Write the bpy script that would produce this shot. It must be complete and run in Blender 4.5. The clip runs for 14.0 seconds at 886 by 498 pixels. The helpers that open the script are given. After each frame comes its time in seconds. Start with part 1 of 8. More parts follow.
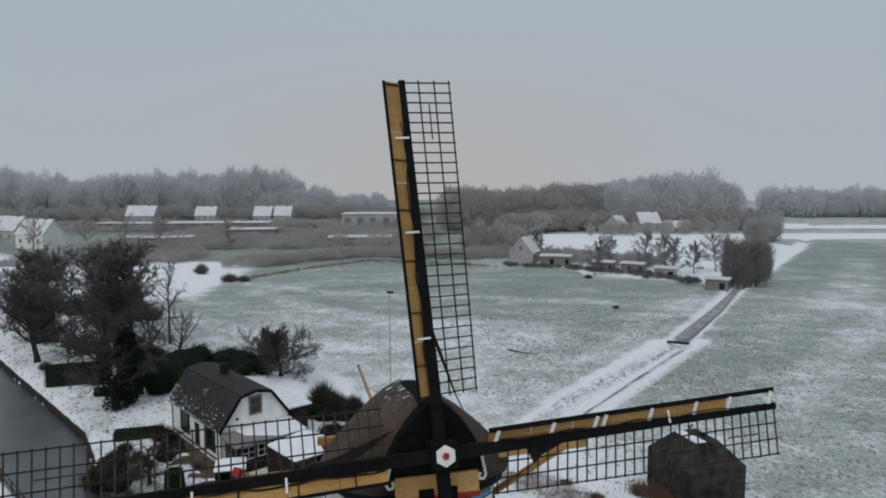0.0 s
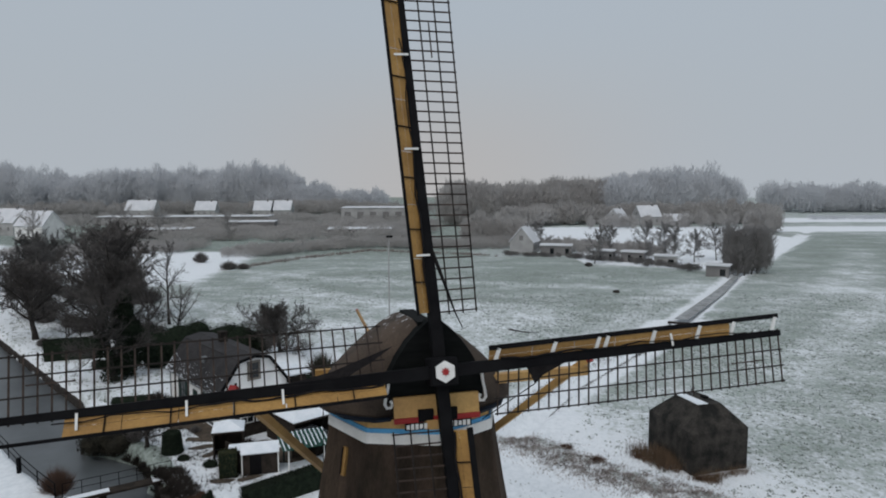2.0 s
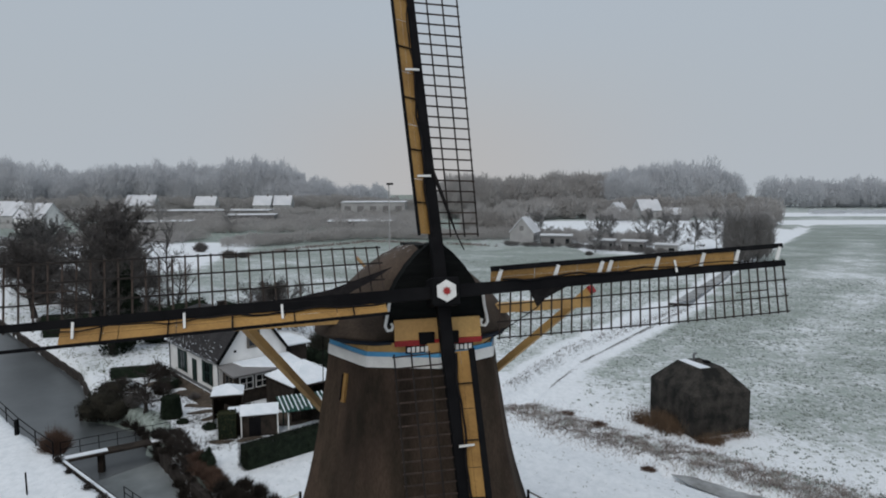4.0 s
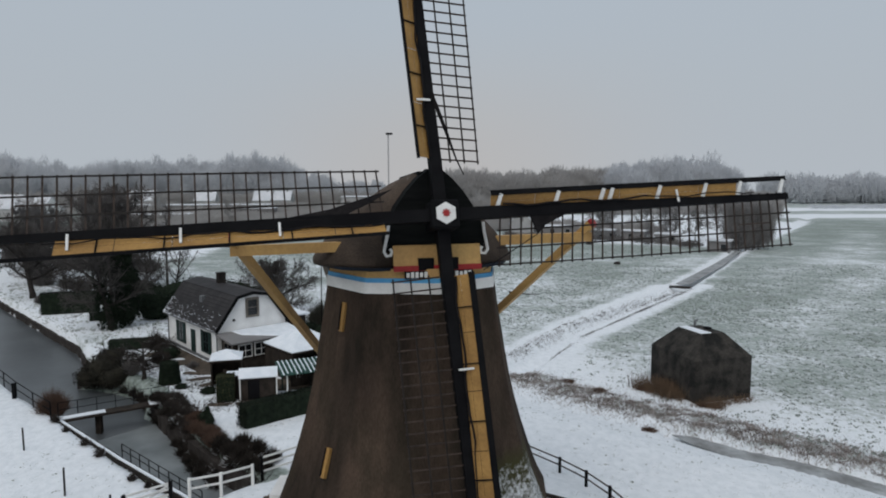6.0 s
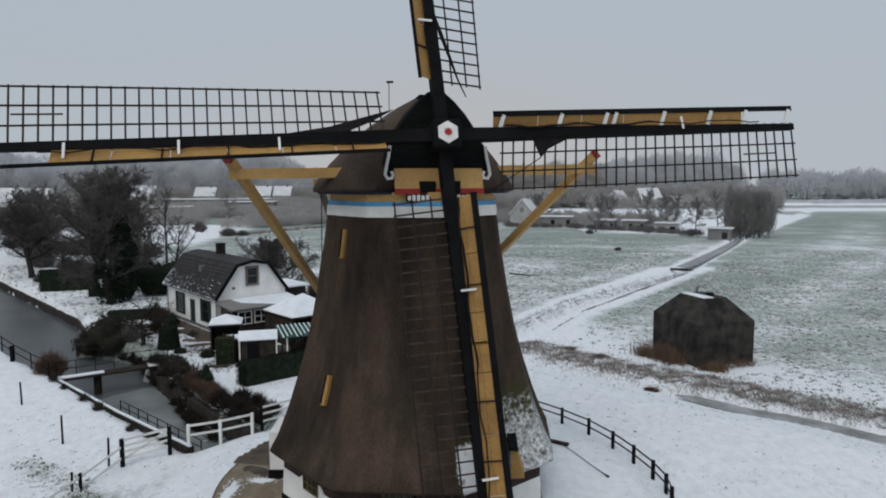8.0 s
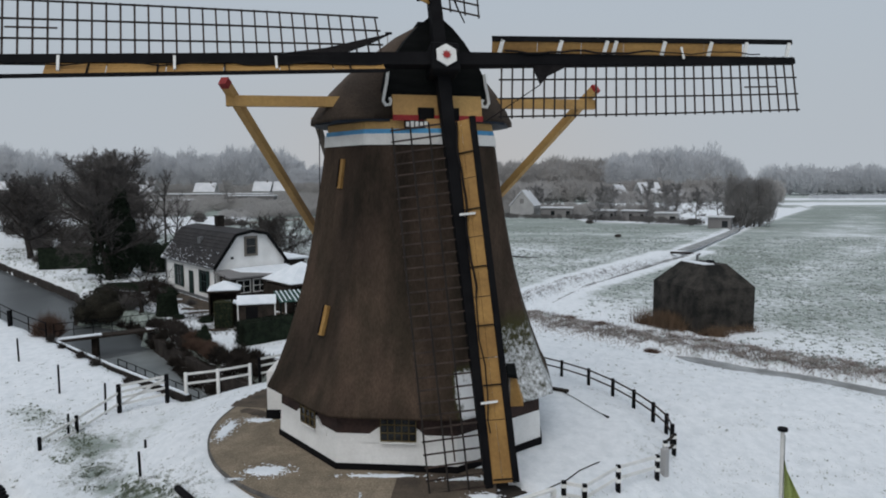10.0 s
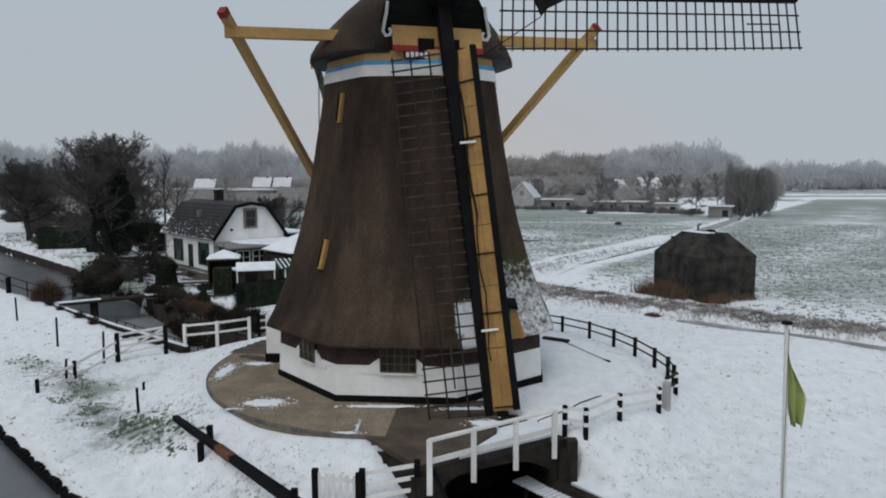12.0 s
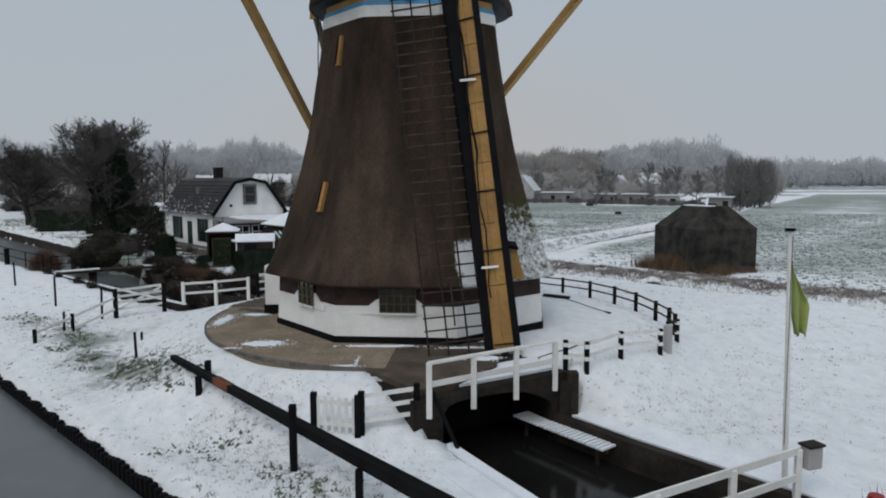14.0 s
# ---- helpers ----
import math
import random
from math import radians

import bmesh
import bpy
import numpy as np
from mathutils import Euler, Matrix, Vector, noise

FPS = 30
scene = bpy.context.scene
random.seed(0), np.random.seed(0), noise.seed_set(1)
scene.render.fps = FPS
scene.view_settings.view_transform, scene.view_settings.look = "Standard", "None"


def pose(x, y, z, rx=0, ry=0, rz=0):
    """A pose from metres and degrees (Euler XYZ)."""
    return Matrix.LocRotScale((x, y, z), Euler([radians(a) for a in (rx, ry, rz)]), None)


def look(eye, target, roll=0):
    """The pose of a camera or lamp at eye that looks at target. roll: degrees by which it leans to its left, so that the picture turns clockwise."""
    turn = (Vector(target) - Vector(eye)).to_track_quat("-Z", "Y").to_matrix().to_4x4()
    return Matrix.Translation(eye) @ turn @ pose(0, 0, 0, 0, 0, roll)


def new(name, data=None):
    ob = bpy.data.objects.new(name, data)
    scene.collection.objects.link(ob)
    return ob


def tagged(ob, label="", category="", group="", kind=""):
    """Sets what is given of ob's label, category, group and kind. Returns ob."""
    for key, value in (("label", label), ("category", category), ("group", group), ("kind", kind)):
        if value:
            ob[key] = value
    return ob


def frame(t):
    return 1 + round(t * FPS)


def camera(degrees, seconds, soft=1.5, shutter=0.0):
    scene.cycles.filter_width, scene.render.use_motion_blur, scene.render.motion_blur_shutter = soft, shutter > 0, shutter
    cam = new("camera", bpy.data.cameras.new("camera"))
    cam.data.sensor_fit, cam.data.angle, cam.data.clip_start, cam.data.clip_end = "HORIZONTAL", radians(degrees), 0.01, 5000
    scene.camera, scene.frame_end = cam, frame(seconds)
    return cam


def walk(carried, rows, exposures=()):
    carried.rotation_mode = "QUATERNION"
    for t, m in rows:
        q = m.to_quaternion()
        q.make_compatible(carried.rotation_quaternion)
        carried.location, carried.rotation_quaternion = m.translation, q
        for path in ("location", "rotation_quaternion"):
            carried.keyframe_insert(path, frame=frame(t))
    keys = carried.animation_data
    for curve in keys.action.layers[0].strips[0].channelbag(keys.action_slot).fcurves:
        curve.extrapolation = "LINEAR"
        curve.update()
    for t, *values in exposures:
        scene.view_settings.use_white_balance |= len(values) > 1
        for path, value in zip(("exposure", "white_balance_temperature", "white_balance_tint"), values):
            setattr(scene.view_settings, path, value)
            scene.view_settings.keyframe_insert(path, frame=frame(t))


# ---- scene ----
cam = camera(66.0, 14.0, soft=1.9)
PITCH, LEAN = -5.9, 0.2
ROWS = [
    (0, 0.000, -0.000, 23.450),
    (0.5, 0.006, 0.001, 22.663),
    (1, 0.016, 0.027, 21.945),
    (1.5, 0.020, 0.058, 21.252),
    (2, 0.010, 0.078, 20.571),
    (2.5, -0.007, 0.087, 19.890),
    (3, -0.021, 0.100, 19.209),
    (5.5, -0.050, 0.077, 16.045),
    (6, -0.031, 0.076, 15.416),
    (6.5, -0.044, 0.069, 14.797),
    (7, -0.081, 0.074, 14.178),
    (7.5, -0.101, 0.090, 13.557),
    (8, -0.100, 0.106, 12.885),
    (10.5, -0.056, 0.012, 9.970),
    (11, -0.057, -0.018, 9.414),
    (11.5, -0.066, -0.030, 8.862),
    (12, -0.074, -0.026, 8.328),
    (12.5, -0.079, -0.024, 7.821),
    (13, -0.082, -0.033, 7.323),
    (13.5, -0.081, -0.052, 6.863),
    (14, -0.075, -0.072, 6.450),
]
walk(cam, [(t, pose(x, y, z, 90 + PITCH, LEAN, 0)) for t, x, y, z in ROWS],
     ((0, -0.07), (1.5, -0.02), (3, 0.02), (8, 0.06), (11, 0.09), (12.5, 0.04), (14, 0.0)))

# ---------------------------------------------------------------- light
world = bpy.data.worlds.new("overcast_sky")
scene.world = world
world.use_nodes = True
wn = world.node_tree.nodes
wl = world.node_tree.links
wn.clear()
sky = wn.new("ShaderNodeTexSky")
sky.sky_type = "NISHITA"
sky.sun_disc = False
sky.sun_elevation = radians(38)
sky.sun_rotation = radians(200)
sky.air_density, sky.dust_density, sky.ozone_density = 1.0, 8.0, 1.0
sky_grey = wn.new("ShaderNodeMixRGB")
sky_grey.inputs[0].default_value = 0.9
sky_grey.inputs[2].default_value = (4.38, 4.92, 5.5, 1)
sky_back = wn.new("ShaderNodeBackground")
sky_back.inputs["Strength"].default_value = 0.1
sky_out = wn.new("ShaderNodeOutputWorld")
wl.new(sky.outputs[0], sky_grey.inputs[1])
wl.new(sky_grey.outputs[0], sky_back.inputs[0])
wl.new(sky_back.outputs[0], sky_out.inputs[0])

sun_data = bpy.data.lights.new("sun", "SUN")
sun_data.energy = 0.9
sun_data.angle = radians(40)
sun_data.color = (1.0, 0.985, 0.97)
sun = new("sun", sun_data)
sun.matrix_world = look((0, 0, 0), (0.35, 0.8, -1.2))


# ---------------------------------------------------------------- materials
def material(name, base, second=None, scale=2.0, rough=0.8, bump=0.0, bump_scale=30.0, stretch=(1, 1, 1), metal=0.0, vary=0.0,
             snow=0.0, snow_scale=1.5, lo=0.35, hi=0.65, fine=0.35, snow_side=False):
    """Two colours mixed by broad noise, broken by fine noise, with relief; snow: how much of the upward faces it lies on."""
    m = bpy.data.materials.new(name)
    m.use_nodes = True
    n, l = m.node_tree.nodes, m.node_tree.links
    bsdf = n["Principled BSDF"]
    bsdf.inputs["Roughness"].default_value = rough
    bsdf.inputs["Metallic"].default_value = metal
    bsdf.inputs["Specular IOR Level"].default_value = 0.25
    second = second or tuple(c * 0.7 for c in base)
    coord = n.new("ShaderNodeTexCoord")
    mapping = n.new("ShaderNodeMapping")
    mapping.inputs["Scale"].default_value = stretch
    l.new(coord.outputs["Object"], mapping.inputs[0])
    broad = n.new("ShaderNodeTexNoise")
    broad.inputs["Scale"].default_value = scale
    broad.inputs["Detail"].default_value = 5
    l.new(mapping.outputs[0], broad.inputs["Vector"])
    ramp = n.new("ShaderNodeValToRGB")
    ramp.color_ramp.elements[0].position, ramp.color_ramp.elements[1].position = lo, hi
    ramp.color_ramp.elements[0].color, ramp.color_ramp.elements[1].color = (*second, 1), (*base, 1)
    l.new(broad.outputs[0], ramp.inputs[0])
    grain = n.new("ShaderNodeTexNoise")
    grain.inputs["Scale"].default_value = bump_scale
    grain.inputs["Detail"].default_value = 3
    l.new(mapping.outputs[0], grain.inputs["Vector"])
    mul = n.new("ShaderNodeMixRGB")
    mul.blend_type = "MULTIPLY"
    mul.inputs[0].default_value = fine
    l.new(ramp.outputs[0], mul.inputs[1])
    grainramp = n.new("ShaderNodeMapRange")
    grainramp.inputs[1].default_value, grainramp.inputs[2].default_value = 0.3, 0.7
    grainramp.inputs[3].default_value, grainramp.inputs[4].default_value = 0.4, 1.3
    l.new(grain.outputs[0], grainramp.inputs[0])
    l.new(grainramp.outputs[0], mul.inputs[2])
    last = mul.outputs[0]
    if vary:
        info = n.new("ShaderNodeObjectInfo")
        tone = n.new("ShaderNodeMapRange")
        tone.inputs[3].default_value, tone.inputs[4].default_value = 1 - vary, 1 + vary
        l.new(info.outputs["Random"], tone.inputs[0])
        mv = n.new("ShaderNodeMixRGB")
        mv.blend_type = "MULTIPLY"
        mv.inputs[0].default_value = 1.0
        l.new(last, mv.inputs[1])
        l.new(tone.outputs[0], mv.inputs[2])
        last = mv.outputs[0]
    if snow:
        geo = n.new("ShaderNodeNewGeometry")
        sep = n.new("ShaderNodeSeparateXYZ")
        l.new(geo.outputs["Normal"], sep.inputs[0])
        sn = n.new("ShaderNodeTexNoise")
        sn.inputs["Scale"].default_value = snow_scale
        sn.inputs["Detail"].default_value = 6
        l.new(coord.outputs["Object"], sn.inputs["Vector"])
        add = n.new("ShaderNodeMath")
        add.operation = "MULTIPLY_ADD"
        l.new(sep.outputs[2], add.inputs[0])
        add.inputs[1].default_value = 0.0 if snow_side else 0.6
        l.new(sn.outputs[0], add.inputs[2])
        cut = n.new("ShaderNodeMapRange")
        edge = (1.35 if not snow_side else 1.0) - snow
        cut.inputs[1].default_value, cut.inputs[2].default_value = edge - 0.04, edge + 0.04
        l.new(add.outputs[0], cut.inputs[0])
        ms = n.new("ShaderNodeMixRGB")
        l.new(cut.outputs[0], ms.inputs[0])
        l.new(last, ms.inputs[1])
        ms.inputs[2].default_value = (0.80, 0.82, 0.85, 1)
        last = ms.outputs[0]
    l.new(last, bsdf.inputs["Base Color"])
    if bump:
        b = n.new("ShaderNodeBump")
        b.inputs["Strength"].default_value = bump
        b.inputs["Distance"].default_value = 0.03
        l.new(grain.outputs[0], b.inputs["Height"])
        l.new(b.outputs[0], bsdf.inputs["Normal"])
    return m


def ground_material():
    """Snow over grass; the share of snow is a property of the ground."""
    m = bpy.data.materials.new("snowy_ground")
    m.use_nodes = True
    n, l = m.node_tree.nodes, m.node_tree.links
    bsdf = n["Principled BSDF"]
    bsdf.inputs["Roughness"].default_value = 0.9
    bsdf.inputs["Specular IOR Level"].default_value = 0.15
    coord = n.new("ShaderNodeTexCoord")
    cover = n.new("ShaderNodeAttribute")
    cover.attribute_name = "cover"
    fine = n.new("ShaderNodeTexNoise")
    fine.inputs["Scale"].default_value = 2.3
    fine.inputs["Detail"].default_value = 9
    fine.inputs["Roughness"].default_value = 0.72
    lengthened = n.new("ShaderNodeMapping")
    lengthened.inputs["Rotation"].default_value = (0, 0, radians(12))
    lengthened.inputs["Scale"].default_value = (1.0, 0.72, 1)
    l.new(coord.outputs["Object"], lengthened.inputs[0])
    l.new(lengthened.outputs[0], fine.inputs["Vector"])
    mapped = n.new("ShaderNodeMapping")
    mapped.inputs["Rotation"].default_value = (0, 0, radians(-20))
    mapped.inputs["Scale"].default_value = (0.55, 1.0, 1)
    l.new(coord.outputs["Object"], mapped.inputs[0])
    broad = n.new("ShaderNodeTexNoise")
    broad.inputs["Scale"].default_value = 0.13
    broad.inputs["Detail"].default_value = 5
    broad.inputs["Roughness"].default_value = 0.6
    l.new(mapped.outputs[0], broad.inputs["Vector"])
    middle = n.new("ShaderNodeTexNoise")
    middle.inputs["Scale"].default_value = 0.42
    middle.inputs["Detail"].default_value = 6
    middle.inputs["Roughness"].default_value = 0.65
    l.new(lengthened.outputs[0], middle.inputs["Vector"])
    near_mix = n.new("ShaderNodeMixRGB")
    near_mix.inputs[0].default_value = 0.34
    l.new(fine.outputs[0], near_mix.inputs[1])
    l.new(middle.outputs[0], near_mix.inputs[2])
    mix = n.new("ShaderNodeMixRGB")
    mix.inputs[0].default_value = 0.22
    l.new(near_mix.outputs[0], mix.inputs[1])
    l.new(broad.outputs[0], mix.inputs[2])
    sub = n.new("ShaderNodeMath")
    sub.operation = "SUBTRACT"
    l.new(cover.outputs["Fac"], sub.inputs[0])
    l.new(mix.outputs[0], sub.inputs[1])
    cut = n.new("ShaderNodeMapRange")
    cut.inputs[1].default_value, cut.inputs[2].default_value = -0.06, 0.075
    l.new(sub.outputs[0], cut.inputs[0])
    grass = n.new("ShaderNodeValToRGB")
    grass.color_ramp.elements[0].position, grass.color_ramp.elements[1].position = 0.38, 0.60
    grass.color_ramp.elements[0].color, grass.color_ramp.elements[1].color = (0.098, 0.122, 0.106, 1), (0.37, 0.42, 0.392, 1)
    l.new(near_mix.outputs[0], grass.inputs[0])
    snow = n.new("ShaderNodeValToRGB")
    snow.color_ramp.elements[0].position, snow.color_ramp.elements[1].position = 0.3, 0.6
    snow.color_ramp.elements[0].color, snow.color_ramp.elements[1].color = (0.68, 0.72, 0.755, 1), (0.83, 0.86, 0.895, 1)
    l.new(fine.outputs[0], snow.inputs[0])
    both = n.new("ShaderNodeMixRGB")
    l.new(cut.outputs[0], both.inputs[0])
    l.new(grass.outputs[0], both.inputs[1])
    l.new(snow.outputs[0], both.inputs[2])
    l.new(both.outputs[0], bsdf.inputs["Base Color"])
    small = n.new("ShaderNodeTexNoise")
    small.inputs["Scale"].default_value = 5.0
    small.inputs["Detail"].default_value = 6
    l.new(coord.outputs["Object"], small.inputs["Vector"])
    b = n.new("ShaderNodeBump")
    small.inputs["Roughness"].default_value = 0.7
    b.inputs["Strength"].default_value = 0.6
    b.inputs["Distance"].default_value = 0.12
    l.new(small.outputs[0], b.inputs["Height"])
    l.new(b.outputs[0], bsdf.inputs["Normal"])
    return m


def thatch_material():
    """Thatch with a crust of snow where the mesh says that it lies."""
    m = material("brown_thatch", (0.078, 0.057, 0.044), (0.031, 0.024, 0.020), scale=0.6, rough=0.95, bump=0.7, bump_scale=22, stretch=(1, 1, 0.22), fine=0.4)
    n, l = m.node_tree.nodes, m.node_tree.links
    bsdf = n["Principled BSDF"]
    old = bsdf.inputs["Base Color"].links[0].from_socket
    crust = n.new("ShaderNodeAttribute")
    crust.attribute_name = "crust"
    coord = n.new("ShaderNodeTexCoord")
    # damp, weathered blotches and long runs down the reed
    tall = n.new("ShaderNodeMapping")
    tall.inputs["Scale"].default_value = (1, 1, 0.35)
    l.new(coord.outputs["Object"], tall.inputs["Vector"])
    blotch = n.new("ShaderNodeTexNoise")
    blotch.inputs["Scale"].default_value = 1.1
    blotch.inputs["Detail"].default_value = 5
    blotch.inputs["Roughness"].default_value = 0.65
    l.new(tall.outputs[0], blotch.inputs["Vector"])
    tint = n.new("ShaderNodeValToRGB")
    tint.color_ramp.elements[0].position, tint.color_ramp.elements[1].position = 0.36, 0.64
    tint.color_ramp.elements[0].color, tint.color_ramp.elements[1].color = (0.62, 0.66, 0.62, 1), (1.18, 1.12, 1.08, 1)
    l.new(blotch.outputs[0], tint.inputs[0])
    worn = n.new("ShaderNodeMixRGB")
    worn.blend_type = "MULTIPLY"
    worn.inputs[0].default_value = 1.0
    l.new(old, worn.inputs[1])
    l.new(tint.outputs[0], worn.inputs[2])
    old = worn.outputs[0]
    spots = n.new("ShaderNodeTexNoise")
    spots.inputs["Scale"].default_value = 5.5
    spots.inputs["Detail"].default_value = 9
    spots.inputs["Roughness"].default_value = 0.76
    l.new(coord.outputs["Object"], spots.inputs["Vector"])
    sub = n.new("ShaderNodeMath")
    sub.operation = "SUBTRACT"
    l.new(crust.outputs["Fac"], sub.inputs[0])
    l.new(spots.outputs[0], sub.inputs[1])
    cut = n.new("ShaderNodeMapRange")
    cut.inputs[1].default_value, cut.inputs[2].default_value = -0.11, 0.13
    l.new(sub.outputs[0], cut.inputs[0])
    # moss where the thatch stays wet
    wet = n.new("ShaderNodeMath")
    wet.operation = "MULTIPLY_ADD"
    l.new(blotch.outputs[0], wet.inputs[0])
    wet.inputs[1].default_value = 0.5
    l.new(crust.outputs["Fac"], wet.inputs[2])
    moss = n.new("ShaderNodeMapRange")
    moss.inputs[1].default_value, moss.inputs[2].default_value = 0.36, 0.62
    moss.inputs[4].default_value = 0.75
    l.new(wet.outputs[0], moss.inputs[0])
    mossy = n.new("ShaderNodeMixRGB")
    l.new(moss.outputs[0], mossy.inputs[0])
    l.new(old, mossy.inputs[1])
    mossy.inputs[2].default_value = (0.050, 0.052, 0.020, 1)
    mix = n.new("ShaderNodeMixRGB")
    l.new(cut.outputs[0], mix.inputs[0])
    l.new(mossy.outputs[0], mix.inputs[1])
    mix.inputs[2].default_value = (0.74, 0.76, 0.78, 1)
    l.new(mix.outputs[0], bsdf.inputs["Base Color"])
    return m


def glass_material():
    m = bpy.data.materials.new("dark_window_glass")
    m.use_nodes = True
    b = m.node_tree.nodes["Principled BSDF"]
    b.inputs["Base Color"].default_value = (0.012, 0.014, 0.016, 1)
    b.inputs["Roughness"].default_value = 0.12
    return m


def ice_material():
    m = material("thin_grey_ice", (0.088, 0.098, 0.104), (0.058, 0.065, 0.070), scale=0.22, rough=0.34, bump=0.06, bump_scale=1.6, fine=0.2)
    m.node_tree.nodes["Principled BSDF"].inputs["Specular IOR Level"].default_value = 0.9
    return m


SNOW = material("fresh_snow", (0.79, 0.825, 0.87), (0.69, 0.74, 0.79), scale=1.5, rough=0.85, bump=0.5, bump_scale=9, fine=0.08)
GROUND = ground_material()
ICE = ice_material()
INLETICE = material("pale_skin_of_ice", (0.215, 0.235, 0.240), (0.13, 0.145, 0.150), scale=0.35, rough=0.4, bump=0.06, bump_scale=1.6, fine=0.2)
DITCHICE = material("dull_brown_ice", (0.37, 0.385, 0.395), (0.20, 0.205, 0.205), scale=0.7, rough=0.7, bump=0.1, bump_scale=3.0, fine=0.35)
WATER = material("dark_water", (0.008, 0.008, 0.008), (0.012, 0.012, 0.011), scale=0.6, rough=0.12, bump=0.03, bump_scale=3, fine=0.1)
THATCH = thatch_material()
CAP_THATCH = material("cap_thatch", (0.092, 0.068, 0.052), (0.052, 0.040, 0.032), scale=0.8, rough=0.95, bump=0.7, bump_scale=18, fine=0.4, snow=0.17, snow_scale=3.6)
WHITE = material("white_paint", (0.78, 0.78, 0.76), (0.66, 0.66, 0.64), scale=1.2, rough=0.6, bump=0.1, bump_scale=14, fine=0.12)
WHITEWASH = material("whitewashed_brick", (0.83, 0.83, 0.82), (0.72, 0.72, 0.71), scale=0.9, rough=0.85, bump=0.25, bump_scale=12, fine=0.08)
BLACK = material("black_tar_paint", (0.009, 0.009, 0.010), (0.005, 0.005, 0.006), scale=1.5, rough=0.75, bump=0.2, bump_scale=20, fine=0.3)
CAPBLACK = material("black_boards", (0.008, 0.009, 0.009), (0.004, 0.005, 0.005), scale=1.0, rough=0.8, bump=0.3, bump_scale=6, stretch=(1, 1, 6), fine=0.4)
YELLOW = material("ochre_paint", (0.38, 0.22, 0.07), (0.27, 0.15, 0.048), scale=0.9, rough=0.6, bump=0.15, bump_scale=10, fine=0.25)
BAND = material("ochre_band", (0.52, 0.325, 0.12), (0.42, 0.25, 0.095), scale=0.9, rough=0.6, bump=0.1, bump_scale=10, fine=0.2)
OLIVE = material("dark_ochre_bars", (0.16, 0.115, 0.045), (0.10, 0.075, 0.03), scale=1.5, rough=0.6, fine=0.2)
NAVY = material("blue_black_boards", (0.008, 0.016, 0.030), (0.006, 0.008, 0.012), scale=1.2, rough=0.6, bump=0.2, bump_scale=8, fine=0.3)
BLUE = material("sky_blue_paint", (0.10, 0.36, 0.62), (0.07, 0.27, 0.50), scale=1.5, rough=0.5, fine=0.15)
RED = material("signal_red_paint", (0.33, 0.028, 0.028), (0.24, 0.02, 0.02), scale=2.0, rough=0.5, fine=0.15)
BRICK = material("dark_red_brick", (0.060, 0.037, 0.032), (0.034, 0.024, 0.022), scale=2.0, rough=0.9, bump=0.4, bump_scale=9, fine=0.4)
GRAVEL = material("brown_gravel", (0.30, 0.245, 0.18), (0.20, 0.163, 0.12), scale=1.2, rough=0.95, bump=0.8, bump_scale=24, fine=0.75, snow=0.0)
KERB = material("grey_kerb_stone", (0.15, 0.14, 0.13), (0.085, 0.08, 0.075), scale=2.0, rough=0.9, bump=0.3, bump_scale=12, fine=0.4)
EARTH = material("trodden_brown_path", (0.115, 0.09, 0.068), (0.062, 0.05, 0.04), scale=1.4, rough=0.95, bump=0.6, bump_scale=18, fine=0.4, snow=0.0)
CONCRETE = material("mossy_dark_concrete", (0.064, 0.057, 0.050), (0.013, 0.013, 0.012), scale=1.1, rough=0.95, bump=0.4, bump_scale=7, fine=0.55, lo=0.36, hi=0.72)
MASONRY = material("damp_dark_masonry", (0.042, 0.036, 0.031), (0.018, 0.016, 0.015), scale=1.2, rough=0.9, bump=0.4, bump_scale=10, fine=0.4)
TILES = material("dark_roof_tiles", (0.036, 0.033, 0.034), (0.020, 0.019, 0.020), scale=1.0, rough=0.7, bump=0.5, bump_scale=5, fine=0.3, snow=0.23, snow_scale=5.0, snow_side=True)
DARKWOOD = material("dark_stained_wood", (0.045, 0.036, 0.030), (0.025, 0.021, 0.018), scale=2.0, rough=0.8, bump=0.3, bump_scale=12, fine=0.4)
LATTICE = material("brown_lattice_wood", (0.060, 0.042, 0.034), (0.028, 0.021, 0.018), scale=2.0, rough=0.8, bump=0.2, bump_scale=12, fine=0.4)
DARKLATH = material("dark_lath_wood", (0.026, 0.021, 0.018), (0.015, 0.012, 0.011), scale=2.0, rough=0.8, bump=0.2, bump_scale=12, fine=0.4)
GREYWOOD = material("weathered_grey_wood", (0.20, 0.18, 0.155), (0.13, 0.115, 0.10), scale=2.0, rough=0.85, bump=0.3, bump_scale=12, fine=0.35)
GREENWOOD = material("bottle_green_paint", (0.011, 0.034, 0.028), (0.008, 0.022, 0.019), scale=2.0, rough=0.6, fine=0.3)
GREENSLAT = material("faded_green_slats", (0.018, 0.075, 0.058), (0.012, 0.048, 0.038), scale=2.0, rough=0.6, fine=0.3)
RUST = material("orange_rusty_timber", (0.17, 0.06, 0.03), (0.06, 0.028, 0.02), scale=3.0, rough=0.85, fine=0.3)
HEDGE = material("dark_evergreen_leaves", (0.022, 0.032, 0.020), (0.012, 0.017, 0.012), scale=2.5, rough=0.9, fine=0.5, vary=0.2)
HEDGE_SNOW = material("evergreen_dusted_with_snow", (0.017, 0.023, 0.015), (0.009, 0.012, 0.009), scale=2.5, rough=0.9, fine=0.5, snow=0.05, snow_scale=2.0)
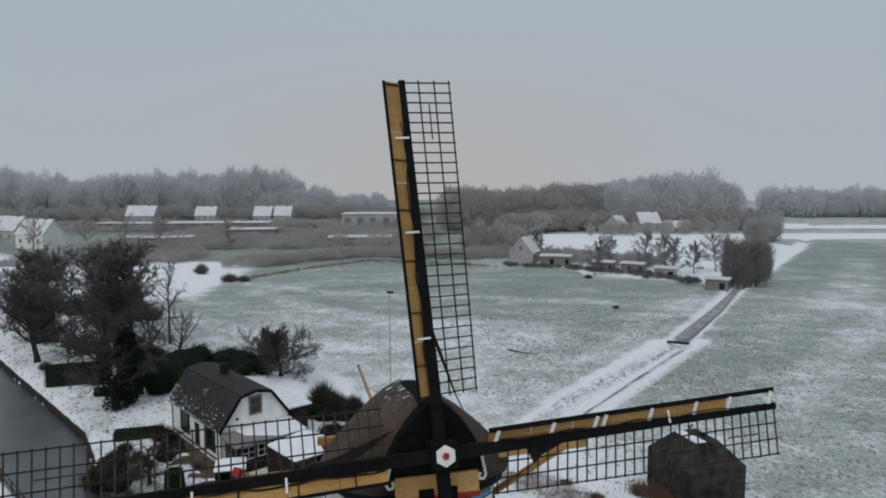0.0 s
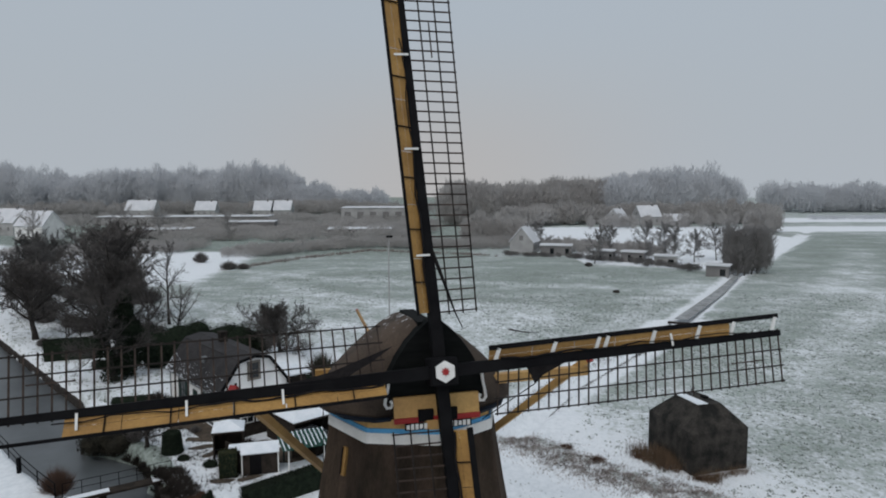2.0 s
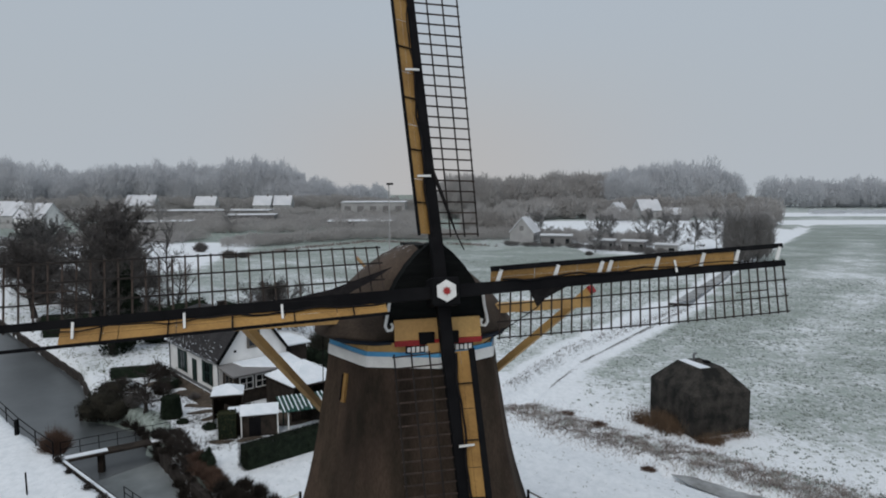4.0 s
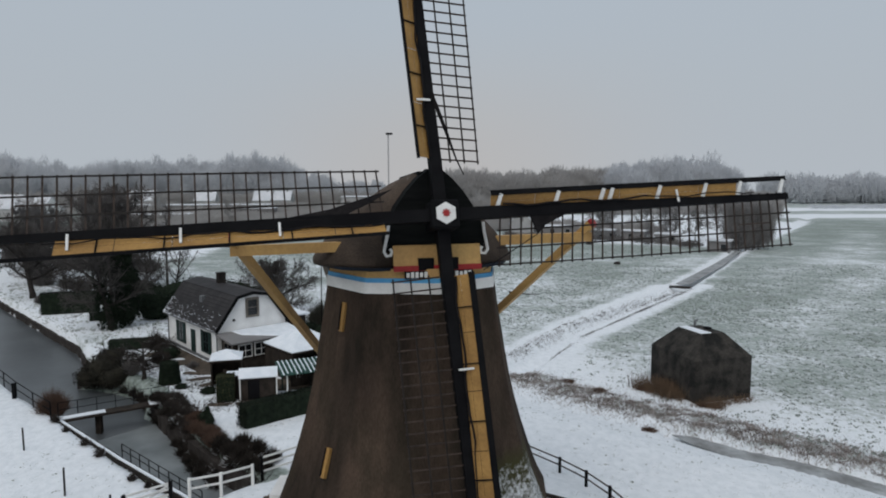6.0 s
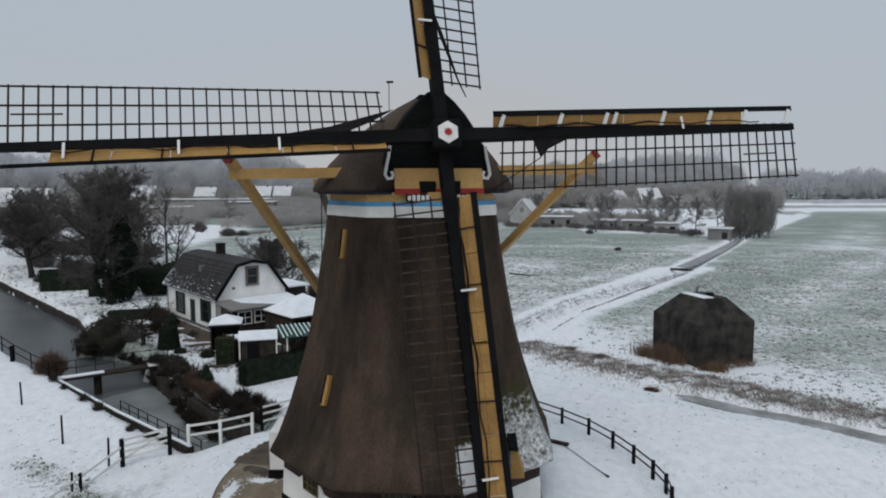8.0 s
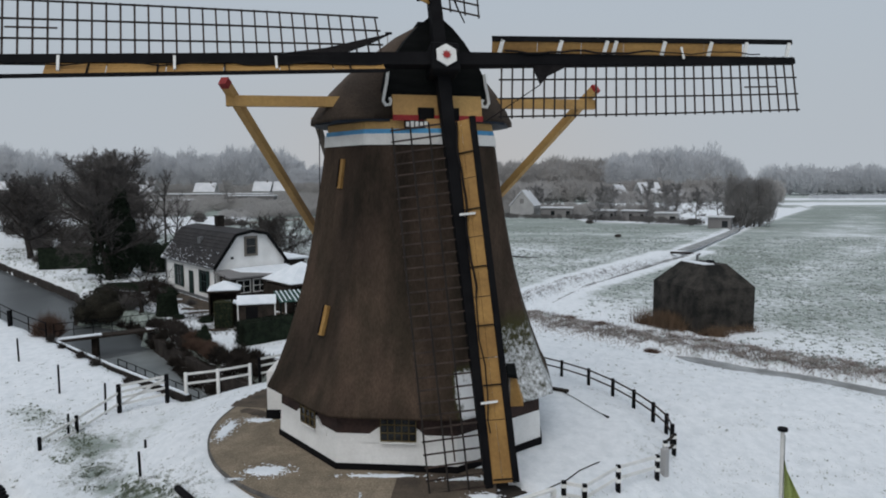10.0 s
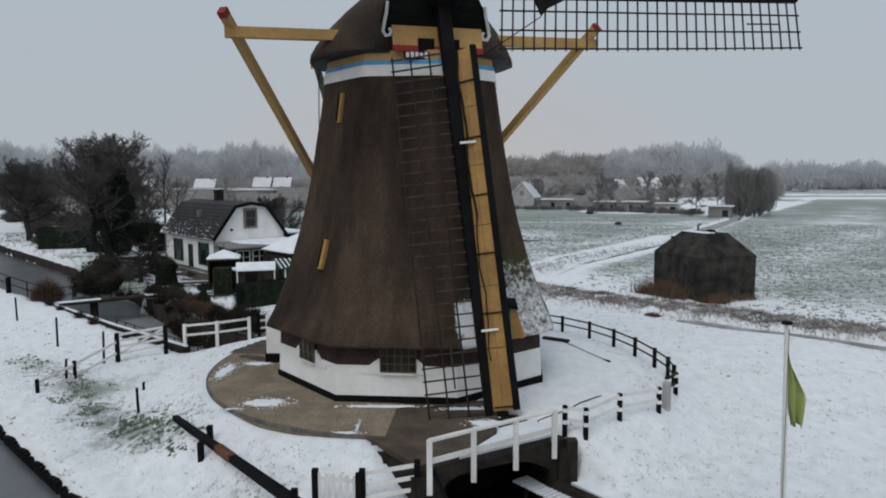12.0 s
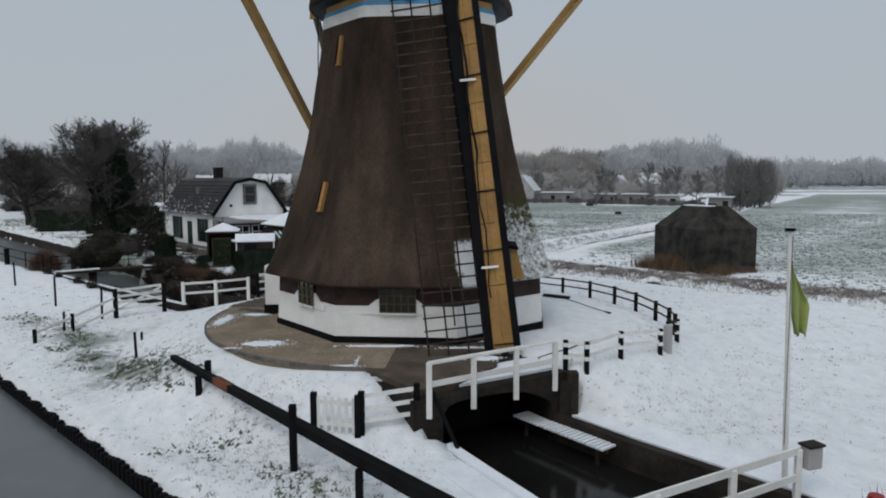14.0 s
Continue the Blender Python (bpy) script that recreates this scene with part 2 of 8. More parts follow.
BROWNLEAF = material("dark_brownish_leaves", (0.034, 0.031, 0.022), (0.018, 0.017, 0.013), scale=1.2, rough=0.9, fine=0.5)
OLIVELEAF = material("olive_green_leaves", (0.050, 0.052, 0.022), (0.026, 0.030, 0.014), scale=2.5, rough=0.9, fine=0.5)
BARK = material("wet_dark_bark", (0.055, 0.048, 0.044), (0.032, 0.028, 0.026), scale=2.0, rough=0.95, bump=0.4, bump_scale=12, fine=0.4)
SNOWBARK = material("dark_bark_with_snow", (0.045, 0.038, 0.034), (0.026, 0.022, 0.020), scale=2.0, rough=0.95, fine=0.4, snow=0.20, snow_scale=2.0)
SNOWTWIG = material("dark_twigs_under_snow", (0.060, 0.050, 0.044), (0.034, 0.029, 0.026), scale=1.5, rough=0.95, fine=0.3, snow=0.42, snow_scale=3.0)
TWIG = material("bare_winter_twigs", (0.175, 0.162, 0.156), (0.125, 0.116, 0.111), scale=0.4, rough=0.95, fine=0.3)
DARKTWIG = material("dark_wet_twigs", (0.095, 0.087, 0.083), (0.062, 0.057, 0.054), scale=0.4, rough=0.95, fine=0.3)
BUSHTWIG = material("dark_bush_twigs", (0.050, 0.042, 0.036), (0.028, 0.025, 0.022), scale=1.5, rough=0.95, fine=0.3, snow=0.06, snow_scale=2.5)
OLIVETWIG = material("olive_brown_twigs", (0.080, 0.078, 0.058), (0.045, 0.045, 0.036), scale=0.8, rough=0.95, fine=0.3)
REDTWIG = material("reddish_brown_twigs", (0.14, 0.085, 0.062), (0.085, 0.055, 0.042), scale=0.8, rough=0.95, fine=0.3)
# Pale twig colours with the haze of distance painted in.
HAZEDGREY = material("grey_twigs_paled_by_haze", (0.64, 0.655, 0.68), (0.60, 0.615, 0.64), scale=0.05, rough=1.0, fine=0.15)
HAZEDBROWN = material("brown_twigs_paled_by_haze", (0.47, 0.455, 0.445), (0.43, 0.416, 0.408), scale=0.05, rough=1.0, fine=0.2)
FARHAZE = material("far_twigs_paled_by_haze", (0.62, 0.635, 0.66), (0.58, 0.595, 0.62), scale=0.05, rough=1.0, fine=0.1)
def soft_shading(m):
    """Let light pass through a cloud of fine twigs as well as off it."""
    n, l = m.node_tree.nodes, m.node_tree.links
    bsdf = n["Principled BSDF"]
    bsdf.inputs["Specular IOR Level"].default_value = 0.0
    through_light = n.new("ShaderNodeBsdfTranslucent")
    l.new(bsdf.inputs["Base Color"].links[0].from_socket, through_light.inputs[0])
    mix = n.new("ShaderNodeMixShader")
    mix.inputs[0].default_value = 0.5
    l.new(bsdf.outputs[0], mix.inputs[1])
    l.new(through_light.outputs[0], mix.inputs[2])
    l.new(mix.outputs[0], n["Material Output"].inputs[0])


# Lightened to paint haze on trees farther off; plain grey on the track's grass.
GREYTWIG = material("plain_and_hazed_grey_twigs", (0.19, 0.182, 0.178), (0.14, 0.134, 0.13), scale=0.2, rough=1.0, fine=0.3)
for m in (HAZEDGREY, HAZEDBROWN, FARHAZE, GREYTWIG):
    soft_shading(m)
# Haze is put into the colour of this growth beside the track.
CLUMPTWIG = material("grey_brown_hazy_twigs", (0.33, 0.322, 0.318), (0.27, 0.263, 0.26), scale=0.2, rough=1.0, fine=0.3)
soft_shading(CLUMPTWIG)
HAZYTWIG = material("dense_grey_twigs", (0.13, 0.125, 0.122), (0.09, 0.086, 0.084), scale=0.2, rough=1.0, fine=0.3)
TUFT = material("withered_grass_blades", (0.15, 0.18, 0.12), (0.085, 0.10, 0.062), scale=0.7, rough=0.95, fine=0.3)
BANKGRASS = material("frozen_dark_turf", (0.16, 0.185, 0.14), (0.08, 0.098, 0.07), scale=1.4, rough=0.95, fine=0.3)
TUSSOCK = material("frozen_grey_green_grass", (0.25, 0.285, 0.265), (0.16, 0.185, 0.17), scale=0.7, rough=0.95, fine=0.3)
REED = material("dry_reed_stalks", (0.16, 0.105, 0.068), (0.095, 0.066, 0.045), scale=0.7, rough=0.95, fine=0.3)
PINKREED = material("pinkish_withered_stalks", (0.29, 0.245, 0.230), (0.17, 0.142, 0.132), scale=0.9, rough=0.95, fine=0.3)
REEDPALE = material("frosted_reed_stalks", (0.42, 0.395, 0.38), (0.27, 0.245, 0.23), scale=0.5, rough=0.95, fine=0.3)
GLASS = glass_material()
STEEL = material("dull_grey_steel", (0.20, 0.21, 0.22), (0.14, 0.145, 0.15), scale=3.0, rough=0.55, metal=0.3, fine=0.2)
# Far walls have haze painted in; nearer parts use the same greys.
PALEGREY = material("plain_and_hazed_pale_grey", (0.42, 0.42, 0.42), (0.32, 0.32, 0.32), scale=0.3, rough=0.9, fine=0.15)
DIMGREY = material("plain_and_hazed_dim_grey", (0.225, 0.22, 0.22), (0.18, 0.175, 0.175), scale=0.3, rough=0.9, fine=0.2)
FARSNOW = material("snow_on_far_roofs", (0.66, 0.67, 0.70), (0.56, 0.58, 0.61), scale=0.3, rough=0.9, fine=0.08)
FLAGCLOTH = material("faded_lime_cloth", (0.38, 0.43, 0.15), (0.26, 0.32, 0.11), scale=1.5, rough=0.9, fine=0.25)
CLOTH = material("rolled_dark_sailcloth", (0.020, 0.018, 0.018), (0.012, 0.011, 0.012), scale=2.0, rough=0.95, bump=0.4, bump_scale=8, fine=0.4)


for m in (BLACK, CAPBLACK, HEDGE, HEDGE_SNOW, CLOTH, MASONRY, BARK, BUSHTWIG, THATCH, DARKWOOD):
    m.node_tree.nodes["Principled BSDF"].inputs["Specular IOR Level"].default_value = 0.08


# ---------------------------------------------------------------- mesh helpers
def finish(bm, name, mat, parent=None, smooth=False):
    me = bpy.data.meshes.new(name)
    if smooth:
        for f in bm.faces:
            f.smooth = True
    bmesh.ops.recalc_face_normals(bm, faces=bm.faces)
    bm.to_mesh(me)
    bm.free()
    for one in (mat if isinstance(mat, (list, tuple)) else (mat,)):
        me.materials.append(one)
    ob = new(name, me)
    if parent:
        ob.parent = parent
    return ob


def part(name, bm, mat, parent, label="", smooth=False):
    ob = finish(bm, name, mat, parent, smooth)
    if label:
        ob["label"] = label
    return ob


def shared_part(name, me, parent, m=None):
    ob = new(name, me)
    ob.parent = parent
    if m is not None:
        ob.matrix_local = m
    return ob


def thing(name, label, category, m=None, group="", kind=""):
    ob = new(name)
    ob.empty_display_size = 0.3
    if m is not None:
        ob.matrix_world = m
    return tagged(ob, label, category, group, kind)


def quad_box(bm, corners):
    """A box from eight corners: four below, four above, each round."""
    v = [bm.verts.new(c) for c in corners]
    for f in ((3, 2, 1, 0), (4, 5, 6, 7), (0, 1, 5, 4), (1, 2, 6, 5), (2, 3, 7, 6), (3, 0, 4, 7)):
        bm.faces.new([v[i] for i in f])
    return v


def add_box(bm, c, s, m=None, bevel=0.0):
    x, y, z = (a / 2 for a in s)
    pts = [Vector((c[0] + i, c[1] + j, c[2] + k)) for k in (-z, z) for i, j in ((-x, -y), (x, -y), (x, y), (-x, y))]
    if m is not None:
        pts = [m @ p for p in pts]
    v = quad_box(bm, pts)
    if bevel:
        edges = {e for a in v for e in a.link_edges}
        bmesh.ops.bevel(bm, geom=list(edges), offset=bevel, segments=1, affect="EDGES")


def add_beam(bm, a, b, w, h, w2=None, h2=None, up=(0, 0, 1)):
    """A squared timber from a to b; w across, h along up."""
    a, b = Vector(a), Vector(b)
    d = (b - a).normalized()
    u = Vector(up)
    if abs(d.dot(u)) > 0.95:
        u = Vector((0, 1, 0))
    s = d.cross(u).normalized()
    u = s.cross(d).normalized()
    w2, h2 = w2 or w, h2 or h
    pts = [a - s * w / 2 - u * h / 2, a + s * w / 2 - u * h / 2, a + s * w / 2 + u * h / 2, a - s * w / 2 + u * h / 2,
           b - s * w2 / 2 - u * h2 / 2, b + s * w2 / 2 - u * h2 / 2, b + s * w2 / 2 + u * h2 / 2, b - s * w2 / 2 + u * h2 / 2]
    quad_box(bm, pts)


def add_tube(bm, a, b, r, r2=None, sides=8, cap=True):
    a, b = Vector(a), Vector(b)
    r2 = r if r2 is None else r2
    d = (b - a).normalized()
    s = d.orthogonal().normalized()
    u = d.cross(s)
    rings = []
    for c, q in ((a, r), (b, r2)):
        rings.append([bm.verts.new(c + (s * math.cos(t) + u * math.sin(t)) * q) for t in (2 * math.pi * i / sides for i in range(sides))])
    for i in range(sides):
        j = (i + 1) % sides
        bm.faces.new((rings[0][i], rings[0][j], rings[1][j], rings[1][i]))
    if cap and sides > 3:
        bm.faces.new(rings[0][::-1])
        bm.faces.new(rings[1])


def add_strip(bm, pts, w, h, up):
    """One squared lath through all the points."""
    rings = []
    for i, p in enumerate(pts):
        d = (pts[min(i + 1, len(pts) - 1)] - pts[max(i - 1, 0)]).normalized()
        s = d.cross(up).normalized()
        u = s.cross(d).normalized()
        rings.append([p - s * w / 2 - u * h / 2, p + s * w / 2 - u * h / 2, p + s * w / 2 + u * h / 2, p - s * w / 2 + u * h / 2])
    add_rings(bm, rings, True, True)


def add_pipe(bm, pts, radii, sides=6):
    """One round rope or pipe through all the points."""
    rings = []
    for i, p in enumerate(pts):
        d = (pts[min(i + 1, len(pts) - 1)] - pts[max(i - 1, 0)]).normalized()
        s = d.cross(Vector((0.3, 0.9, 0.2))).normalized()
        u = s.cross(d)
        rings.append([p + (s * math.cos(t) + u * math.sin(t)) * radii[i] for t in (2 * math.pi * k / sides for k in range(sides))])
    add_rings(bm, rings, True, True)


def add_rings(bm, rings, close_top=False, close_bottom=False):
    """A skin over rings of equal length."""
    vs = [[bm.verts.new(p) for p in ring] for ring in rings]
    n = len(vs[0])
    for a, b in zip(vs, vs[1:]):
        for i in range(n):
            j = (i + 1) % n
            bm.faces.new((a[i], a[j], b[j], b[i]))
    if close_bottom:
        bm.faces.new(vs[0][::-1])
    if close_top:
        bm.faces.new(vs[-1])
    return vs


def add_prism(bm, poly, z0, z1):
    low = [bm.verts.new((x, y, z0)) for x, y in poly]
    top = [bm.verts.new((x, y, z1)) for x, y in poly]
    n = len(poly)
    bm.faces.new(low[::-1])
    bm.faces.new(top)
    for i in range(n):
        j = (i + 1) % n
        bm.faces.new((low[i], low[j], top[j], top[i]))


def smoothstep(a, b, x):
    t = min(1.0, max(0.0, (x - a) / (b - a)))
    return t * t * (3 - 2 * t)


def seg_dist(px, py, pts):
    best, side = 1e9, 0
    for (ax, ay), (bx, by) in zip(pts, pts[1:]):
        dx, dy = bx - ax, by - ay
        t = max(0, min(1, ((px - ax) * dx + (py - ay) * dy) / (dx * dx + dy * dy)))
        qx, qy = px - ax - t * dx, py - ay - t * dy
        d = math.hypot(qx, qy)
        if d < best:
            best, side = d, dx * qy - dy * qx
    return best, side


def inside(px, py, poly):
    hit = False
    j = len(poly) - 1
    for i in range(len(poly)):
        (xi, yi), (xj, yj) = poly[i], poly[j]
        if (yi > py) != (yj > py) and px < (xj - xi) * (py - yi) / (yj - yi) + xi:
            hit = not hit
        j = i
    return hit


# ---------------------------------------------------------------- plan
MILL = (-1.15, 25.35)
MILL_Z = 1.3
# edge of the yard, beyond which the pasture lies
YARD_EDGE = [(-400, 480), (-75, 150), (-62, 112), (-30, 82), (-15, 80), (-5, 62), (5.0, 48.6), (8.5, 45), (12.2, 42), (14.1, 39.8), (16.5, 37.3), (18.8, 35.9), (20.3, 34.5), (21.8, 32.8), (35, 20.5), (80, -8), (300, -120)]
# ditch along the track through the pasture
TRACK_DITCH = [(4, 50.5), (12, 66), (34.4, 97), (61, 141), (119, 228), (190, 340)]
CANAL = [(-27.6, 50.5), (-28.4, 53.6), (-32.8, 60.3), (-42.1, 70.1), (-55.8, 84.5), (-84, 114), (-204, 250), (-260, 200), (-110, 62), (-60, 56), (-33.3, 49.6), (-28.6, 44.9), (-24.0, 40.9), (-19.6, 44.4), (-20.9, 46.6), (-22.4, 48.2), (-24.8, 49.5)]
INLET = [(-23.3, 40.1), (-16.9, 34.3), (-11.6, 29.8), (-8.9, 32.1), (-11.4, 34.2), (-14.7, 38.1), (-18.9, 43.3), (-24, 47)]
RIVER = [(-5.4, 13.2), (-7.9, 15.5), (-10.8, 18.25), (-14.9, 22.2), (-40, 47), (-200, 205), (-300, 100), (-60, -60), (16, -8)]
EAST_BANK = [(2.6, 18.6), (3.08, 17.98), (3.82, 17.1), (4.57, 16.1), (5.36, 15.2), (9.4, 10.5)]
OUTLET = [(0.05, 15.6), (-0.45, 15.75), (-1.9, 18.1), (1.5, 20.4), (3.3, 18.2), (4.05, 17.3), (5.6, 15.4), (9.7, 10.6), (12.5, 6.5), (6.2, 5.2), (1.65, 12.75)]
# places on the embankment where grass shows through
WORN_SNOW = [(-10.1, 21.2, 0.8, 0.7), (-8.6, 19.9, 0.9, 0.7), (-16.6, 27.4, 1.4, 1.0), (-13.4, 24.8, 1.2, 1.0), (-12.3, 23.1, 0.8, 0.7), (-15.2, 26.2, 1.1, 1.0), (-9.4, 20.6, 1.1, 0.8), (-18.0, 28.6, 1.4, 1.0), (-5.6, 15.6, 1.2, 0.9), (-3.2, 13.6, 1.1, 0.8), (-14.4, 25.4, 1.0, 0.8), (-11.3, 22.2, 0.9, 0.7), (-7.6, 19.2, 1.0, 0.6)]
# dark earthy shore of the inlet and the canal head
INLET_SHORE = [(-27.0, 50.9), (-24.6, 49.7), (-22.0, 48.2), (-20.2, 46.2), (-19.2, 44.3), (-18.6, 43.2), (-14.4, 38.2), (-11.1, 34.4), (-8.7, 32.4)]
# rough strip beside the ditch below the mill
DITCH_LINE = [(4.6, 52.3), (8.7, 48.2), (11.8, 44.8), (15.0, 42.6), (17.5, 40.1), (19.8, 38.0), (21.9, 36.1), (29, 30.5)]
# diagonal bands in the pasture where more snow has stayed
BANDS = [([(-40, 141), (-23, 121.5), (-8, 110.5), (14, 101)], 3.0), ([(-43, 151), (-21, 138.5), (2, 134), (30, 128)], 3.0), ([(-46, 116), (-24, 99), (-12, 92)], 2.5), ([(20, 86), (34, 112), (52, 133)], 3.5), ([(70, 118), (92, 150), (120, 196)], 5.0), ([(36, 70), (58, 96), (84, 122)], 3.0)]


def height(x, y):
    d = math.hypot(x - MILL[0], y - MILL[1])
    yard = 0.12 + 0.63 * smoothstep(18, 32, y) + 0.20 * smoothstep(30, 38, y) * smoothstep(-4, -9, x)
    e, side = seg_dist(x, y, YARD_EDGE)
    beyond = side > 0
    if beyond:
        z = 0.0
    else:
        z = yard * smoothstep(0.3, 5, e) if e < 5 else yard
        z = max(z, 0.0)
    lift = smoothstep(11.0, 7.6, d)
    if x > 2.5 and y < 21:
        lift *= smoothstep(0.0, 0.9, seg_dist(x, y, EAST_BANK)[0])
    z = z + (MILL_Z - z) * lift
    # ditch at the edge of the yard
    if 13.2 < x < 120 and e < 1.1:
        z -= 0.55 * smoothstep(1.1, 0.3, e)
    t, _ = seg_dist(x, y, TRACK_DITCH)
    w = 0.9 - (0.6 if y > 140 else 0)
    if t < w + 0.8 and y > 52:
        z -= 0.7 * smoothstep(w + 0.8, w - 0.3, t)
    elif t < 5:
        z += 0.12 * smoothstep(5, 2.5, t)
    if 4 < x < 40 and 25 < y < 55:
        f, _ = seg_dist(x, y, DITCH_LINE)
        if f < 2.6:
            z += 0.30 * smoothstep(2.6, 1.0, f) * (0.5 + noise.noise(Vector((x * 1.1, y * 1.1, 5))))
    for poly, depth, slope in ((CANAL, -1.6, 0.45), (INLET, -1.6, 0.5), (OUTLET, -1.6, 0.25), (RIVER, -1.5, 0.35)):
        xs, ys = [p[0] for p in poly], [p[1] for p in poly]
        if min(xs) - 2 < x < max(xs) + 2 and min(ys) - 2 < y < max(ys) + 2:
            g, _ = seg_dist(x, y, poly + poly[:1])
            g = g if inside(x, y, poly) else -g
            z += (depth - z) * smoothstep(-slope * 0.5, slope, g)
    z -= 0.36 * math.exp(-((x + 6.4) ** 2 + (y - 17.4) ** 2) / 5.5)
    if z > -1:
        z += 0.05 * noise.noise(Vector((x * 0.25, y * 0.25, 0))) + 0.02 * noise.noise(Vector((x, y, 3)))
    return z


def snow_cover(x, y):
    d = math.hypot(x - MILL[0], y - MILL[1])
    e, side = seg_dist(x, y, YARD_EDGE)
    t, _ = seg_dist(x, y, TRACK_DITCH)
    field = 0.458 + 0.03 * noise.noise(Vector((x * 0.02, y * 0.02, 7)))
    field += 0.045 * smoothstep(115, 40, y) - 0.02 * smoothstep(105, 130, y) + 0.05 * smoothstep(30, 5, x) * smoothstep(140, 90, y)
    for line, wide in BANDS:
        if line[0][1] - 12 < y < line[-1][1] + 12 or line[-1][1] - 12 < y < line[0][1] + 12:
            q = seg_dist(x + 1.5 * noise.noise(Vector((x * 0.1, y * 0.1, 2))), y, line)[0]
            field += 0.04 * smoothstep(wide * 1.6, wide * 0.3, q)
    if y < 62:
        field += 0.14 * smoothstep(15, 4, e)
    field = max(field, (0.92 - 0.11 * t) if y < 97 else (0.86 - 0.16 * t)) if t < 4.2 else field
    fringe = seg_dist(x, y, DITCH_LINE)[0] if x > 3 and y < 60 else 9.0
    if fringe < 2.9:
        field += (0.535 + 0.14 * noise.noise(Vector((x * 0.7, y * 0.7, 11))) - field) * smoothstep(2.9, 1.5, fringe)
    field += (0.85 - field) * smoothstep(-46, -60, x) * smoothstep(126, 140, y) * smoothstep(205, 190, y)
    far = smoothstep(-12, 4, (y - 190) + (0.55 * x if x > 0 else 0.1 * x)) if x < 75 + (y - 160) * 0.62 else smoothstep(238, 252, y)
    field += ((0.74 if 34 < x < 118 and y < 285 else 0.72 if x > 118 and (258 < y < 282 or 312 < y < 336) else 0.47 if x > 8 else 0.26) - field) * far * (1 - smoothstep(285, 310, y) * (1 if 8 < x < 160 else 0))
    yard = 0.735 if x > 2 and y < 36 else 0.88
    if y < 30 and x < -3:
        yard = 0.71 - 0.13 * smoothstep(2.6, 0.5, abs(d - 11.3)) * smoothstep(-7, -9, x) * (1 if y > 19 else 0.4)
    elif y < 18 and x < 2:
        yard = 0.64
    if -30 < x < -7 and 30 < y < 53:
        yard += (0.30 - yard) * smoothstep(1.7, 0.5, seg_dist(x, y, INLET_SHORE)[0])
    if x < -26 and y > 50:
        yard = min(yard, 0.66 + 0.2 * noise.noise(Vector((x * 0.2, y * 0.2, 4))))
    if x < 0 and y < 31:
        for cx, cy, rx, ry in WORN_SNOW:
            yard -= 0.13 * math.exp(-((x - cx) / rx) ** 2 - ((y - cy) / ry) ** 2)
    soft = 1.0 + 0.03 * math.hypot(x, y)
    k = smoothstep(-soft, soft, e if side > 0 else -e)
    return yard + (field - yard) * k




# ---------------------------------------------------------------- ground and water
def spread(lo, hi, step, far_lo, far_hi, grow, slow_to):
    """Even steps from lo to hi, slowly widening ones up to slow_to, wide ones beyond."""
    xs = list(np.arange(lo, hi, step))
    s = step
    x = lo
    left = []
    while x > far_lo:
        s *= grow
        x -= s
        left.append(x)
    s, x = step, xs[-1]
    right = []
    while x < far_hi:
        s *= 1.03 if x < slow_to else grow
        x += s
        right.append(x)
    return left[::-1] + xs + right


def build_ground():
    xs = spread(-60, 22, 0.36, -1600, 1600, 1.12, 140)
    ys = spread(6, 90, 0.36, -400, 3200, 1.10, 235)
    verts, cover = [], []
    for y in ys:
        for x in xs:
            verts.append((x, y, height(x, y)))
            cover.append(snow_cover(x, y))
    n = len(xs)
    faces = [(j * n + i, j * n + i + 1, (j + 1) * n + i + 1, (j + 1) * n + i) for j in range(len(ys) - 1) for i in range(n - 1)]
    me = bpy.data.meshes.new("ground")
    me.from_pydata(verts, [], faces)
    att = me.attributes.new("cover", "FLOAT", "POINT")
    att.data.foreach_set("value", np.array(cover, dtype=np.float32))
    me.polygons.foreach_set("use_smooth", [True] * len(faces))
    me.materials.append(GROUND)
    return tagged(new("ground", me), "snow-dusted pasture and snow-covered yard round the mill", "ground", kind="structure")


build_ground()


def water_sheet(name, poly, z, mat, label):
    bm = bmesh.new()
    add_prism(bm, poly, z - 0.06, z)
    ob = finish(bm, name, mat)
    return tagged(ob, label, "water", kind="structure")


water_sheet("water_canal", [(-18.0, 44), (-18.6, 45.8), (-22.0, 48.8), (-27.2, 52), (-32.2, 60.8), (-41.5, 70.6), (-55.2, 85), (-83.5, 115), (-203, 253), (-270, 205), (-115, 58), (-60, 52), (-33, 48), (-22, 39)], -0.35, ICE, "grey thin ice on the wide canal")
water_sheet("water_inlet", [(-23.5, 40.5), (-16.9, 34.0), (-11.6, 29.5), (-8.2, 32.2), (-10.6, 34.6), (-13.9, 38.6), (-19.2, 45)], -0.36, INLETICE, "pale grey skin of ice in the mill inlet")
water_sheet("water_river", [(-4.5, 12), (-15.2, 22.6), (-200, 208), (-300, 100), (-60, -60), (16, -9)], -0.42, ICE, "grey thin ice on the river beside the embankment")
water_sheet("water_outlet", [(-1.6, 15.9), (-1.4, 18.2), (1.9, 20.1), (3.3, 18.3), (5.7, 15.5), (13, 7), (6, 4.5), (1.0, 12)], -0.62, WATER, "dark open water in the mill outlet")
water_sheet("water_ditch", [(33.7, 97.9), (35.5, 97.3), (49.4, 118.9), (62.0, 141.6), (60.4, 140.6), (47.6, 119.5)], 0.17, DITCHICE, "grey-brown ice in the ditch along the track")
